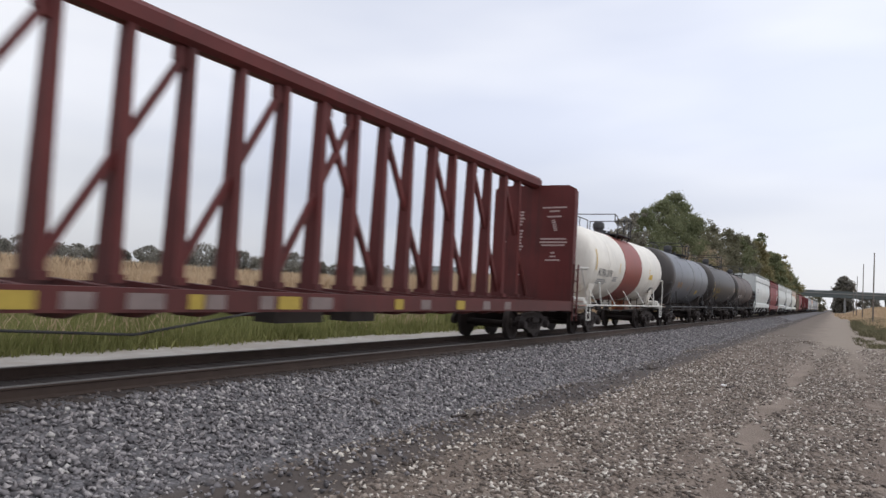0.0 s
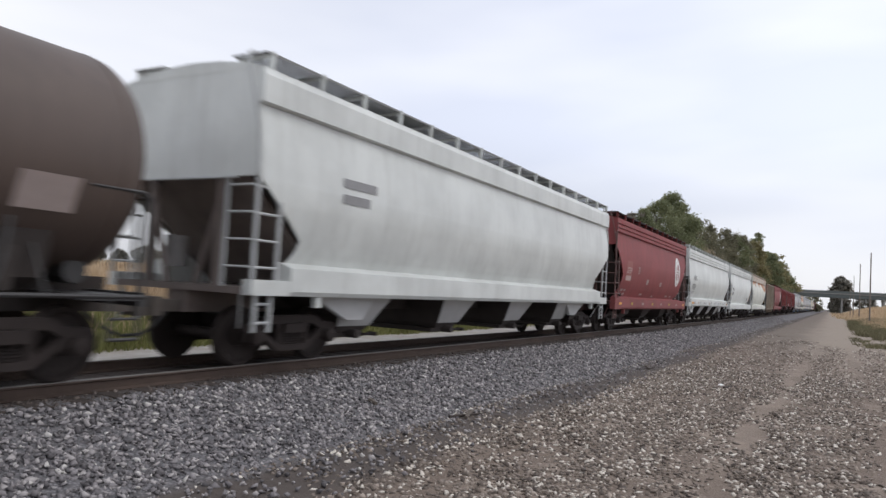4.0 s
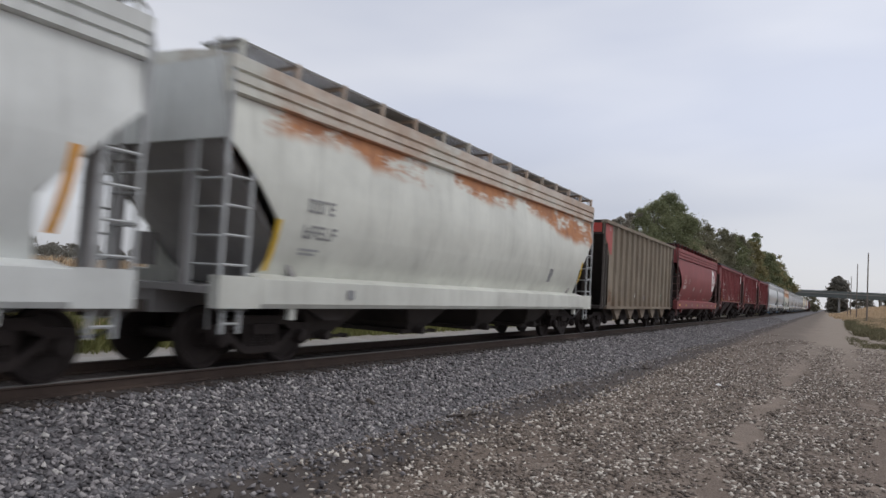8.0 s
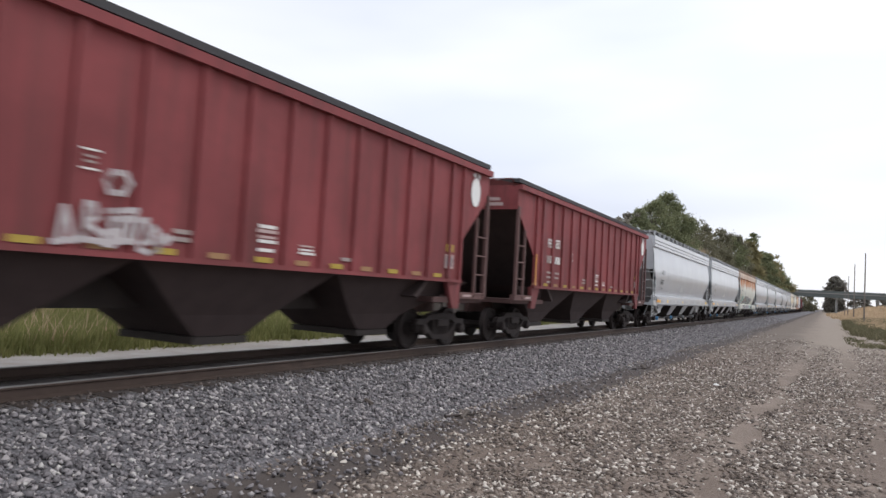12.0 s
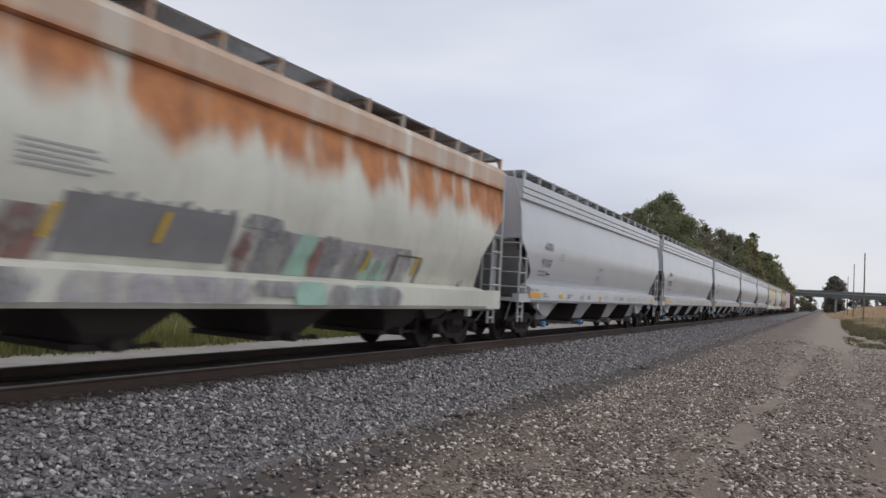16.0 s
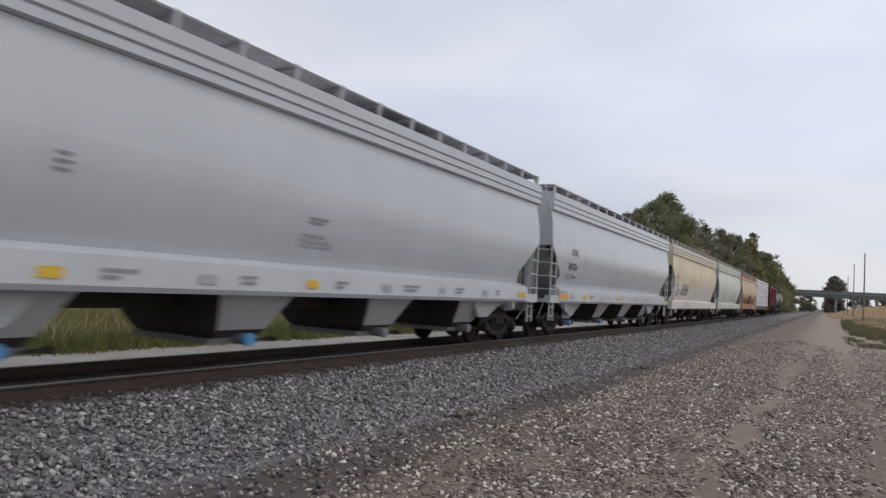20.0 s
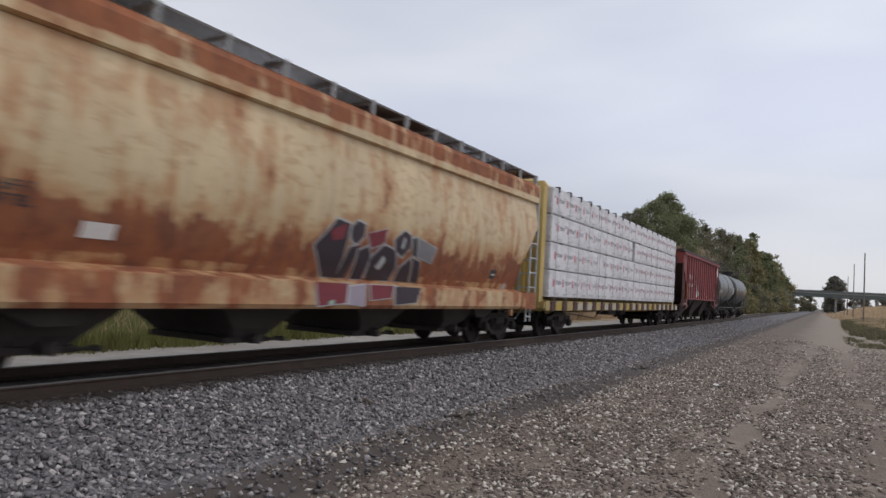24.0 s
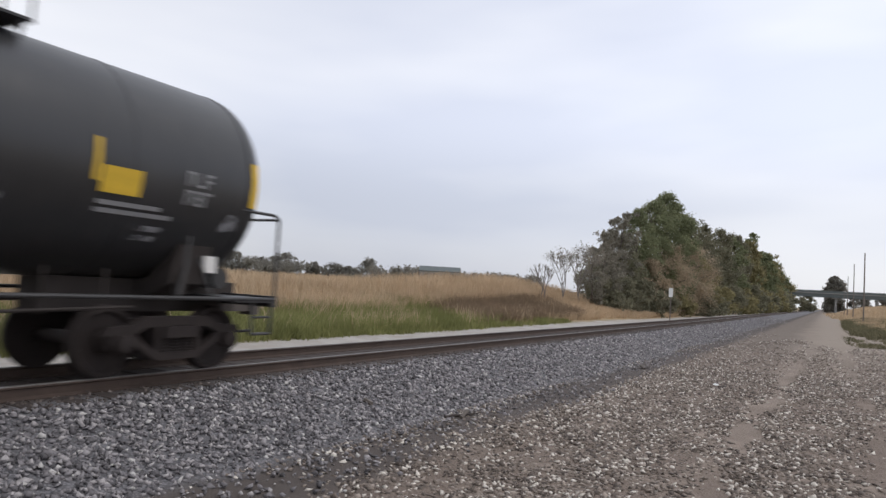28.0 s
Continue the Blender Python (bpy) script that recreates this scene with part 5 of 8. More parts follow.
def centerbeam(label, L, paint_mat, posts=21, bulk=1.44, high=4.86):
    car = thing("centerbeam_flatcar", label, "freight car")
    hl = L / 2 - 0.55
    m = M[paint_mat]
    for s in (-1, 1):
        bm = B()
        prism(bm, [(s * 1.30, 1.18), (s * 1.46, 1.18), (s * 1.46, 0.88), (s * 1.36, 0.88), (s * 1.36, 1.10), (s * 1.30, 1.10)], "yz", -hl, hl)
        part("side_sill", bm, m, car)
    bm = B()
    prism(bm, [(-hl, 1.10), (hl, 1.10), (hl, 0.80), (-hl, 0.80)], "xz", -0.26, 0.26)
    part("centre_sill", bm, M["under"], car)
    for i in range(20):
        x = -hl + 0.8 + (2 * hl - 1.6) * i / 19
        bm = B()
        prism(bm, [(-1.40, 1.17), (0, 1.24), (1.40, 1.17), (1.40, 1.0), (0.26, 0.72), (-0.26, 0.72), (-1.40, 1.0)], "yz", x - 0.06, x + 0.06)
        part("cross_bearer", bm, m, car)
    # truss on the centre line
    bm = B()
    prism(bm, [(-0.19, 4.96), (-0.19, 5.16), (-0.10, 5.26), (0.10, 5.26), (0.19, 5.16), (0.19, 4.96), (0.10, 4.88), (-0.10, 4.88)], "yz", -hl, hl)
    part("top_chord", bm, m, car)
    xs = [0.07 + 1.085 * (i - 10) for i in range(posts)]
    for x in xs[1:-1]:
        bm = B()
        prism(bm, [(x - 0.11, -0.24), (x + 0.11, -0.24), (x + 0.11, 0.24), (x - 0.11, 0.24)], "xy", 1.2, 1.32)
        a, c = [[bm.verts.new((x + u * w, v * d, z)) for u, v in ((-1, -1), (1, -1), (1, 1), (-1, 1))] for w, d, z in ((0.10, 0.17, 1.25), (0.065, 0.11, 4.92))]
        for k in range(4):
            bm.faces.new((a[k], a[(k + 1) % 4], c[(k + 1) % 4], c[k]))
        bm.faces.new(a)
        bm.faces.new(c)
        part("post", bm, m, car)
    for a, b in ((1, 3), (3, 5), (5, 7), (7, 9), (9, 11), (12, 10), (14, 12), (16, 14), (18, 16), (20, 18)):
        lo, hi = xs[a], xs[b]
        bm = B()
        d = Vector((hi - lo, 0, 3.6)).normalized()
        o = Vector((d.z, 0, -d.x)) * 0.06
        p0, p1 = Vector((lo, 0, 1.3)), Vector((hi - 0.06 * (1 if hi > lo else -1), 0, 4.82))
        prism(bm, [((p0 + o).x, (p0 + o).z), ((p1 + o).x, (p1 + o).z), ((p1 - o).x, (p1 - o).z), ((p0 - o).x, (p0 - o).z)], "xz", -0.05, 0.05)
        brace = part("diagonal_brace", bm, m, car)
        bm = B()
        s = 1 if hi > lo else -1
        prism(bm, [(hi + s * 0.02, 4.93), (hi - s * 0.27, 4.93), (hi - s * 0.27, 4.66), (hi - s * 0.16, 4.56), (hi + s * 0.02, 4.56)], "xz", -0.055, 0.055)
        part("gusset", bm, m, brace)
    for k in (-1, 1):
        x = k * hl
        bm = B()
        prism(bm, [(-bulk, 0.85), (-bulk, high), (-1.2, high + 0.12), (1.2, high + 0.12), (bulk, high), (bulk, 0.85)], "yz", x - k * 0.16, x)
        wall = part("bulkhead", bm, m, car)
        for y in (-bulk + 0.05, -0.7, 0.0, 0.7, bulk - 0.05):
            bm = B()
            box(bm, x + k * 0.002, x + k * 0.15, y - 0.05, y + 0.05, 0.9, high - 0.06)
            part("stiffener", bm, m, wall)
        bm = B()
        box(bm, x - k * 0.95, x + k * 0.12, -1.44, 1.44, 0.95, 1.14)
        part("end_sill", bm, m, car)
        for y in (-1.47, 1.47) if bulk > 1.3 else ():
            ladder(car, x - k * 0.02, x + k * 0.38, y, 0.55, 2.4, 5, m)
    for x, l in ((-1.9, 1.2), (0.1, 0.8)):
        bm = B()
        box(bm, x, x + l, -1.0, -0.5, 0.66, 0.98)
        part("brake_reservoir", bm, M["under"], car)
    bm = B()
    pipe(bm, [(-hl + 3.5, -0.9, 0.75), (-hl + 7, -0.9, 0.55), (-2.0, -0.8, 0.85)], 0.02)
    part("brake_rod", bm, M["blackpipe"], car)
    running_gear(car, L, 2.9)
    return car, hl


# ---- ground ----
STICKS = [(22.09, 4.89, 1.30, -0.20), (10.59, 5.24, 0.85, -0.29), (44.50, 5.66, 1.30, -0.08), (13.78, 5.18, 0.55, -0.45), (19.35, 2.22, 0.59, -0.36)]
def lerp(v, pts):
    return float(np.interp(v, [p[0] for p in pts], [p[1] for p in pts]))


CROSS = [(-400, 0.4), (-60, 0.3), (-14, 0.1), (-6, -0.45), (-3.5, -0.70), (2, -0.76), (4.7, -0.76), (5.5, -0.70), (7.45, -0.20), (7.8, -0.176), (10.0, -0.176), (10.4, -0.26),
         (11.3, -0.42), (13.6, -0.42), (16, -0.32), (18.5, -0.05), (22.5, 0.46), (34, 0.68), (80, 1.35), (250, 4.2), (400, 5.0), (3000, 6.0)]


def mound(x, y):
    a = math.exp(-(((x - 47) / 17) ** 2) - ((y - 20.5) / 4.2) ** 2) * 1.45
    b = 2.6 * lerp(x, [(90, 0), (150, 0.5), (215, 1)]) * lerp(y, [(-15, 1), (-9, 0.5), (-4, 0)])
    return a + b


def ground_z(x, y):
    z = lerp(y, CROSS) + mound(x, y)
    if y < 5.2 or y > 13:
        z += 0.05 * noise.noise((x * 0.35, y * 0.5, 1.7)) + 0.02 * noise.noise((x * 1.4, y * 1.4, 4.0))
    return z


def build_ground():
    xs = np.concatenate([[-3000, -800, -200, -60], np.arange(-30, 60, 0.6), np.arange(60, 200, 3.0), np.arange(200, 420, 20), [500, 700, 1200, 3000]])
    ys = np.concatenate([[-3000, -800, -300, -120, -60, -35], np.arange(-22, 5, 0.8), np.arange(5, 14, 0.35), np.arange(14, 36, 1.0), [40, 50, 70, 100, 150, 250, 500, 1000, 3000]])
    V_ = [(x, y, ground_z(x, y)) for x in xs for y in ys]
    n = len(ys)
    F_ = [(i * n + j, (i + 1) * n + j, (i + 1) * n + j + 1, i * n + j + 1) for i in range(len(xs) - 1) for j in range(n - 1)]
    g = raw("ground", V_, F_, M["ground"])
    g.data.polygons.foreach_set("use_smooth", [True] * len(F_))
    tagged(g, "brown dirt and gravel ground with ballast bed and dry field", "ground", kind="structure")


build_ground()


def scatter(name, pts, size, material, label, squash=(0.5, 0.9), seed=1):
    """Angular stones, each an eight-sided lump of its own."""
    rng = np.random.default_rng(seed)
    n = len(pts)
    base = np.array([(1, 0, 0), (-1, 0, 0), (0, 1, 0), (0, -1, 0), (0, 0, 1), (0, 0, -1)], float)
    tri = np.array([(0, 2, 4), (2, 1, 4), (1, 3, 4), (3, 0, 4), (2, 0, 5), (1, 2, 5), (3, 1, 5), (0, 3, 5)])
    v = base[None] + rng.normal(0, 0.36, (n, 6, 3))
    v *= (size * rng.uniform(0.55, 1.35, (n, 1)))[:, None, :] * np.stack([np.ones(n), rng.uniform(0.6, 1.0, n), rng.uniform(*squash, n)], 1)[:, None, :]
    a, b = rng.uniform(0, 6.28, n), rng.normal(0, 0.5, n)
    ca, sa, cb, sb = np.cos(a), np.sin(a), np.cos(b), np.sin(b)
    x, y, z = v[..., 0], v[..., 1] * cb[:, None] - v[..., 2] * sb[:, None], v[..., 1] * sb[:, None] + v[..., 2] * cb[:, None]
    v = np.stack([x * ca[:, None] - y * sa[:, None], x * sa[:, None] + y * ca[:, None], z], 2) + np.asarray(pts)[:, None, :]
    f = (tri[None] + (np.arange(n) * 6)[:, None, None]).reshape(-1, 3)
    return tagged(raw(name, v.reshape(-1, 3), f, material), label, "gravel", kind="stuff")


def bed_z(y):
    return np.interp(y, [c[0] for c in CROSS], [c[1] for c in CROSS])


def build_stones():
    rng = np.random.default_rng(3)
    pts = []
    for x0, x1, n in ((-40, -1, 14000), (-1, 14, 20000), (14, 30, 15000), (30, 60, 11000), (60, 120, 7000)):
        x = rng.uniform(x0, x1, n)
        y = 8.08 - 2.6 * rng.beta(0.9, 1.0, n)
        y -= 0.35 * rng.random(n) ** 6 * 4
        pts.append(np.stack([x, y, bed_z(y) + rng.uniform(-0.015, 0.03, n)], 1))
    x = rng.uniform(0, 70, 16000)
    y = rng.uniform(8.2, 10.9, 16000)
    pts.append(np.stack([x, y, bed_z(y) + rng.uniform(-0.025, 0.012, 16000)], 1))
    pts = np.concatenate(pts)
    # stones near and between the rails: rust stain plus the shadow band, in colour
    stained = pts[:, 1] > 7.46 + 0.2 * rng.random(len(pts))
    pts[stained, 2] -= 0.03
    scatter("ballast_stones", pts[~stained], 0.035, M["stone"], "crushed grey angular ballast stones beside the rails")
    scatter("stained_ballast", pts[stained], 0.035, M["stonedark"], "rust-stained ballast stones along the rails, darkened with painted shade", seed=2)
    pts = []
    for x0, x1, y0, n, in ((-8, 3, -8, 26000), (3, 12, -8, 62000), (12, 25, -5, 56000), (25, 60, -5, 34000)):
        x, y = rng.uniform(x0, x1, n), rng.uniform(y0, 5.5, n)
        keep = np.array([pebbly(a, b) > rng.uniform(-0.45, 0.5) + max(0, a - 32) * 0.03 for a, b in zip(x, y)])
        x, y = x[keep], y[keep]
        z = np.array([ground_z(a, b) for a, b in zip(x, y)])
        pts.append(np.stack([x, y, z + 0.002], 1))
    scatter("loose_pebbles", np.concatenate(pts), 0.036, M["pebble"], "mixed pale and brown pebbles strewn on dirt", (0.35, 0.7), 4)
    x, y = rng.uniform(4, 16, 1100), rng.uniform(-2, 4.6, 1100)
    keep = np.array([pebbly(a, b) > 0.15 for a, b in zip(x, y)])
    x, y = x[keep], y[keep]
    scatter("larger_pebbles", np.stack([x, y, np.array([ground_z(a, b) for a, b in zip(x, y)])], 1), 0.05, M["pebble"], "larger pale and brown stones on dirt", (0.35, 0.6), 5)


def pebbly(x, y):
    """How thickly the pebbles lie: bare wheel ruts and sandy patches, a bare strip at the foot of the ballast."""
    v = 0.55 * noise.noise((x * 0.13, y * 0.9, 2.0)) + 0.45 * noise.noise((x * 0.5, y * 1.8, 7.0)) + 0.25
    rut = 1.15 + 0.25 * noise.noise((x * 0.3, 0, 5)) - max(0, x - 12) * 0.02
    v -= (0.75 + 0.8 * noise.noise((x * 0.45, 3.0, 1.0))) * math.exp(-((y - rut) / 0.24) ** 2) + 0.6 * math.exp(-((y + 0.9) / 0.3) ** 2)
    v -= 0.7 * math.exp(-((y - 0.45) / 0.28) ** 2 - ((x - 16.5) / 2.0) ** 2)
    v -= 0.75 * math.exp(-((y - 4.95) / 0.42) ** 2)
    return v


build_stones()


def build_sticks():
    """Dead sticks at the foot of the ballast."""
    r = random.Random(12)
    for x, y, l, a in STICKS:
        t = thing("dead_stick", "dark weathered stick on the dirt beside the ballast", "stick", "sticks beside the ballast")
        d = Vector((math.cos(a), math.sin(a), 0))
        p = Vector((x, y, ground_z(x, y) + 0.03))
        pts = [p + d * l * f + Vector((0, r.uniform(-0.03, 0.03), r.uniform(-0.005, 0.012))) for f in (-0.5, -0.15, 0.2, 0.5)]
        bm = B()
        for i in range(3):
            rod(bm, pts[i], pts[i + 1], 0.026 - 0.005 * i, 7, 0.021 - 0.005 * i)
        part("stem", bm, M["tie"], t)
        bm = B()
        rod(bm, pts[2], pts[2] + Vector((d.x * 0.5 - d.y * 0.4, d.y * 0.5 + d.x * 0.4, 0.08)) * l * 0.45, 0.012, 6, 0.006)
        part("twig", bm, M["greybark"], t)


build_sticks()


# ---- railway track ----
def build_track():
    track = thing("railway_track", "straight single railway track with rusty rails on timber ties", "railway track", kind="structure")
    for s in (-1, 1):
        y = DC + s * 0.755
        bm = B()
        prism(bm, [(y - 0.07, -0.172), (y + 0.07, -0.172), (y + 0.07, -0.16), (y + 0.012, -0.135), (y + 0.01, -0.045), (y + 0.034, -0.032), (y + 0.034, -0.012), (y - 0.034, -0.012), (y - 0.034, -0.032), (y - 0.01, -0.045), (y - 0.012, -0.135), (y - 0.07, -0.16)], "yz", -80, 900)
        rail = part("rail", bm, M["railside"], track)
        bm = B()
        prism(bm, [(y - 0.032, -0.0115), (y + 0.032, -0.0115), (y + 0.028, -0.001), (y - 0.028, -0.001)], "yz", -80, 900)
        part("running_surface", bm, M["railhead"], rail, "polished bare steel rail top")
    bm = B()
    box(bm, -0.115, 0.115, -1.3, 1.3, -0.20, -0.168)
    bmesh.ops.bevel(bm, geom=bm.edges[:], offset=0.01, segments=1, affect="EDGES")
    tie = part("tie", bm, M["tie"], track)
    tie.location = (-2, DC, 0)
    for i in range(1, 160):
        t = new("tie", tie.data)
        t.parent = track
        t.location = (-2 + i * 0.52, DC + 0.02 * math.sin(i * 7.1), 0)


# ---- grass and weeds ----
def blades(name, n, region, h, w, material, label, seed, per=4, bend=0.35, patch=None, category="grass"):
    """Tufts of bent blades over a region (x0, x1, y0, y1)."""
    rng = np.random.default_rng(seed)
    x0, x1, y0, y1 = region
    x, y = rng.uniform(x0, x1, n), rng.uniform(y0, y1, n)
    if patch:
        k = np.array([patch(a, b, rng.random()) for a, b in zip(x, y)])
        x, y = x[k], y[k]
    n = len(x)
    z = np.array([ground_z(a, b) for a, b in zip(x, y)]) - 0.03
    x, y, z = np.repeat(x, per), np.repeat(y, per), np.repeat(z, per)
    m = n * per
    x = x + rng.normal(0, 0.10, m)
    y = y + rng.normal(0, 0.10, m)
    hh = h * rng.uniform(0.45, 1.15, m)
    a = rng.uniform(0, 6.283, m)
    b = rng.normal(0, bend, m)
    b2 = rng.normal(0, bend, m)
    wx, wy = np.cos(a) * w, np.sin(a) * w
    P = np.zeros((m, 5, 3))
    P[:, 0] = np.stack([x - wx, y - wy, z], 1)
    P[:, 1] = np.stack([x + wx, y + wy, z], 1)
    P[:, 2] = np.stack([x + wx * 0.8 + b * hh * 0.3, y + wy * 0.8 + b2 * hh * 0.3, z + hh * 0.55], 1)
    P[:, 3] = np.stack([x - wx * 0.8 + b * hh * 0.3, y - wy * 0.8 + b2 * hh * 0.3, z + hh * 0.55], 1)
    P[:, 4] = np.stack([x + b * hh, y + b2 * hh, z + hh], 1)
    i = (np.arange(m) * 5)[:, None]
    F_ = np.concatenate([i + np.array([0, 1, 2]), i + np.array([0, 2, 3]), i + np.array([3, 2, 4])])
    return tagged(raw(name, P.reshape(-1, 3), F_, material), label, category, kind="stuff")


def build_grass():
    def patchy(lim, f=0.25, o=0.0):
        return lambda a, b, r: noise.noise((a * f, b * f * 1.5, o)) + (r - 0.5) * 0.9 > lim
    blades("green_weeds", 14000, (-4, 46, 14.0, 18.6), 0.62, 0.016, M["green"], "tall green weeds beside the gravel track", 11, 4, 0.3, lambda a, b, r: b > 13.9 + 0.5 * noise.noise((a * 0.4, 0, 0)) and (a < 25 or r < (35 - a) / 11))
    blades("green_weeds_low", 7000, (0, 42, 13.7, 16.0), 0.30, 0.016, M["green"], "low green weeds at the edge of the gravel track", 12, 5, 0.45, patchy(-0.2))
    blades("dry_seed_heads", 2600, (-2, 44, 14.2, 19.0), 0.85, 0.014, M["straw"], "dry tan stalks among the green weeds", 22, 3, 0.3, patchy(0.1, 0.3, 5.0))
    blades("dry_grass", 22000, (4, 75, 17.4, 30), 0.95, 0.016, M["straw"], "tall dry tan grass on a low bank", 13, 4, 0.3, patchy(-0.35))
    blades("dry_grass_far", 9000, (10, 160, 29, 70), 1.1, 0.04, M["straw"], "dry tan grass across the field", 14, 4, 0.3, patchy(-0.2, 0.08))
    blades("dry_mound_grass", 15000, (40, 80, 14.2, 19), 0.6, 0.016, M["straw"], "short dry tan grass on the mound", 15, 4, 0.45, patchy(-0.3))
    blades("brown_weeds", 4600, (30, 47, 14.4, 17.4), 0.8, 0.018, M["strawdark"], "brown dead weeds at the foot of the bank", 16, 5, 0.3, patchy(-0.15, 0.25, 3.0))
    blades("brown_weeds_field", 3000, (20, 130, 32, 75), 1.2, 0.05, M["strawdark"], "dark brown weed patches in the field", 17, 5, 0.3, patchy(0.25, 0.06, 8.0))
    blades("verge_grass", 10000, (60, 190, -40, -3.4), 0.75, 0.04, M["straw"], "dry tan grass on the verge", 18, 4, 0.35, lambda a, b, r: b < -3.4 - max(0, 110 - a) * 0.03 - r)
    blades("verge_grass_far", 6000, (150, 360, -70, 4.0), 0.9, 0.08, M["straw"], "dry tan grass below the overpass", 19, 4, 0.3, lambda a, b, r: b < 0.5 - r * 3 and b < -3 + max(0, a - 150) * 0.03)
    blades("sage_weeds", 12000, (62, 150, -14, -2.0), 0.55, 0.034, M["sage"], "grey-green scrubby weeds beside the dirt road", 20, 6, 0.7, lambda a, b, r: b < -0.020 * a and noise.noise((a * 0.09, b * 0.3, 6.0)) + (r - 0.5) * 0.5 > -0.1 + max(0, -b - 5) * 0.06)
    blades("sage_weeds_low", 500, (48, 62, -4.5, -1.3), 0.26, 0.02, M["sage"], "small grey-green weeds on the dirt", 21, 7, 0.9, lambda a, b, r: noise.noise((a * 0.5, b * 0.6, 9.0)) > 0.12)


# ---- trees ----
def leaves(centres, radii, n, size, rng, loose=0.8):
    """Leaf quads in soft clusters that thin out from each cluster's middle."""
    k = rng.choice(len(centres), n, p=radii ** 2 / np.sum(radii ** 2))
    c = centres[k] + rng.normal(0, loose, (n, 3)) * radii[k][:, None] * np.array([1, 1, 0.85])
    u = rng.normal(0, 1, (n, 3))
    u /= np.linalg.norm(u, axis=1)[:, None]
    w = np.cross(u, rng.normal(0, 1, (n, 3)))
    w /= np.linalg.norm(w, axis=1)[:, None]
    s = (size * rng.uniform(0.4, 1.25, n))[:, None]
    P = np.stack([c - u * s, c + w * s * 0.6, c + u * s, c - w * s * 0.6], 1)
    return P.reshape(-1, 3), np.arange(n * 4).reshape(-1, 4)


def tree(x, y, h, w, material, label, seed, n=5000, low=0.12, leaf=0.16, name="tree", clumps=150, shape=0.7, group="trees beside the track", peak=0.45):
    rng = np.random.default_rng(seed)
    rnd = random.Random(seed)
    z = ground_z(x, y)
    t = thing(name, label, "bush" if name == "bush" else "tree", group, at=(x, y, z - 0.05))
    cs, rs = [], []
    for i in range(clumps):
        f = rng.random() ** 0.85
        # widest at "peak" of the height, drawn in to a loose uneven top
        wide = w * 0.5 * (1 - abs((f - peak) / ((1 - peak) if f > peak else peak * 1.35)) ** 2.2) ** shape
        a = rng.uniform(0, 6.283)
        lump = 0.78 + 0.45 * noise.noise((math.cos(a) * 1.3 + seed, math.sin(a) * 1.3, f * 4.0))
        r = wide * lump * rng.random() ** 0.4
        cr = w * rng.uniform(0.035, 0.10) * (1.0 - 0.35 * f)
        cs.append((r * math.cos(a), r * math.sin(a), (low + (1 - low) * f) * (h - cr)))
        rs.append(cr)
    for i in range(6):
        cs.append((rng.normal(0, w * 0.10), rng.normal(0, w * 0.10), h * rng.uniform(0.86, 0.99)))
        rs.append(w * rng.uniform(0.02, 0.05))
    bm = B()
    bend = [Vector((0, 0, 0))]
    for i in range(1, 6):
        bend.append(Vector((rnd.uniform(-0.03, 0.03) * h, rnd.uniform(-0.03, 0.03) * h, h * 0.8 * i / 5)))
    r0 = 0.014 * h + 0.04
    for i in range(5):
        rod(bm, bend[i], bend[i + 1], r0 * (1 - i / 5.6), 8, r0 * (1 - (i + 1) / 5.6))
    part("trunk", bm, M["bark"], t)
    for i in range(0, len(cs), max(1, len(cs) // 14)):
        c = Vector(cs[i])
        k = max(0.1, min(0.75, c.z / h - 0.18))
        j = int(k / 0.8 * 5)
        a = bend[j].lerp(bend[j + 1], k / 0.8 * 5 - j)
        bm = B()
        mid = a.lerp(c, 0.5) + Vector((0, 0, 0.03 * h))
        rod(bm, a, mid, r0 * 0.32, 5, r0 * 0.2)
        rod(bm, mid, c, r0 * 0.2, 5, r0 * 0.06)
        part("limb", bm, M["bark"], t)
    P, F_ = leaves(np.array(cs), np.array(rs), n, leaf, rng, 0.75)
    raw("crown", P, F_, material, t)
    return t


def bare_shrub(x, y, h, seed, label, leafy=260):
    rnd = random.Random(seed)
    t = thing("bare_shrub", label, "shrub", "bare shrubs", at=(x, y, ground_z(x, y)))
    tips = []

    def grow(p, d, l, r, k, bm):
        q = p + d * l
        rod(bm, p, q, r, 4, r * 0.7)
        if k < 3:
            tips.append(tuple(q))
        if k:
            for _ in range(2 if k > 3 else 3):
                e = (d + Vector((rnd.uniform(-0.55, 0.55), rnd.uniform(-0.55, 0.55), rnd.uniform(-0.05, 0.5)))).normalized()
                grow(q, e, l * rnd.uniform(0.6, 0.85), max(0.008, r * 0.6), k - 1, bm)

    for i in range(3):
        bm = B()
        grow(Vector((rnd.uniform(-0.25, 0.25), rnd.uniform(-0.25, 0.25), 0)), Vector((rnd.uniform(-0.3, 0.3), rnd.uniform(-0.3, 0.3), 1)).normalized(), h * 0.29, 0.05, 4, bm)
        part("stem", bm, M["greybark"], t)
    rng = np.random.default_rng(seed)
    P, F_ = leaves(np.array(tips), np.full(len(tips), 0.22), leafy, 0.07, rng)
    raw("sparse_leaves", P, F_, M["leafgrey"], t)


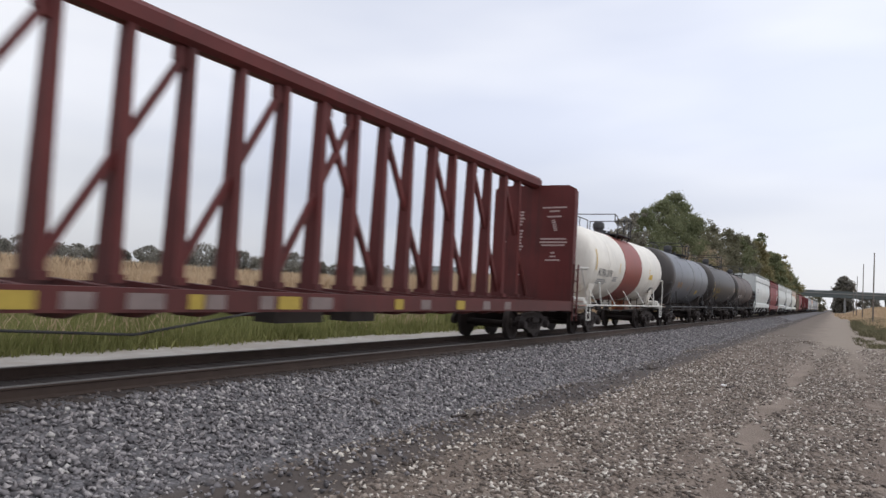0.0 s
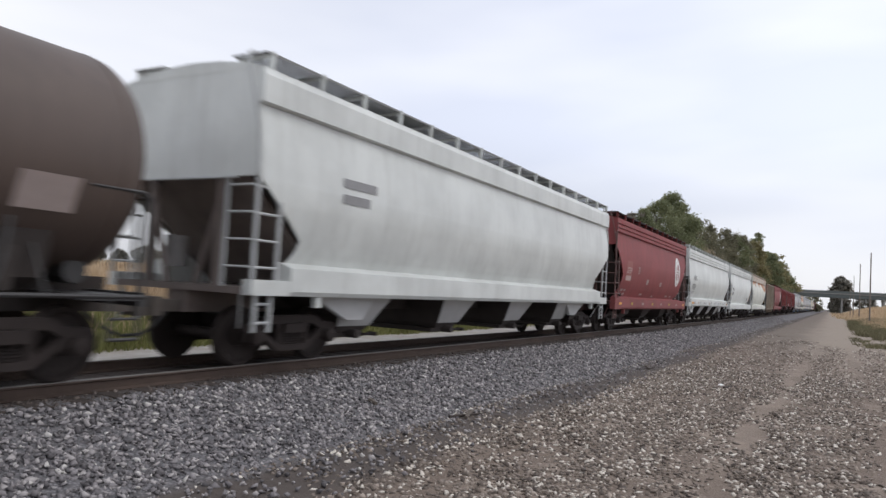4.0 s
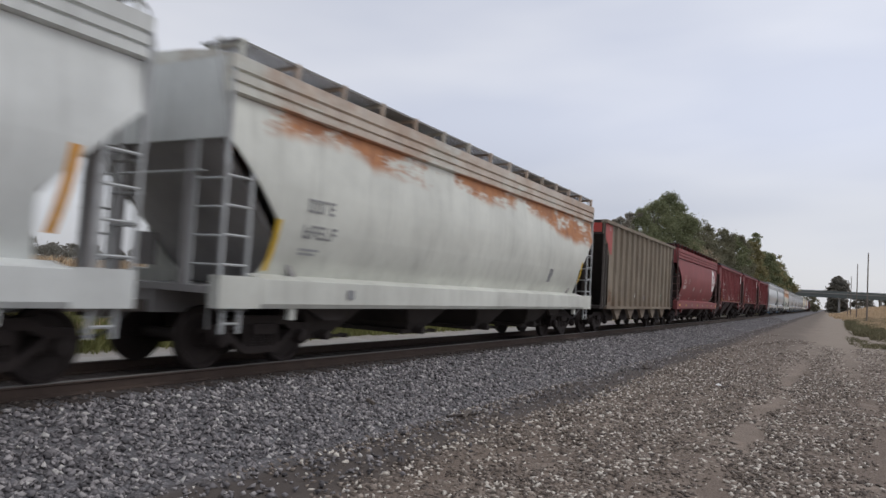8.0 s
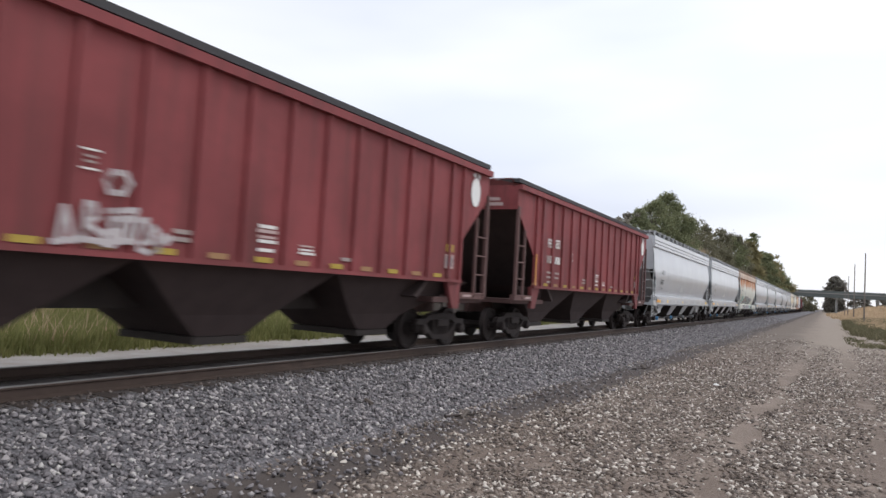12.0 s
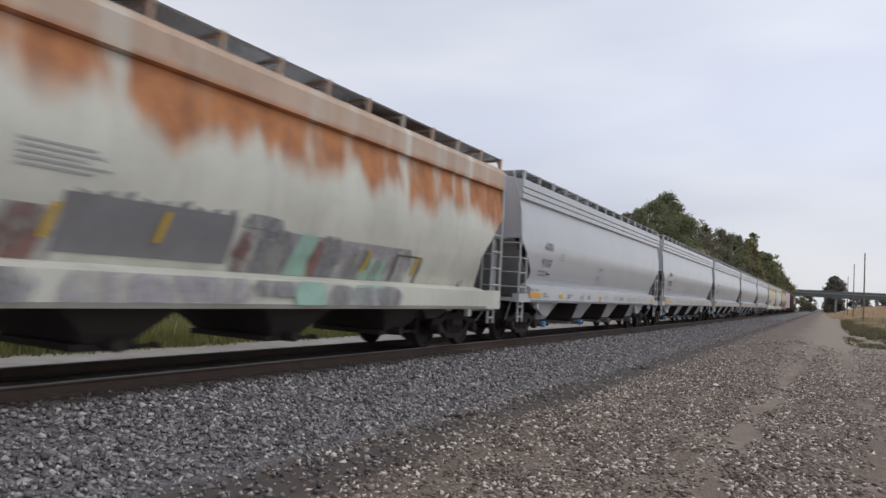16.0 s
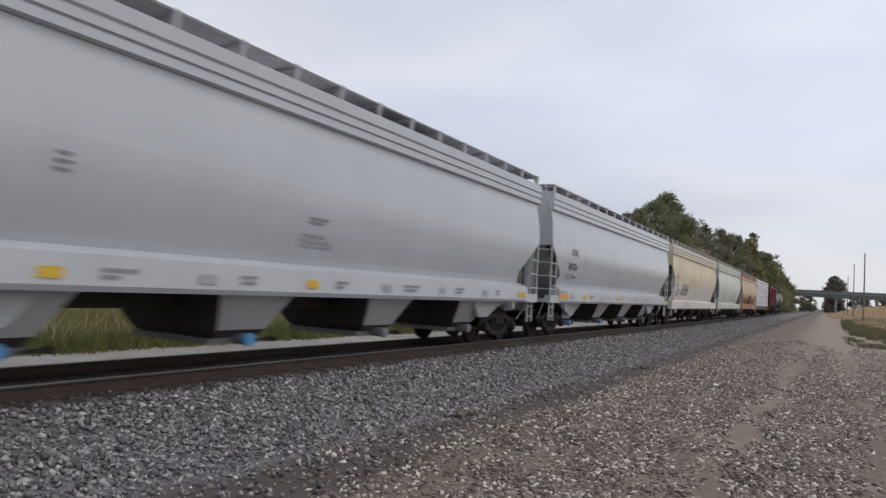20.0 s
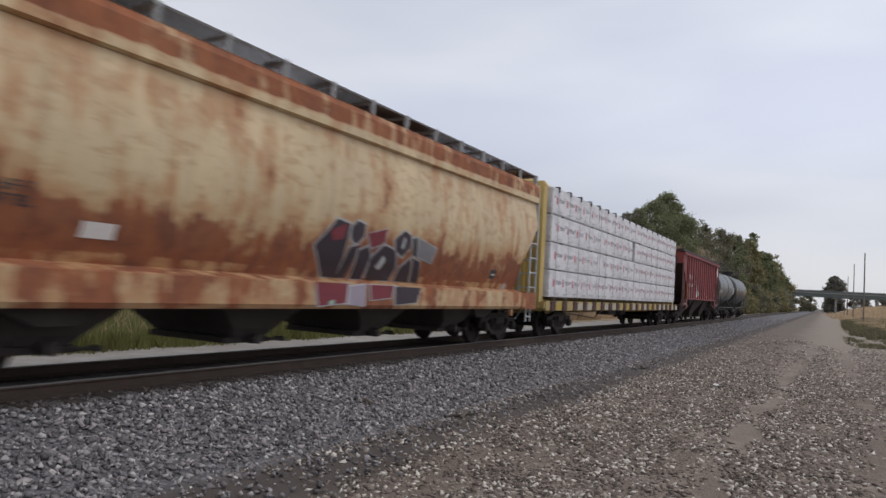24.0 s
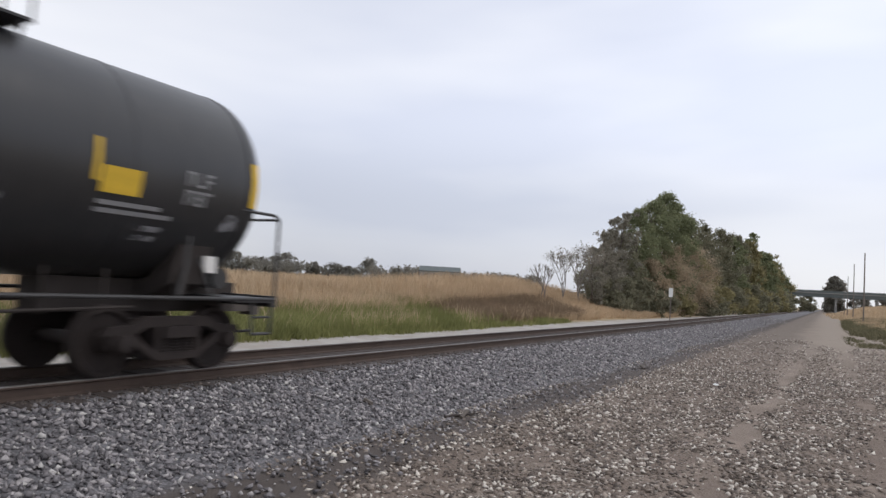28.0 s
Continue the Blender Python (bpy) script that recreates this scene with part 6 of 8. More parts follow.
def build_trees():
    g, o, br, dk, gr = "leaf", "leafolive", "leafbrown", "leafdark", "leafgrey"
    bare_shrub(47.0, 17.5, 3.0, 1, "small bare grey shrub in dry grass", 60)
    bare_shrub(51.5, 17.5, 5.0, 2, "bare twiggy grey shrub at the edge of the trees", 500)
    bare_shrub(55.4, 17.5, 5.2, 3, "half-bare grey shrub at the edge of the trees", 1100)
    rows = [
        (58.8, 17.6, 5.4, 3.6, gr, "sparse grey-leaved tree beside the railway", 4, 2400, 0.06, 0.10, 0.5),
        (62.2, 17.6, 6.9, 3.8, gr, "sparse grey-leaved tree beside the railway", 28, 3200, 0.05, 0.11, 0.5),
        (63.5, 18.6, 4.6, 4.6, dk, "dark leafy tree beside the railway", 5, 4500, 0.02, 0.12, 0.4),
        (66.2, 17.8, 8.8, 3.8, gr, "sparse grey-leaved tree beside the railway", 6, 4600, 0.08, 0.12, 0.55),
        (69.8, 17.8, 9.9, 4.6, gr, "sparse grey-leaved tree beside the railway", 29, 5200, 0.08, 0.12, 0.55),
        (71, 18.6, 7.6, 5.5, dk, "dark leafy tree beside the railway", 24, 6500, 0.02, 0.13, 0.5),
        (76, 17.9, 11.2, 6.0, g, "green cottonwood tree beside the railway", 7, 8500, 0.04, 0.14, 0.5),
        (83, 17.7, 13.2, 7.0, g, "green cottonwood tree beside the railway", 30, 9000, 0.05, 0.15, 0.55),
        (89.8, 17.6, 15.0, 8.5, g, "tall green cottonwood with a full crown", 8, 17000, 0.06, 0.15, 0.5),
        (97, 17.8, 14.7, 7.5, g, "green cottonwood tree beside the railway", 9, 11000, 0.06, 0.16, 0.5),
        (76, 16.5, 6.2, 5.5, br, "low brownish tree turning in autumn", 10, 7500, 0.0, 0.12, 0.45),
        (84, 16.2, 8.2, 7.5, br, "low brownish tree turning in autumn", 25, 8500, 0.0, 0.13, 0.45),
        (95, 15.9, 9.6, 9.5, br, "low brownish tree turning in autumn", 11, 10500, 0.0, 0.13, 0.5),
        (105, 16.0, 8.2, 7.0, o, "low olive-green tree beside the track", 12, 8500, 0.0, 0.15, 0.45),
        (108, 17.8, 14.0, 7.0, dk, "green tree in the row beside the track", 26, 9000, 0.04, 0.17, 0.5),
        (121, 17.6, 14.3, 7.0, dk, "dark green tree in the row beside the track", 13, 8500, 0.05, 0.18, 0.6),
        (137, 17.2, 15.3, 8.0, dk, "dark green tree in the row beside the track", 14, 9500, 0.03, 0.20, 0.5),
        (148, 16.5, 15.0, 8.0, g, "green tree in the row beside the track", 15, 9000, 0.03, 0.21, 0.5),
        (162, 16.8, 16.4, 8.0, dk, "dark green tree in the row beside the track", 16, 8500, 0.03, 0.23, 0.55),
        (178, 15.8, 16.6, 8.0, o, "olive-green tree in the row beside the track", 18, 8000, 0.03, 0.25, 0.5),
        (199, 17.2, 20.6, 6.0, g, "tall thin-crowned green tree in the row", 17, 4200, 0.14, 0.26, 0.75),
        (212, 15.0, 16.5, 9.0, g, "green tree in the row beside the track", 19, 7500, 0.02, 0.30, 0.5),
        (236, 15.4, 17.6, 10.0, o, "olive-green tree in the row beside the track", 20, 7000, 0.02, 0.34, 0.5),
        (262, 15.8, 17.0, 11.0, g, "green tree in the row beside the track", 21, 6500, 0.02, 0.38, 0.5),
        (292, 16.2, 15.8, 12.0, o, "olive-green tree in the row beside the track", 27, 6500, 0.02, 0.42, 0.45),
        (400, 19.5, 16.0, 14.0, dk, "dark green tree past the overpass", 22, 5500, 0.02, 0.55, 0.5),
        (450, 20.5, 15.0, 14.0, dk, "dark green tree past the overpass", 23, 5500, 0.02, 0.6, 0.5),
    ]
    for x, y, h, w, m, lab, sd, n, low, leaf, pk in rows:
        tree(x, y, h, w, M[m], lab, sd, int(n * 2.3), low, leaf * 0.8, peak=pk, clumps=60 if m == gr else 170)
    for i, (x, y, h, w, m) in enumerate([(61, 17.0, 2.8, 4.5, dk), (66, 16.4, 3.4, 4.5, dk), (71, 15.9, 3.6, 4.5, dk), (77, 15.2, 3.0, 4.0, dk), (84, 14.7, 2.6, 4.5, o), (96, 14.5, 3.0, 5.0, dk), (107, 14.4, 3.4, 5.5, dk), (118, 14.3, 4.4, 6.0, o), (131, 14.0, 5.0, 6.5, dk),
                                          (146, 13.8, 5.0, 7.0, o), (163, 13.6, 6.0, 8.0, dk), (184, 13.4, 6.0, 8.0, o), (206, 13.2, 6.0, 9.0, dk), (230, 13.2, 7.0, 10.0, o), (258, 13.4, 7.0, 11.0, dk), (286, 13.6, 7.0, 11.0, dk)]):
        tree(x, y, h, w, M[m], "low leafy bush along the foot of the trees", 60 + i, 3600, 0.0, 0.11 + x * 0.0009, "bush", 60, 0.6, "bushes beside the track", 0.35)
    tree(470, -4.6, 21.5, 13.5, M["leaffar"], "big round dark tree beyond the overpass", 40, 15000, 0.0, 0.6, "tree", 260, 0.42, "trees beyond the overpass", 0.5)
    tree(470, -17, 8, 14, M["leaffar"], "low dark tree beyond the overpass", 41, 4000, 0.0, 0.5, "tree", 60, 0.5, "trees beyond the overpass", 0.35)
    tree(430, 9.0, 9.0, 13, M["leafdark"], "dark tree behind the overpass opening", 42, 4000, 0.0, 0.5, "tree", 60, 0.5, "trees beyond the overpass", 0.4)
    tree(450, -30, 8, 14, M["leaffar"], "low dark tree beyond the overpass", 43, 4000, 0.0, 0.5, "tree", 60, 0.5, "trees beyond the overpass", 0.35)
    # far edge of the field
    rng = np.random.default_rng(77)
    a, d = np.radians(rng.uniform(20, 82, 1500)), rng.uniform(235, 270, 1500)
    c = np.stack([d * np.cos(a), d * np.sin(a), rng.uniform(4.2, 6.6, 1500)], 1)
    c = c[np.array([noise.noise((p[0] * 0.03, p[1] * 0.03, 2.0)) > -0.05 for p in c])]
    P, F_ = leaves(c, np.full(len(c), 1.3), 34000, 0.4, rng, 0.6)
    tagged(raw("field_hedge", P, F_, M["leaffar"]), "grey-brown scrub along the far field edge", "scrub", kind="stuff")
    rnd = random.Random(9)
    for i in range(40):
        a = radians(22 + i * 1.45 + rnd.uniform(-0.5, 0.5))
        d = rnd.uniform(265, 330)
        h = rnd.choice((5.0, 6.0, 7.0, 8.5)) * (1.0 if i > 8 else 0.7)
        tree(d * math.cos(a), d * math.sin(a), h, h * rnd.uniform(1.5, 2.4), M["leaffar"], "distant dark tree at the far edge of the field", 100 + i, 2600, 0.0, 0.42, "distant_tree", 90, 0.5, "distant trees across the field", 0.42)


# ---- overpass, poles and signs ----
def build_overpass():
    b = thing("overpass", "grey-green girder road overpass on concrete piers", "bridge")
    x = 372.0
    bm = B()
    box(bm, x - 5, x + 5, -110, 34, 8.55, 8.90)
    part("deck", bm, M["concrete"], b)
    for k in (-4.6, -1.6, 1.6, 4.6):
        bm = B()
        prism(bm, [(x + k - 0.25, 6.9), (x + k + 0.25, 6.9), (x + k + 0.25, 7.0), (x + k + 0.05, 7.02), (x + k + 0.05, 8.45), (x + k + 0.25, 8.47), (x + k + 0.25, 8.55), (x + k - 0.25, 8.55), (x + k - 0.25, 8.47), (x + k - 0.05, 8.45), (x + k - 0.05, 7.02), (x + k - 0.25, 7.0)], "xz", -110, 34)
        part("girder", bm, M["girder"], b)
    for k in (-4.9, 4.9):
        bm = B()
        box(bm, x + k - 0.12, x + k + 0.12, -110, 34, 8.90, 9.65)
        part("parapet", bm, M["girder"], b)
        bm = B()
        for i in range(60):
            y = -108 + i * 2.4
            box(bm, x + k - 0.05, x + k + 0.05, y - 0.06, y + 0.06, 9.65, 9.75)
        box(bm, x + k - 0.06, x + k + 0.06, -110, 34, 9.97, 9.80)
        part("guard_rail", bm, M["girder"], b)
    for y in (23.0, -4.3, -20.5, -32.0, -50.0, -70.0):
        for k in (-3.4, 3.4):
            bm = B()
            rod(bm, (x + k, y, -0.8), (x + k, y, 6.2), 0.5, 14)
            part("pier", bm, M["concrete"], b)
        bm = B()
        prism(bm, [(x - 5, 6.88), (x + 5, 6.88), (x + 4.6, 6.1), (x - 4.6, 6.1)], "xz", y - 0.5, y + 0.5)
        part("pier_cap", bm, M["concrete"], b)
    bm = B()
    prism(bm, [(27, 6.9), (60, 8.8), (90, 0), (18, -0.5)], "yz", x - 8, x + 8)
    part("abutment", bm, M["concrete"], b)


def pole(x, y, h, arm):
    p = thing("utility_pole", "weathered grey wooden utility pole", "utility pole", "utility poles", at=(x, y, ground_z(x, y) - 0.1))
    bm = B()
    rod(bm, (0, 0, 0), (0, 0, h), 0.12, 10, 0.075)
    part("shaft", bm, M["wood"], p)
    if arm:
        bm = B()
        box(bm, -0.06, 0.06, -0.5, 0.5, h - 0.55, h - 0.43)
        part("crossarm", bm, M["wood"], p)


def farm_building(x, y):
    """Long low shed across the field, its pale gable to the track."""
    z = ground_z(x, y)
    b = thing("farm_building", "low distant farm shed with grey roof and pale gable", "building", at=(x, y, z))
    b.rotation_euler.z = radians(118)
    bm = B()
    box(bm, -6.5, 6.5, -3.2, 3.2, -0.3, 4.5)
    part("wall", bm, M["concrete"], b)
    bm = B()
    prism(bm, [(-3.6, 4.4), (0, 6.0), (3.6, 4.4), (3.6, 4.56), (0, 6.18), (-3.6, 4.56)], "yz", -6.8, 6.8)
    part("roof", bm, M["girder"], b)
    for e in (-6.52, 6.52):
        bm = B()
        prism(bm, [(-3.2, 4.5), (0, 5.95), (3.2, 4.5)], "yz", min(e, e * 0.99), max(e, e * 0.99))
        part("gable", bm, M["sign"], b)
    for k in range(4):
        for side in (-1, 1):
            bm = B()
            box(bm, -5.2 + k * 3.0, -4.0 + k * 3.0, min(side * 3.19, side * 3.23), max(side * 3.19, side * 3.23), 2.6, 3.7)
            part("window", bm, M["dark"], b)


def build_roadside():
    for x, top in ((120.8, 10.1), (164.6, 10.9), (207.5, 10.2), (240.0, 10.3)):
        pole(x, -5.0, top - ground_z(x, -5.0) + 0.1, False)
    farm_building(203, 112)
    p = thing("fence_post", "weathered dark wooden post standing in tall dry grass", "post", at=(43.2, 25.6, ground_z(43.2, 25.6)))
    bm = B()
    rod(bm, (0, 0, -0.1), (0.03, 0, 1.5), 0.10, 8, 0.09)
    part("shaft", bm, M["bark"], p)
    bm = B()
    rod(bm, (0.03, 0, 1.5), (0.03, 0, 1.56), 0.11, 8, 0.05)
    part("cap", bm, M["bark"], p)
    m = thing("marker_post", "white trackside marker board on a thin steel post", "sign", at=(61.6, 11.5, ground_z(61.6, 11.5)))
    bm = B()
    rod(bm, (0, 0, -0.1), (0, 0, 2.2), 0.045, 8)
    part("post", bm, M["wood"], m)
    bm = B()
    box(bm, -0.05, -0.02, -0.17, 0.17, 2.1, 2.85)
    part("board", bm, M["sign"], m)
    for i, (x, y, l, a) in enumerate(((10.7, 5.25, 0.75, 15), (22.4, 4.95, 0.9, 20), (9.3, 6.3, 0.3, 60), (6.0, 3.2, 0.5, 40))):
        s = thing("stick", "dry brown stick lying on the gravel", "stick", "sticks on the gravel", at=(x, y, ground_z(x, y) + 0.03))
        bm = B()
        d = Vector((math.cos(radians(a)), math.sin(radians(a)), 0))
        rod(bm, -d * l / 2, d * l * 0.1 + Vector((0, 0.02, 0.02)), 0.03, 6, 0.04)
        rod(bm, d * l * 0.1 + Vector((0, 0.02, 0.02)), d * l / 2, 0.04, 6, 0.016)
        part("wood", bm, M["bark"], s)
    for x, y, s, lab in ((19.5, 2.43, 0.09, "white"), (5.2, 6.1, 0.035, "white"), (6.9, 2.0, 0.07, "dark")):
        bm = B()
        bmesh.ops.create_icosphere(bm, subdivisions=1, radius=s)
        for v in bm.verts:
            v.co = Vector((v.co.x * 1.2, v.co.y * 0.9, v.co.z * 0.6)) * (1 + 0.25 * noise.noise(v.co * 20))
        me = bpy.data.meshes.new("rock")
        bm.to_mesh(me)
        bm.free()
        me.materials.append(M["sign"] if lab == "white" else M["bark"])
        r = new("rock", me)
        r.location = (x, y, ground_z(x, y) + s * 0.25)
        tagged(r, f"{lab} rock lying loose on the brown gravel", "rock")


build_grass()
build_trees()
build_overpass()
build_roadside()

# ---- the train: where each car ends, in metres along the train ----
def along(v):
    """Metres along the train from the stations below, which run 2.4 percent long."""
    return v - 0.0238 * (v - 17.0)


ENDS = [along(v) for v in (-1.9, 22.7, 37.4, 52.0, 66.9, 82.3, 102.1, 118.6, 138.3, 157.2, 176.1, 191.2, 208.4, 225.6, 243.2, 260.9, 281.0, 300.8, 319.5, 339.1,
                           358.55, 378.15, 397.7, 417.2, 436.4, 454.5, 473.3, 496.1, 513.3, 525.8, 538.4)]
CARS = []
rnd = random.Random(7)


def span(i):
    return ENDS[i + 1] - ENDS[i]


def spray(car, name, strokes, material, surf, label):
    """Bold leaning strokes of spray paint."""
    return decal(name, strokes, M[material], car, surf, label, 0.016)


def scrawl(car, runs, x0, w, material, y, label):
    """A tag sprayed in one go: every stroke a thin ribbon along its line."""
    verts, faces = [], []
    for run in runs:
        for (xa, za), (xb, zb) in zip(run, run[1:]):
            d = math.hypot(xb - xa, zb - za)
            nx, nz = -(zb - za) / d * w / 2, (xb - xa) / d * w / 2
            ex, ez = (xb - xa) / d * w * 0.35, (zb - za) / d * w * 0.35
            n = len(verts)
            verts += [(x0 + a, y - 0.0004 * len(faces), c) for a, c in ((xa - ex - nx, za - ez - nz), (xb + ex - nx, zb + ez - nz), (xb + ex + nx, zb + ez + nz), (xa - ex + nx, za - ez + nz))]
            faces.append((n, n + 1, n + 2, n + 3))
    raw("graffiti", verts, faces, material, car)["label"] = label


def build_train():
    sill = lambda a, b: -1.612
    flat_side = lambda x, z: -1.56

    def at(i, s):
        return along(s) - (ENDS[i] + ENDS[i + 1]) / 2

    # empty centre-beam car
    c, hl = centerbeam("empty dark red centre-beam flat car with truss posts", span(0), "maroon")
    for s, w, m in ((5.25, 0.55, "sillworn"), (6.2, 0.25, "gold"), (6.5, 0.35, "sillworn"), (7.55, 0.3, "sillworn"), (7.95, 0.5, "gold"), (8.7, 0.6, "sillworn"), (9.6, 0.5, "maroon"), (11.3, 0.3, "gold"), (12.3, 0.4, "sillworn"), (13.9, 0.4, "gold"), (15.3, 0.4, "sillworn"), (16.6, 0.4, "sillworn"),
                    (1.0, 0.5, "gold"), (2.2, 0.5, "sillworn"), (3.6, 0.5, "gold"), (4.4, 0.4, "sillworn")):
        decal("reflector", [(at(0, s), at(0, s) + w, 0.92, 1.12)], M[m], c, lambda a, b: -1.462)
    x = hl - 0.168
    rows = [(-0.75, z, w, 0.05) for z, w in ((4.22, 0.85), (4.1, 0.35), (3.92, 0.5), (3.18, 0.9), (3.07, 0.95), (2.97, 0.8), (2.72, 0.14), (2.6, 0.2), (2.48, 0.5))]
    rows += [(-0.72 - 0.02 * i, 3.80 - 0.065 * i, 0.12, 0.04) for i in range(6)]
    rows += [(0.5 + 0.004 * i + 0.03 * math.sin(i * 2.1), 4.05 - 0.105 * i, 0.36 + 0.05 * math.sin(i * 1.3), 0.062) for i in range(21) if i not in (5, 14)]
    rows += [(1.1, 3.15, 0.25, 0.03), (1.12, 3.05, 0.4, 0.03), (1.12, 2.95, 0.3, 0.03), (1.05, 2.55, 0.12, 0.07)]
    for y, z, w, h in rows:
        raw("stencil_line", [(x, y - w / 2, z), (x, y + w / 2, z - 0.02), (x, y + w / 2, z + h - 0.02), (x, y - w / 2, z + h)], [(0, 1, 2, 3)], M["chalkfade"], c)
    CARS.append(c)

    # tank cars
    c, tl, ty = tank_car("white tank car with a wide brick-red band", span(1), "cream_tank", "whitepipe", bands=((at(1, 30.35), 2.8, "bandred"),), top_rail="blackpipe", front=0.45, rail_h=0.74, braced=True)
    words("RCRX 2191", at(1, 25.28), 2.16, 0.27, M["ink"], c, ty)
    lines(c, at(1, 25.43), 2.0, (1.0, 1.3, 1.1), 0.04, M["dimgrey"], ty)
    decal("stripe", [(at(1, 24.83), at(1, 24.93), 2.35, 3.1)], M["yellow"], c, ty)
    decal("stripe", [(at(1, 28.1), at(1, 28.17), 2.35, 2.75)], M["yellow"], c, ty)
    decal("stripe", [(at(1, 33.3), at(1, 33.4), 2.3, 2.75)], M["yellow"], c, ty)
    decal("placard", [(at(1, 33.45), at(1, 34.0), 2.3, 2.52)], M["yellow"], c, ty)
    lines(c, at(1, 27.4), 2.15, (0.6, 0.5, 0.6), 0.04, M["dimgrey"], ty)
    letters(c, at(1, 34.3), 1.75, 0.2, 4, M["ink"], ty, rnd)
    CARS.append(c)

    c, tl, ty = tank_car("blue-grey tank car with faded yellow marks", span(2), "bluegrey", bands=((at(2, 45.4), 0.6, "gatank"),), R=1.46, rail_h=0.6, soot=0.95)
    letters(c, at(2, 40.3), 2.1, 0.32, 5, M["goldworn"], ty, rnd)
    decal("placard", [(at(2, 46.7), at(2, 47.2), 1.86, 2.08)], M["yellow"], c, ty)
    decal("stripe", [(at(2, 43.75), at(2, 43.86), 1.98, 2.28)], M["goldworn"], c, ty)
    lines(c, at(2, 48.2), 1.9, (0.5, 0.4), 0.06, M["faint"], ty)
    CARS.append(c)

    c, tl, ty = tank_car("sooty black tank car with yellow lettering marks", span(3), "blacktank", R=1.50)
    for k, (x0, x1) in enumerate(((0, 0.2), (0.24, 0.5), (0.55, 0.68), (0.72, 0.93), (1.0, 1.12), (1.16, 1.36), (1.4, 1.62), (1.66, 1.84), (1.88, 2.06))):
        z = 2.16 + 0.03 * math.sin(k * 1.7)
        decal("yellow_letter", [(at(3, 54.65 + x0), at(3, 54.65 + x1) - 0.1, z, z + 0.27), (at(3, 54.65 + x0), at(3, 54.65 + x1), z + (0.19 if k % 2 else 0.0), z + (0.27 if k % 2 else 0.08))], M["goldsoot"], c, ty)
    decal("letter_ground", [(at(3, 54.68), at(3, 56.68), 2.13, 2.2)], M["goldsoot"], c, ty, lift=0.010)
    lines(c, at(3, 54.65), 2.02, (0.95, 1.0, 1.2, 1.2), 0.04, M["goldsoot"], ty)
    decal("stripe", [(at(3, 53.72), at(3, 53.84), 2.15, 2.85)], M["yellow"], c, ty)
    decal("placard", [(at(3, 56.85), at(3, 57.45), 1.68, 1.88)], M["goldsoot"], c, ty)
    for s in (55.7, 57.95, 60.3, 62.3):
        decal("stripe", [(at(3, s), at(3, s) + 0.08, 2.4, 2.68)], M["goldsoot"], c, ty)
    lines(c, at(3, 64.3), 2.62, (0.95, 0.85, 0.95, 0.7), 0.055, M["chalkdim"], ty)
    decal("panel", [(at(3, 64.4), at(3, 65.2), 2.3, 2.4)], M["faint"], c, ty)
    decal("panel", [(at(3, 63.2), at(3, 63.65), 1.82, 2.05)], M["chalk"], c, ty)
    decal("panel_blank", [(at(3, 63.28), at(3, 63.57), 1.87, 2.0)], M["ink"], c, ty, lift=0.016)
    decal("stripe", [(at(3, 65.6), at(3, 65.7), 2.15, 2.8)], M["goldsoot"], c, ty)
    CARS.append(c)

    c, tl, ty = tank_car("dull brown-black tank car with white number patch", span(4), "browntank", bands=((at(4, 74.7), 0.6, "blacktank"),), R=1.46, soot=0.7)
    words("FURX", at(4, 69.45), 1.98, 0.27, M["chalk"], c, ty, 0.014, 0.92)
    words("120572", at(4, 70.6), 1.98, 0.27, M["chalk"], c, ty, 0.014, 1.15)
    decal("patch", [(at(4, 72.2), at(4, 72.9), 1.95, 2.15)], M["chalkdim"], c, ty)
    decal("stripe", [(at(4, 67.8), at(4, 67.9), 2.2, 2.8)], M["gold"], c, ty)
    decal("patch", [(at(4, 79.5), at(4, 80.2), 2.0, 2.4)], M["chalkdim"], c, ty)
    lines(c, at(4, 73.5), 2.7, (0.5, 0.4), 0.05, M["chalkdim"], ty)
    CARS.append(c)

    c, hl = smooth_hopper("pale grey covered hopper car with dark underframe", span(5), "palegrey", ridged=False, bay_mat="baygrey")
    lines(c, -hl + 2.0, 3.0, (1.0, 0.8), 0.16, M["faint"], hull_y)
    CARS.append(c)

    def red_hopper(i, s):
        c, hl = smooth_hopper("oxide red covered hopper car with round white emblem", span(i), "red", walk_mat="dark", pipe_mat="ladderred", bay_mat="under", group="red smooth covered hoppers", low=True, cut=(3.5, 2.35, 1.55) if i == 11 else (3.45, 2.3, 1.2), T=-0.17 if i == 11 else 0.0)
        emblem(c, at(i, s), 2.92, 0.66, 0.78, hull_y, True)
        nx = -hl + (2.02 if i == 11 else 1.70)
        decal("number_ground", [(nx - 0.02, nx + 0.86, 2.08, 2.92)], M["redpatch"], c, hull_y, "lighter red repainted ground of the number", 0.006)
        letters(c, nx + 0.04, 2.42, 0.24, 4, M["chalkfade"], hull_y, rnd)
        decal("number_patch", [(nx, nx + 0.82, 2.12, 2.32)], M["chalkfade"], c, hull_y)
        for x, z, w in ((1.5, 1.68, 0.35), (1.5, 1.52, 0.3), (2.0, 1.68, 0.3), (2.0, 1.52, 0.3), (3.65, 2.45, 0.2), (3.65, 2.56, 0.2), (3.65, 2.67, 0.2), (5.45, 2.05, 0.36), (5.42, 2.12, 0.42), (5.45, 2.19, 0.34), (8.25, 2.04, 0.4), (8.25, 2.15, 0.4), (4.9, 1.55, 0.5), (7.4, 1.5, 0.3), (10.5, 1.55, 0.5), (11.6, 1.55, 0.4)):
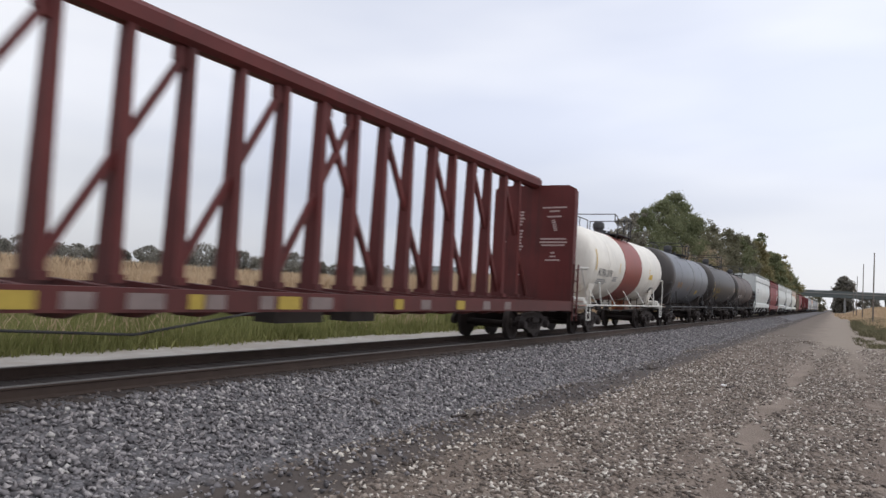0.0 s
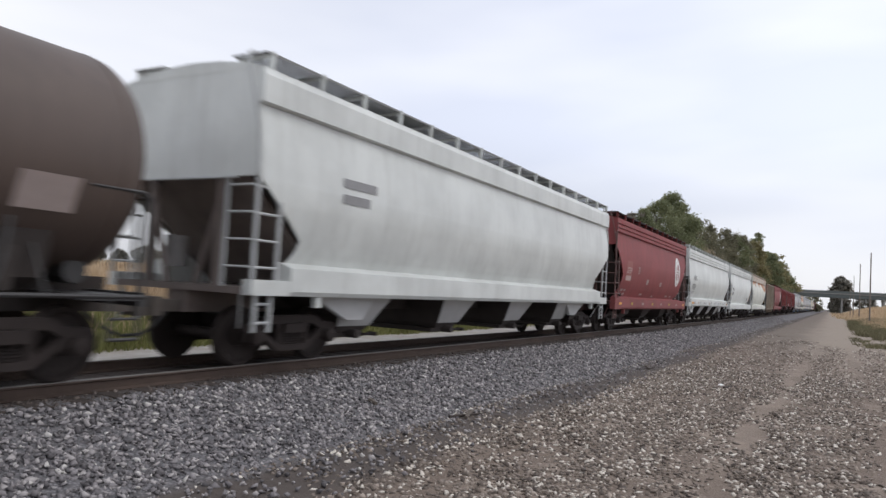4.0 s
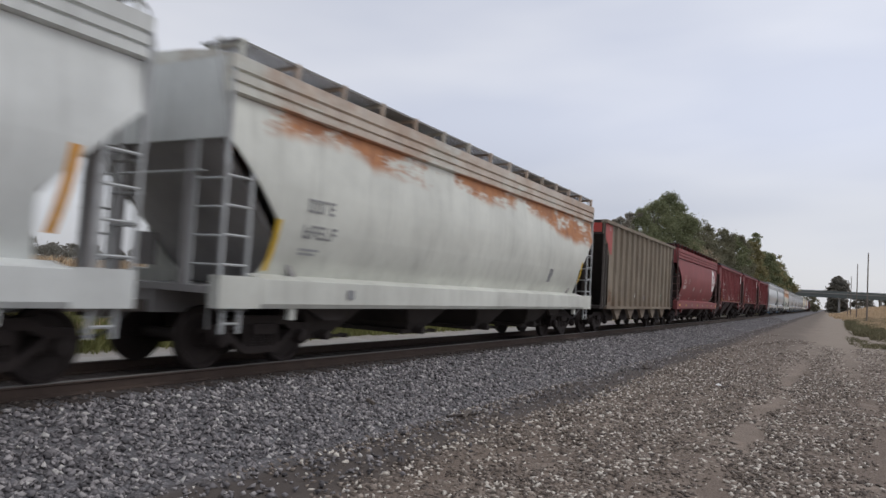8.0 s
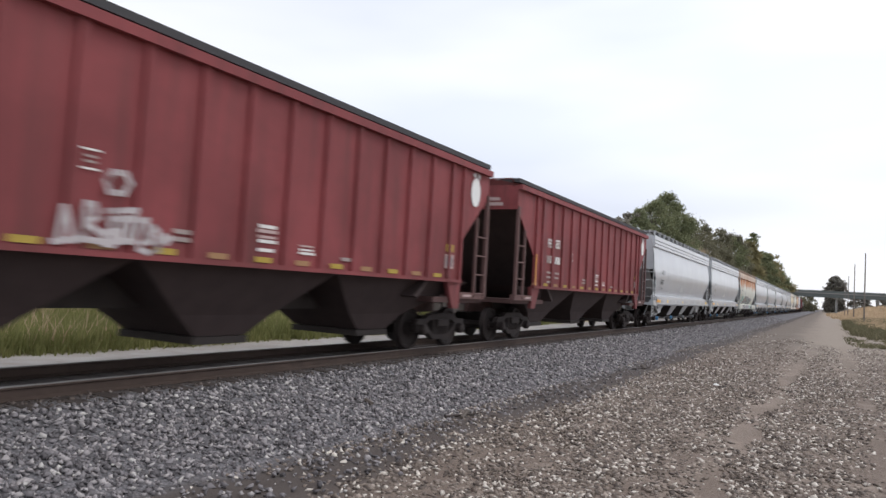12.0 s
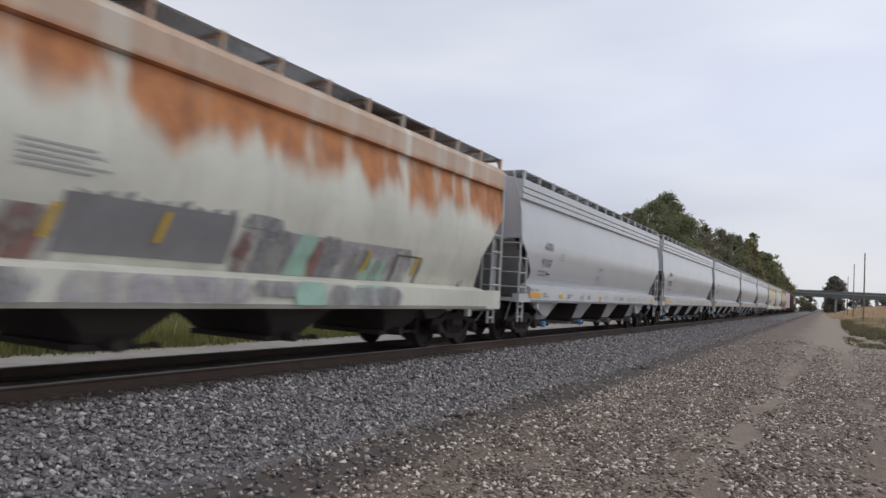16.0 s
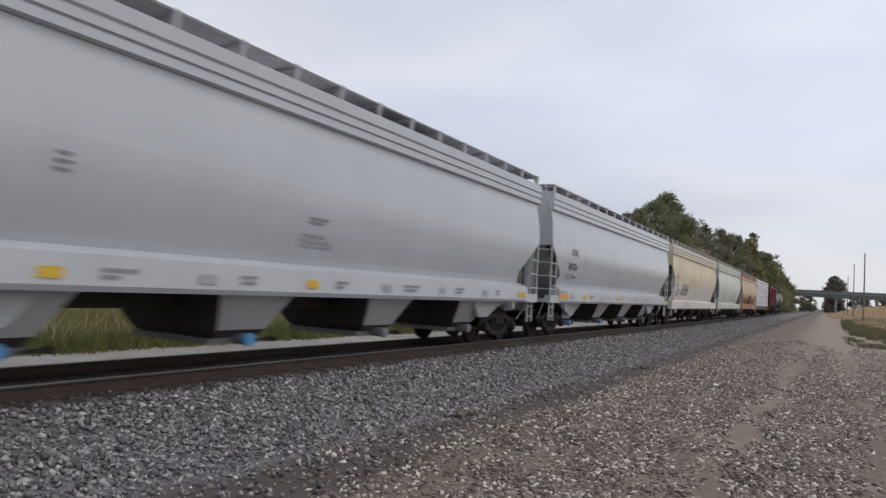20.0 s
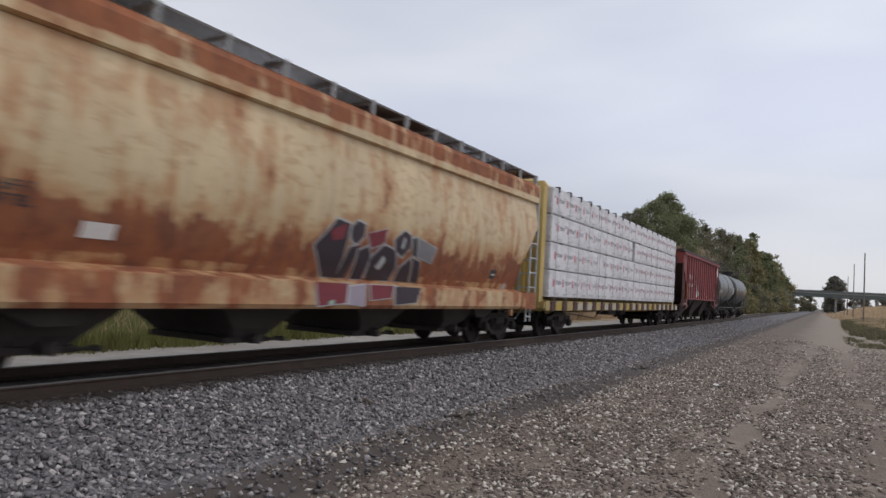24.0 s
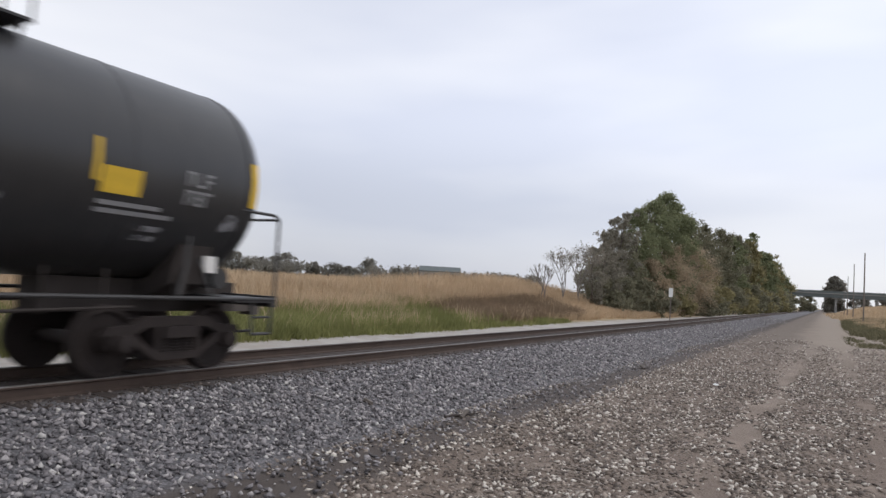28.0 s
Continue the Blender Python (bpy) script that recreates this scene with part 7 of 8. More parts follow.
            decal("stencil_line", [(-hl + x, -hl + x + w, z, z + 0.08)], M["chalkdim"], c, hull_y)
        for k in range(8):
            x = -hl + 0.5 + k * (2 * hl - 1.4) / 7
            decal("reflector", [(x, x + (0.42 if k in (0, 7) else 0.3), 1.12, 1.22)], M["orange" if k in (0, 7) else "gold" if k % 2 else "chalkdim"], c, sill)
        decal("data_plate", [(hl - 1.48, hl - 1.08, 1.5, 1.82)], M["chalkdim"], c, hull_y)
        decal("data_lines", [(hl - 1.42, hl - 1.16, 1.56, 1.76)], M["ink"], c, hull_y, lift=0.018)
        return c

    CARS.append(red_hopper(6, 115.35))

    c, hl = smooth_hopper("light grey covered hopper car with black lettering", span(7), "palegrey", bay_mat="baygrey")
    words("ADKX", at(7, 120.73), 2.71, 0.30, M["ink"], c, hull_y)
    words("90231", at(7, 120.60), 2.16, 0.33, M["ink"], c, hull_y)
    lines(c, at(7, 120.60), 2.0, (1.0, 0.9), 0.035, M["dimgrey"], hull_y, 2.2)
    sill_marks(c, hl, rnd, "goldworn")
    decal("data_plate", [(-hl + 0.95, -hl + 1.75, 1.27, 1.40)], M["orange"], c, lambda a, b: -1.614, "long orange reflective plate")
    CARS.append(c)

    c, hl = smooth_hopper("off-white covered hopper car with black lettering and grey scrawl", span(8), "white", bay_mat="under", walk_mat="dark", low=True, cut=(3.36, 2.19, 1.22))
    words("WLPX", at(8, 140.8), 2.56, 0.28, M["ink"], c, hull_y)
    decal("number_patch", [(at(8, 140.75), at(8, 141.55), 2.14, 2.42)], M["slatepale"], c, hull_y)
    letters(c, at(8, 140.8), 2.17, 0.22, 4, M["faint"], hull_y, rnd)
    lines(c, at(8, 140.9), 1.9, (0.3, 0.3), 0.05, M["faint"], hull_y)
    decal("stripe", [(at(8, 140.0), at(8, 140.14), 1.5, 2.28, 0.06)], M["yellow"], c, hull_y)
    for k in range(6):
        x, z = at(8, 139.45) + 0.12 * k, 2.95 - 0.05 * k + 0.08 * (-1) ** k
        blob("graffiti", [(x, z), (x + 0.12, z - 0.05), (x + 0.2, z + 0.12), (x + 0.05, z + 0.26)], M["slatepale"], c, hull_y, "grey scrawled graffiti tag")
    decal("data_plate", [(hl - 3.2, hl - 2.9, 1.8, 2.05)], M["ink"], c, hull_y)
    decal("stripe", [(hl - 1.06, hl - 0.92, 1.75, 2.75, 0.1)], M["orange"], c, hull_y, "tall orange stripe at the car's end")
    decal("sill_mark", [(at(8, 142.0), at(8, 142.35), 1.08, 1.24)], M["chalk"], c, sill)
    decal("sill_mark", [(at(8, 141.55), at(8, 141.75), 1.08, 1.26)], M["faint"], c, sill)
    CARS.append(c)

    c, hl = smooth_hopper("white covered hopper car with rust along its top", span(9), "rusttop", ridged=True, bay_mat="under", walk_mat="gratelight", end="palegrey", low=True, cut=(3.32, 2.19, 1.22))
    letters(c, -hl + 1.77, 2.48, 0.22, 4, M["faint"], hull_y, rnd)
    letters(c, -hl + 1.75, 2.06, 0.22, 5, M["faint"], hull_y, rnd)
    lines(c, -hl + 1.75, 1.86, (0.5, 0.4), 0.04, M["dimgrey"], hull_y)
    decal("sill_mark", [(-hl + 2.9, -hl + 3.1, 1.1, 1.26)], M["faint"], c, sill)
    decal("stripe", [(-hl + 1.1, -hl + 1.22, 1.5, 2.3)], M["yellow"], c, hull_y)
    decal("stripe", [(hl - 1.15, hl - 1.03, 1.8, 2.5)], M["yellow"], c, hull_y)
    lines(c, hl - 4.0, 1.95, (0.3, 0.25), 0.2, M["faint"], hull_y, 1.0)
    CARS.append(c)

    c, hl = coal_hopper("weathered olive-grey open coal hopper car with ribbed sides", span(10))
    CARS.append(c)
    decal("patch", [(at(10, 187.5), at(10, 187.88), 1.38, 1.82)], M["tealpale"], c, lambda x, z: -1.55, "teal stencilled patch")
    blob("rust_patch", [(-5.8, 1.2), (-5.35, 1.25), (-5.3, 1.5), (-5.45, 1.72), (-5.7, 1.6)], M["rustpale"], c, lambda x, z: -1.55, "small orange rust patch")
    CARS.append(red_hopper(11, 205.55))

    # rib-sided hoppers
    proto, hl = ribbed_hopper("mineral red rib-sided covered hopper car", 16.95, "red rib-sided hoppers")
    CARS.append(proto)
    for i in (13, 14):
        CARS.append(copy_thing(proto, pose(0, 0, 0)))
    last_rib = copy_thing(proto, pose(0, 0, 0))
    for i, (c, o) in enumerate(((CARS[12], 0.15), (CARS[13], 0.25), (CARS[14], 0.15), (last_rib, -0.08))):
        rib_marks(c, hl, o, 5 + i, c is last_rib)
    decal("stripe", [(-hl + 4.5, -hl + 4.57, 1.66, 2.1)], M["gold"], CARS[12], lambda x, z: -1.614, "dull yellow stripe", 0.003)
    scrawl(CARS[12], [[(0.0, 1.78), (0.05, 2.0), (0.12, 1.84), (0.2, 2.02), (0.22, 1.8)], [(0.0, 1.95), (0.3, 1.98)], [(0.02, 1.72), (0.34, 1.75)], [(0.26, 2.0), (0.36, 1.82)]], -hl + 5.75, 0.06, M["silverworn"], -1.616, "small pale graffiti tag")
    tag = [[(0.06, 1.66), (0.1, 2.05), (0.16, 1.9), (0.25, 1.68)], [(0.36, 1.7), (0.35, 2.12), (0.44, 2.12), (0.5, 1.98), (0.38, 1.9), (0.55, 1.8), (0.6, 1.7)], [(0.0, 1.66), (0.3, 1.72), (0.62, 1.7), (0.95, 1.74)],
           [(0.62, 2.06), (1.0, 2.12), (0.98, 2.0), (0.66, 1.98), (0.7, 1.72)], [(0.82, 2.02), (0.8, 1.74), (0.9, 1.74), (0.93, 2.02)], [(0.6, 1.82), (0.74, 1.84), (0.72, 1.68), (0.6, 1.68), (0.6, 1.82)],
           [(1.0, 1.72), (1.06, 2.0), (1.16, 2.02), (1.2, 1.78), (1.1, 1.72)], [(1.22, 1.74), (1.24, 1.95), (1.32, 1.9), (1.34, 1.72)], [(1.38, 1.78), (1.42, 1.86), (1.46, 1.76), (1.52, 1.84)], [(1.06, 1.66), (1.2, 1.62), (1.34, 1.66), (1.32, 1.74)], [(0.62, 2.28), (0.56, 2.4), (0.64, 2.52), (0.8, 2.53), (0.88, 2.42), (0.8, 2.29), (0.62, 2.28)]]
    scrawl(CARS[13], tag, at(13, 231.05), 0.07, M["silverworn"], -1.616, "pale silver scrawled graffiti tag with a ring")

    # long grey hoppers
    gproto, ghl = smooth_hopper("clean light grey covered hopper car with ridged top", 19.05, "grey", walk_mat="gratelight", bay_mat="baygrey", cap="blue", group="grey covered hoppers")
    words("ADKX", -ghl + 1.85, 2.68, 0.24, M["ink"], gproto, hull_y, 0.014, 0.74)
    lines(gproto, -ghl + 1.6, 2.02, (0.8, 0.75), 0.045, M["faint"], hull_y, 2.4)
    lines(gproto, -ghl + 2.3, 1.96, (0.35,), 0.045, M["ink"], hull_y)
    decal("data_plate", [(-ghl + 0.72, -ghl + 1.5, 1.27, 1.41)], M["orange"], gproto, sill, "long orange reflective plate")
    lines(gproto, -ghl + 0.75, 1.46, (0.3,), 0.04, M["faint"], sill)
    lines(gproto, -ghl + 1.15, 1.46, (0.3,), 0.04, M["faint"], sill)
    lines(gproto, ghl - 10.35, 2.1, (0.6, 0.8, 0.9), 0.05, M["dimgrey"], hull_y)
    lines(gproto, ghl - 10.25, 2.38, (0.5, 0.4), 0.04, M["faint"], hull_y)
    lines(gproto, -ghl + 3.4, 2.62, (0.2, 0.22, 0.2), 0.035, M["faint"], hull_y, 2.6)
    sill_marks(gproto, ghl, rnd)
    CARS.append(gproto)
    CARS.append(copy_thing(gproto, pose(0, 0, 0)))

    c, hl = smooth_hopper("cream covered hopper car with dripping rust and graffiti", span(17), "rustdrip", bay_mat="under", walk_mat="gratedark", ridged=False, low=True, cut=(3.32, 2.19, 1.05))
    spray(c, "graffiti", [(at(17, 306.8), at(17, 309.45), 1.56, 2.24, 0.0)], "slate", hull_y, "slate grey painted-out block")
    for k in range(9):
        u = at(17, 306.9 + k * 0.29)
        blob("graffiti", [(u, 2.2), (u + 0.2, 2.19), (u + 0.24, 2.28 + 0.04 * (k % 3)), (u + 0.05, 2.3)], M["slatepale"], c, hull_y, "ragged top of the slate block", 0.006)
    wash = [("palelilac", hull_y, 309.7, 314.6, 1.645, 2.12), ("slatepale", hull_y, 310.1, 310.85, 1.66, 2.15), ("slatepale", hull_y, 310.3, 310.6, 2.0, 2.3), ("teal", hull_y, 310.95, 311.55, 1.645, 2.12), ("slatepale", hull_y, 311.6, 312.15, 1.66, 2.16), ("brownpale", hull_y, 311.5, 311.7, 1.66, 2.05),
            ("slatepale", hull_y, 312.5, 313.1, 1.66, 2.0), ("tealpale", hull_y, 313.0, 313.8, 1.645, 1.86), ("brownpale", hull_y, 309.75, 309.95, 1.66, 2.05), ("slatepale", hull_y, 309.7, 310.4, 2.1, 2.32),
            ("palelilac", hull_y, 305.9, 307.0, 1.645, 2.05), ("brownpale", hull_y, 306.3, 306.75, 1.645, 2.05), ("teal", hull_y, 305.2, 306.0, 1.8, 2.3), ("tealpale", hull_y, 304.2, 305.4, 1.66, 2.25), ("slatepale", hull_y, 303.8, 304.3, 1.66, 2.2),
            ("palelilac", sill, 304.0, 306.6, 1.18, 1.55), ("slatepale", sill, 306.1, 306.5, 1.18, 1.55), ("palelilac", sill, 306.9, 309.8, 1.2, 1.55), ("slatepale", sill, 309.95, 310.8, 1.3, 1.54), ("teal", sill, 310.9, 311.6, 1.18, 1.555), ("slatepale", sill, 311.7, 312.3, 1.2, 1.52), ("tealpale", sill, 312.5, 313.6, 1.18, 1.55), ("palelilac", sill, 312.2, 314.0, 1.18, 1.5), ("slatepale", sill, 313.3, 313.9, 1.2, 1.54)]
    for n, (m, surf, s0, s1, z0, z1) in enumerate(wash):
        a, e, j = at(17, s0 - 0.15), at(17, s1 - 0.15), 0.07 * math.sin(n * 2.3)
        if surf is sill:
            z0, z1 = z0 - 0.18, z1 - 0.18
        elif z0 < 1.7:
            z0 = 1.46
        blob("graffiti", [(a, z0), (e, z0), (e + 0.08 + j, z0 + (z1 - z0) * 0.6), (e - 0.06, z1), (a + 0.08 + j, z1), (a - 0.05 + j, z0 + (z1 - z0) * 0.45)], M[m], c, surf, "worn graffiti patch", 0.006 + 0.0015 * n)
    for s0, s1, z0, z1 in ((314.0, 314.08, 1.46, 2.0), (314.1, 315.0, 1.96, 2.0), (314.95, 315.03, 1.46, 1.96)):
        decal("graffiti_line", [(at(17, s0 - 0.15), at(17, s1 - 0.15), z0, z1)], M["darkbolt"], c, hull_y, "dark graffiti line", 0.045)
    lines(c, at(17, 306.2), 2.7, (0.9, 1.0, 0.8, 1.1, 0.9), 0.028, M["dimgrey"], hull_y, 2.4)
    letters(c, at(17, 303.5), 2.66, 0.22, 4, M["ink"], hull_y, random.Random(31))
    letters(c, at(17, 303.4), 2.24, 0.2, 5, M["ink"], hull_y, random.Random(32))
    decal("stripe", [(at(17, 302.8), at(17, 302.93), 1.55, 2.45, 0.06)], M["yellow"], c, hull_y, lift=0.048)
    for s, z in ((306.6, 1.7), (308.1, 1.76), (312.8, 1.6), (314.6, 1.6)):
        decal("stripe", [(at(17, s), at(17, s) + 0.09, z, z + 0.4, 0.08)], M["yellow"], c, hull_y, lift=0.048)
    CARS.append(c)
    for i in range(18, 23):
        CARS.append(copy_thing(gproto, pose(0, 0, 0)))
    for i, number in ((16, "91079"), (18, "91107"), (15, ""), (19, ""), (20, ""), (21, ""), (22, "")):
        if number:
            words(number, -ghl + 1.75, 2.18, 0.25, M["ink"], CARS[i], hull_y, 0.014, 0.84)
        else:
            letters(CARS[i], -ghl + 1.75, 2.18, 0.25, 5, M["ink"], hull_y, random.Random(50 + i), 0.52)

    c, hl = smooth_hopper("dusty cream covered hopper car with faint graffiti", span(23), "tan", bay_mat="under", low=True, cut=(3.32, 2.19, 1.05))
    g = at(23, 421.05)
    blob("graffiti", [(g + 0.05, 1.75), (g + 1.0, 1.75), (g + 1.05, 2.2), (g + 0.35, 2.3)], M["palelilac"], c, hull_y, "faded lilac graffiti fill")
    blob("graffiti", [(g + 1.1, 1.75), (g + 2.5, 1.75), (g + 2.35, 2.2), (g + 1.2, 2.25)], M["palelilac"], c, hull_y, "faded lilac graffiti fill")
    blob("graffiti", [(g - 1.3, 1.72), (g - 0.3, 1.72), (g - 0.45, 2.05), (g - 1.1, 2.1)], M["palelilac"], c, hull_y, "faded lilac graffiti smudge")
    for x, lean, w in ((0.0, 0.28, 0.11), (0.62, 0.2, 0.08), (0.98, 0.1, 0.12), (1.5, 0.06, 0.09), (1.85, -0.02, 0.12), (2.42, -0.1, 0.1)):
        decal("graffiti", [(g + x, g + x + w, 1.72, 2.36, lean)], M["slatepale"], c, hull_y, "grey graffiti stroke", 0.02)
    for x0, x1, z in ((0.3, 0.95, 2.3), (1.1, 1.6, 2.32), (1.82, 2.45, 2.3), (0.2, 0.8, 1.98), (1.9, 2.4, 2.0)):
        decal("graffiti", [(g + x0, g + x1, z, z + 0.08)], M["slatepale"], c, hull_y, "grey graffiti stroke", 0.022)
    for x, lean in ((0.05, 0.1), (0.6, -0.12), (1.1, 0.1), (1.6, -0.1), (2.1, 0.08)):
        spray(c, "graffiti", [(g + x, g + x + 0.16, 1.06, 1.36, lean)], "palelilac", sill, "lilac graffiti stroke")
    letters(c, at(23, 419.3), 2.6, 0.24, 3, M["faint"], hull_y, rnd)
    letters(c, at(23, 419.3), 2.15, 0.24, 4, M["faint"], hull_y, rnd)
    CARS.append(c)

    c, hl = smooth_hopper("pale cream covered hopper car with round graffiti", span(24), "tanpale", bay_mat="under", walk_mat="gratelight", low=True, cut=(3.32, 2.19, 1.05))
    for cx in (448.85, 449.5):
        ring("graffiti", at(24, cx), 1.98, 0.34, 0.40, 0.24, M["slatepale"], c, hull_y, "round slate graffiti outline")
    decal("stripe", [(at(24, 450.3), at(24, 450.42), 1.68, 1.98)], M["yellow"], c, hull_y)
    decal("stripe", [(at(24, 452.6), at(24, 452.72), 1.68, 2.3)], M["yellow"], c, hull_y)
    decal("data_plate", [(at(24, 451.5), at(24, 451.8), 1.7, 1.95)], M["ink"], c, hull_y)
    decal("data_lines", [(at(24, 451.55), at(24, 451.75), 1.8, 1.83)], M["chalk"], c, hull_y, lift=0.018)
    lines(c, at(24, 452.0), 2.2, (0.4, 0.35, 0.4), 0.06, M["faint"], hull_y)
    CARS.append(c)

    c, hl = smooth_hopper("heavily rusted cream covered hopper car with dark graffiti", span(25), "rustheavy", bay_mat="under", walk_mat="gratedark", ridged=False, end="palegrey", low=True, cut=(3.32, 2.19, 1.05))
    gx = at(25, 462.35)
    tag = [("plum", [(0.13, 1.98), (0.59, 2.47), (0.96, 2.45), (0.99, 1.47), (0.61, 1.47)]), ("plum", [(1.01, 2.37), (1.18, 2.50), (1.42, 2.47), (1.44, 2.25), (1.26, 2.09), (1.07, 2.16)]),
           ("plum", [(1.09, 2.02), (1.35, 2.08), (1.26, 1.47), (0.98, 1.47)]), ("plum", [(1.37, 1.98), (1.65, 2.08), (1.80, 1.91), (1.78, 1.47), (1.43, 1.47)]),
           ("plum", [(1.82, 1.87), (2.14, 2.14), (2.57, 2.07), (2.77, 1.75), (2.70, 1.47), (1.89, 1.47)]), ("plum", [(2.47, 2.28), (2.77, 2.47), (3.04, 2.40), (3.09, 2.18), (2.86, 1.96), (2.57, 2.07)]),
           ("plum", [(2.93, 1.76), (3.21, 1.96), (3.46, 1.47), (2.90, 1.47)]), ("plum", [(3.31, 1.96), (3.60, 1.92), (3.85, 1.47), (3.53, 1.47)]),
           ("ink", [(3.11, 2.38), (3.27, 2.39), (3.39, 1.99), (3.24, 2.0)]), ("slate", [(3.35, 2.38), (4.15, 2.23), (4.06, 1.90), (3.45, 2.01)]), ("crimson", [(1.54, 2.30), (2.14, 2.45), (2.13, 2.17), (1.73, 2.05)])]
    for m, p in tag:
        p = [(gx + x, z) for x, z in p]
        blob("graffiti_outline", p, M["silver"], c, hull_y, "silver graffiti outline", 0.012, 0.04)
        blob("graffiti", p, M[m], c, hull_y, "dark plum graffiti letter" if m == "plum" else m + " graffiti shape", 0.018)
    for m, p in (("crimson", [(0.45, 2.27), (0.88, 2.42), (0.83, 2.10), (0.55, 2.09)]), ("silver", [(2.04, 1.70), (2.19, 1.95), (2.33, 1.87), (2.22, 1.66)]), ("silver", [(2.72, 2.12), (2.78, 2.36), (2.86, 2.34), (2.82, 2.1)])):
        blob("graffiti", [(gx + x, z) for x, z in p], M[m], c, hull_y, m + " graffiti highlight", 0.024)
    for m, p in (("crimson", [(0.07, 1.38), (0.95, 1.38), (0.92, 1.00), (0.17, 0.99)]), ("lilac", [(1.01, 1.37), (1.48, 1.38), (1.46, 1.00), (0.99, 1.00)]), ("crimson", [(1.63, 1.38), (2.41, 1.38), (2.35, 1.15), (1.69, 1.10)]), ("plum", [(2.48, 1.37), (3.43, 1.37), (3.29, 1.03), (2.5, 1.02)])):
        p = [(gx + x, z) for x, z in p]
        blob("graffiti_outline", p, M["silver"], c, sill, "silver graffiti outline", 0.004, 0.04)
        blob("graffiti", p, M[m], c, sill, m + " graffiti shape on the sill", 0.010)
    blob("graffiti", [(gx + 0.42, 1.07), (gx + 0.57, 1.10), (gx + 0.59, 1.01), (gx + 0.45, 1.00)], M["teal"], c, sill, "teal graffiti fleck", 0.016)
    decal("patch", [(at(25, 458.3), at(25, 458.75), 1.74, 1.93)], M["chalk"], c, hull_y)
    for z in (2.15, 2.0):
        letters(c, at(25, 457.0), z, 0.12, 7, M["ink"], hull_y, rnd)
    decal("data_plate", [(at(25, 469.7), at(25, 470.05), 1.7, 1.92)], M["ink"], c, hull_y)
    decal("data_lines", [(at(25, 469.78), at(25, 469.97), 1.78, 1.82)], M["chalk"], c, hull_y, lift=0.018)
    CARS.append(c)

    # loaded centre beam
    c, hl = centerbeam("yellow centre-beam flat car loaded with lumber", span(26), "yellowcar", bulk=1.28, high=4.74)
    n = 19
    for i in range(n):
        x = -hl + 0.6 + i * (2 * hl - 1.2) / (n - 1)
        bm = B()
        box(bm, x - 0.2, x + 0.2, -1.50, -1.461, 0.87, 1.18)
        part("stake_pocket", bm, M["maroon2"], c)
        if i % 3 != 1:
            decal("reflector", [(x + 0.25, x + 0.85, 0.90, 1.12)], M["sillcream" if i % 4 else "gold"], c, lambda a, b: -1.462)
    CARS.append(c)

    CARS.append(last_rib)
    for a, b, z0, z1 in ((501.8, 502.4, 1.7, 2.1), (501.95, 502.15, 2.1, 2.45), (502.6, 502.95, 1.8, 2.05)):
        spray(CARS[27], "graffiti", [(at(27, a), at(27, b), z0, z1, 0.04)], "silver", flat_side, "white spray paint blotch")

    c, tl, ty = tank_car("faded black tank car with white lettering marks", span(28), "gatank", bands=((at(28, 520.5), 0.55, "blacktank"),), R=1.46, shift=0.4, front=0.22, soot=0.5)
    words("GAMX", at(28, 514.8), 2.26, 0.25, M["chalk"], c, ty, 0.014, 0.86)
    letters(c, at(28, 515.75), 2.26, 0.24, 4, M["chalk"], ty, rnd)
    lines(c, at(28, 514.7), 2.08, (0.7, 1.5, 1.2), 0.06, M["faint"], ty)
    decal("stripe", [(at(28, 514.6), at(28, 514.72), 1.9, 2.55)], M["orange"], c, ty)
    decal("stripe", [(at(28, 516.6), at(28, 516.73), 2.1, 2.4)], M["orange"], c, ty)
    lines(c, at(28, 517.75), 2.22, (0.5, 0.5, 0.5, 0.5), 0.05, M["chalkdim"], ty)
    decal("placard", [(at(28, 521.8), at(28, 522.3), 1.95, 2.12)], M["gold"], c, ty)
    decal("panel", [(at(28, 524.1), at(28, 524.65), 2.25, 2.85)], M["chalk"], c, ty)
    lines(c, at(28, 524.12), 2.9, (0.5, 0.4, 0.5), 0.05, M["chalkdim"], ty)
    lines(c, at(28, 522.6), 2.1, (0.9, 0.7), 0.12, M["chalkdim"], ty)
    CARS.append(c)

    c, tl, ty = tank_car("glossy black tank car at the end of the train", span(29), "lasttank", R=1.46, dome=True, back=0.35)
    letters(c, at(29, 528.5), 2.22, 0.24, 4, M["chalkdim"], ty, rnd)
    letters(c, at(29, 529.5), 2.24, 0.24, 6, M["chalkdim"], ty, rnd)
    lines(c, at(29, 528.5), 2.06, (1.4, 1.2), 0.04, M["faint"], ty)
    decal("stripe", [(at(29, 527.55), at(29, 527.7), 2.3, 2.98)], M["yellow"], c, ty)
    for s in (530.65, 532.13):
        decal("stripe", [(at(29, s), at(29, s) + 0.1, 2.42, 2.78)], M["yellow"], c, ty)
    decal("stripe", [(at(29, 533.98), at(29, 534.06), 2.42, 2.93)], M["yellow"], c, ty)
    decal("placard", [(at(29, 534.1), at(29, 534.66), 2.3, 2.62)], M["yellow"], c, ty)
    decal("stripe", [(at(29, 536.55), at(29, 536.68), 2.4, 3.05)], M["yellow"], c, ty)
    lines(c, at(29, 534.1), 2.16, (0.9, 1.1), 0.055, M["faint"], ty)
    letters(c, at(29, 535.35), 2.3, 0.2, 3, M["faint"], ty, rnd)
    letters(c, at(29, 535.35), 2.55, 0.2, 3, M["faint"], ty, rnd)
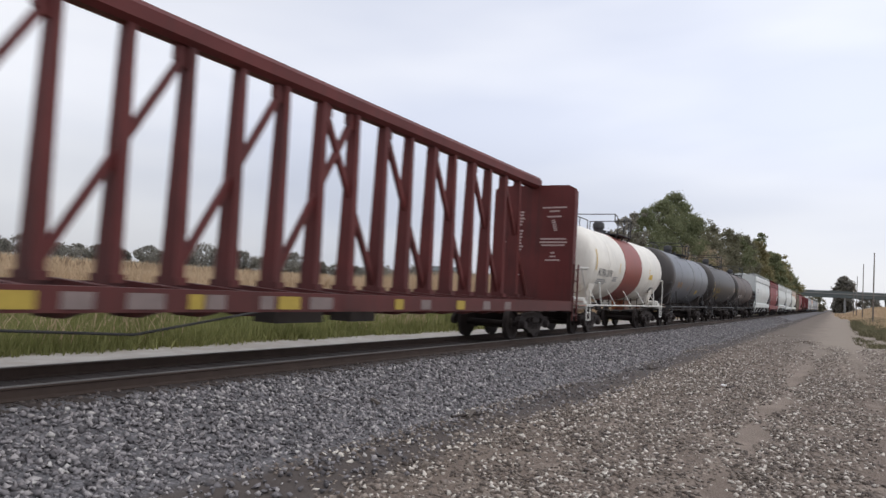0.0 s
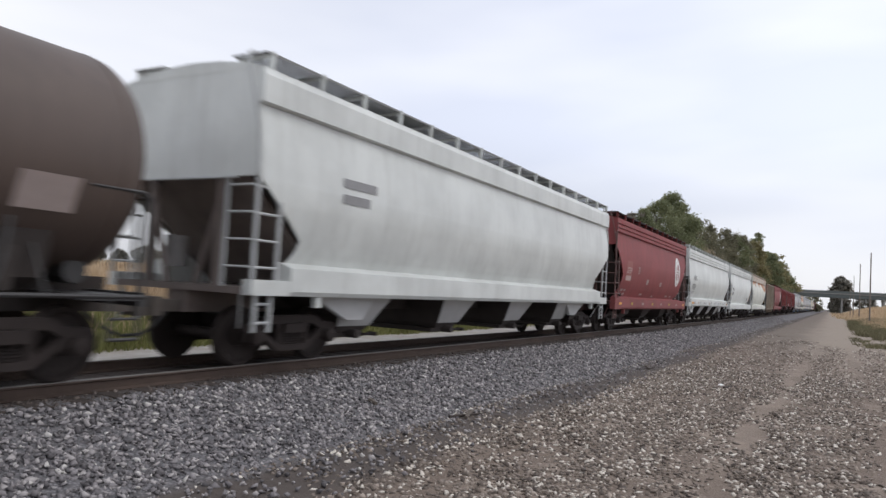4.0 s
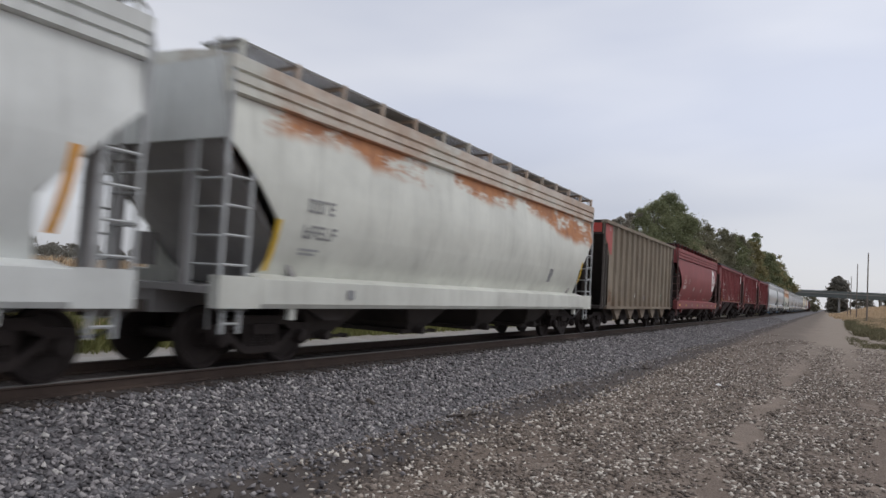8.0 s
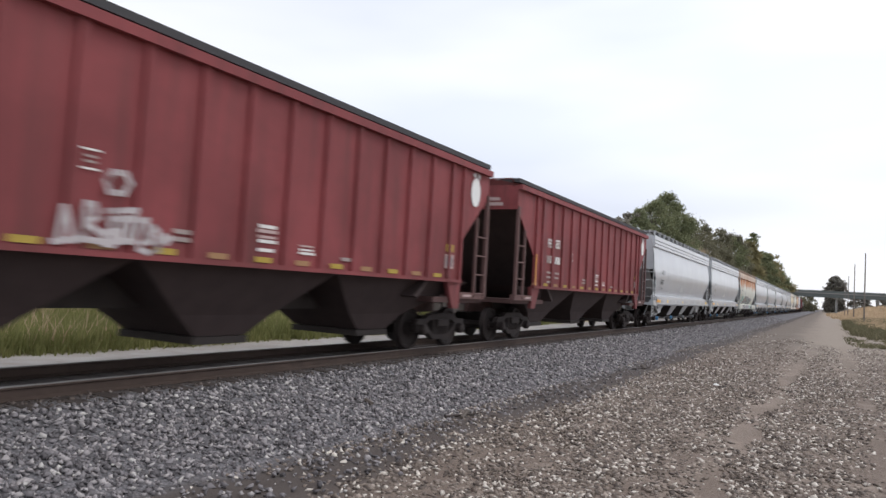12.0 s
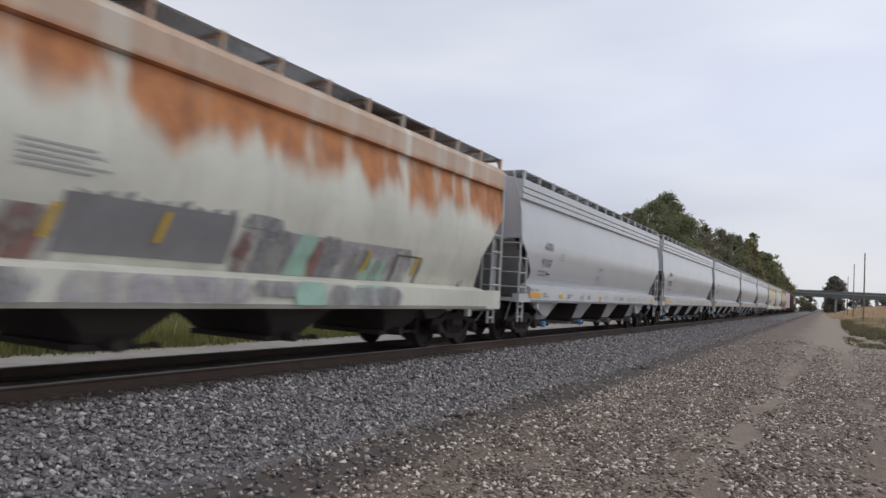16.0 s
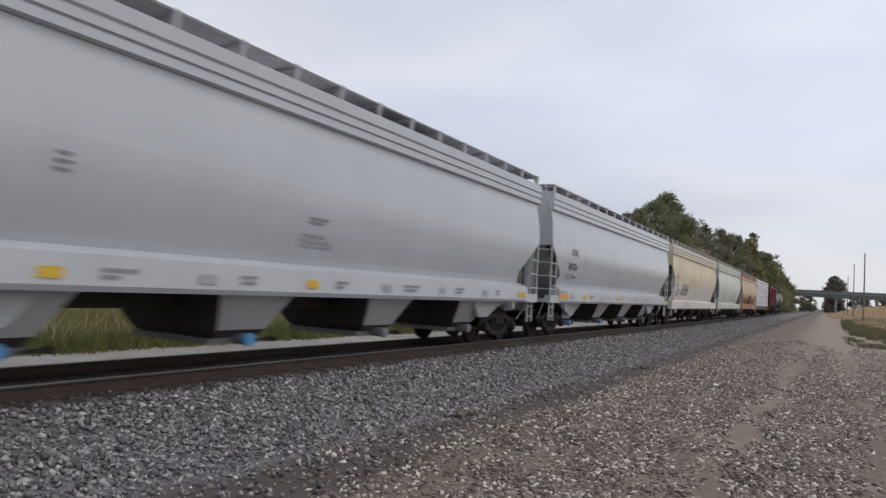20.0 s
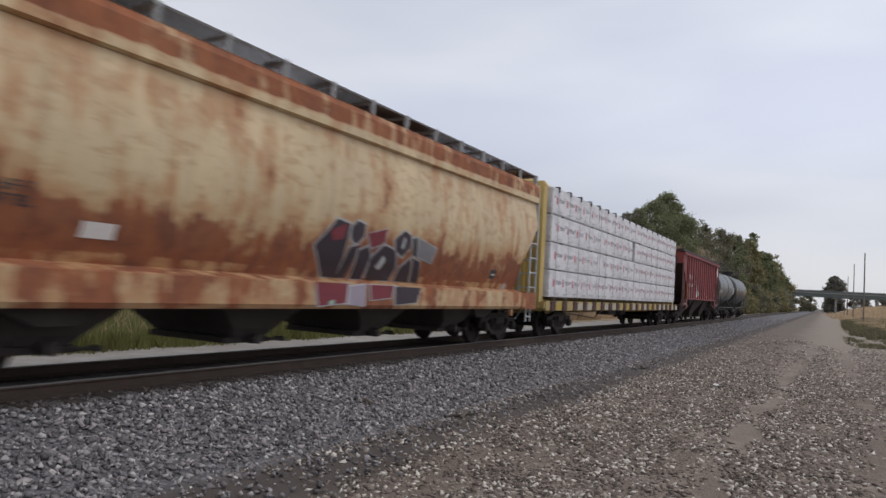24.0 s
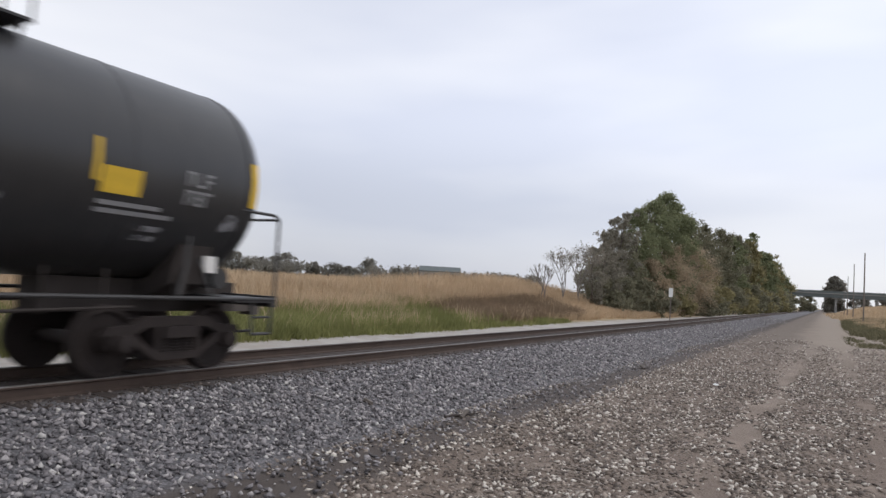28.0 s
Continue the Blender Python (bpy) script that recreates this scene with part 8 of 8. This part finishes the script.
    for a, e, z in ((532.5, 532.95, 2.2), (532.45, 533.0, 2.08), (532.5, 532.9, 1.96), (534.8, 535.15, 1.9), (534.75, 535.1, 1.78)):
        decal("chalk_smudge", [(at(29, a), at(29, e), z, z + 0.07)], M["slatepale"], c, ty, "grey chalk smudge")
    blob("placard", [(tl - 1.42, 2.0), (tl - 1.06, 2.02), (tl - 1.14, 2.26), (tl - 1.3, 2.26)], M["slatepale"], c, ty, "grey-white stencilled placard")
    bm = B()
    box(bm, tl - 1.42, tl - 1.2, -1.12, -1.085, 1.42, 1.66)
    part("placard_holder", bm, M["chalk"], c, "small white metal placard")
    CARS.append(c)


build_train()

# ---- lumber packages on the loaded car, each a thing of its own ----
LOAD = []


def build_lumber():
    L = span(26)
    hl = L / 2 - 0.55
    x0, x1 = -hl + 0.35, hl - 0.3
    r = random.Random(3)
    tiers = 4
    for s in (-1, 1):
        for k in range(tiers):
            g = along(485.35) - (ENDS[26] + ENDS[27]) / 2
            cuts = [(x0, (x0 + g) / 2), ((x0 + g) / 2, g - (0.42 if k == 2 else 0)), (g, (g + x1) / 2), ((g + x1) / 2, x1)]
            for a, b in cuts:
                zz = 1.30 + k * 0.865
                w, h = 1.18, 0.838
                t = thing("lumber_package", "white plastic-wrapped lumber package stacked on the flat car", "lumber", "lumber packages on the flat car")
                bm = bundle(b - a - 0.012, w, h)
                part("wrapping", bm, M["wrap"], t, smooth=50)
                if s < 0:
                    x = -(b - a) / 2 + 0.3 + r.uniform(0, 0.25)
                    while x < (b - a) / 2 - 0.3:
                        face = lambda u, v: -w / 2
                        ring("printed_mark", x + 0.07, 0.45, 0.085, 0.14, 0.62, M["wrapred"], t, lambda u, v: -w / 2 + 0.010, "faded red printed mark")
                        decal("printed_mark", [(x + 0.035, x + 0.105, 0.39, 0.50)], M["wrapred"], t, face, lift=0.006)
                        u = x + 0.2 + r.uniform(0, 0.06)
                        decal("printed_line", [(u, u + 0.2, 0.45, 0.55), (u + 0.17, u + 0.55 + r.uniform(0, 0.1), 0.43, 0.52), (u + 0.02, u + 0.5, 0.40, 0.43)], M["wraplight"], t, face, lift=0.006)
                        decal("printed_line", [(x + 0.1, x + 0.62, 0.10, 0.125), (x + 0.12, x + 0.5, 0.06, 0.08)], M["wraplight"], t, face, lift=0.006)
                        if r.random() < 0.4:
                            decal("printed_line", [(x - 0.2, x - 0.1, 0.5, 0.6)], M["wraplilac"], t, face, lift=0.007)
                        x += r.choice((0.9, 0.96, 0.98, 1.02))
                for x in (-(b - a) * 0.3, (b - a) * 0.3):
                    bm = B()
                    box(bm, x - 0.05, x + 0.05, -w / 2, w / 2, -0.026, -0.002)
                    part("dunnage", bm, M["tie"], t)
                LOAD.append((t, ((a + b) / 2, s * 0.80, zz)))
    for i in range(18):
        x = x0 + 0.55 + i * (x1 - x0 - 1.1) / 17
        t = thing("tie_down_strap", "grey tie-down strap with a dark corner guard over the lumber", "strap", "tie-down straps")
        bm = B()
        box(bm, -0.012, 0.012, -1.403, -1.396, 1.2, 4.72)
        part("webbing", bm, M["wrapgrey"], t)
        bm = B()
        prism(bm, [(-1.42, 4.62), (-1.42, 4.79), (-1.2, 4.79), (-1.2, 4.76), (-1.39, 4.76), (-1.39, 4.62)], "yz", -0.05, 0.05)
        part("corner_guard", bm, M["dark"], t)
        LOAD.append((t, (x, 0, 0)))


build_lumber()
build_track()


def motions():
    times = list(range(0, 29, 4))
    for i, car in enumerate(CARS):
        mid = (ENDS[i] + ENDS[i + 1]) / 2
        walk(car, [(t, pose(mid - V * t, DC, 0)) for t in times])
    mid = (ENDS[26] + ENDS[27]) / 2
    for t_, (x, y, z) in LOAD:
        walk(t_, [(t, pose(mid + x - V * t, DC + y, z)) for t in times])
    # wheels roll: one turn every 2.87 m
    turn = [(f / 30, -math.degrees(V * f / 30 / 0.457)) for f in range(0, 841)]
    kept = {}
    for car in CARS:
        for tr in car.children:
            for w in tr.children:
                if not w.name.startswith("wheelset"):
                    continue
                x = round(w.location.x, 2)
                if x not in kept:
                    walk(w, [(t, pose(x, 0, 0.457, 0, a, 0)) for t, a in turn])
                    kept[x] = (w.animation_data.action, w.animation_data.action_slot)
                else:
                    w.rotation_mode = "QUATERNION"
                    w.animation_data_create()
                    w.animation_data.action, w.animation_data.action_slot = kept[x]


motions()
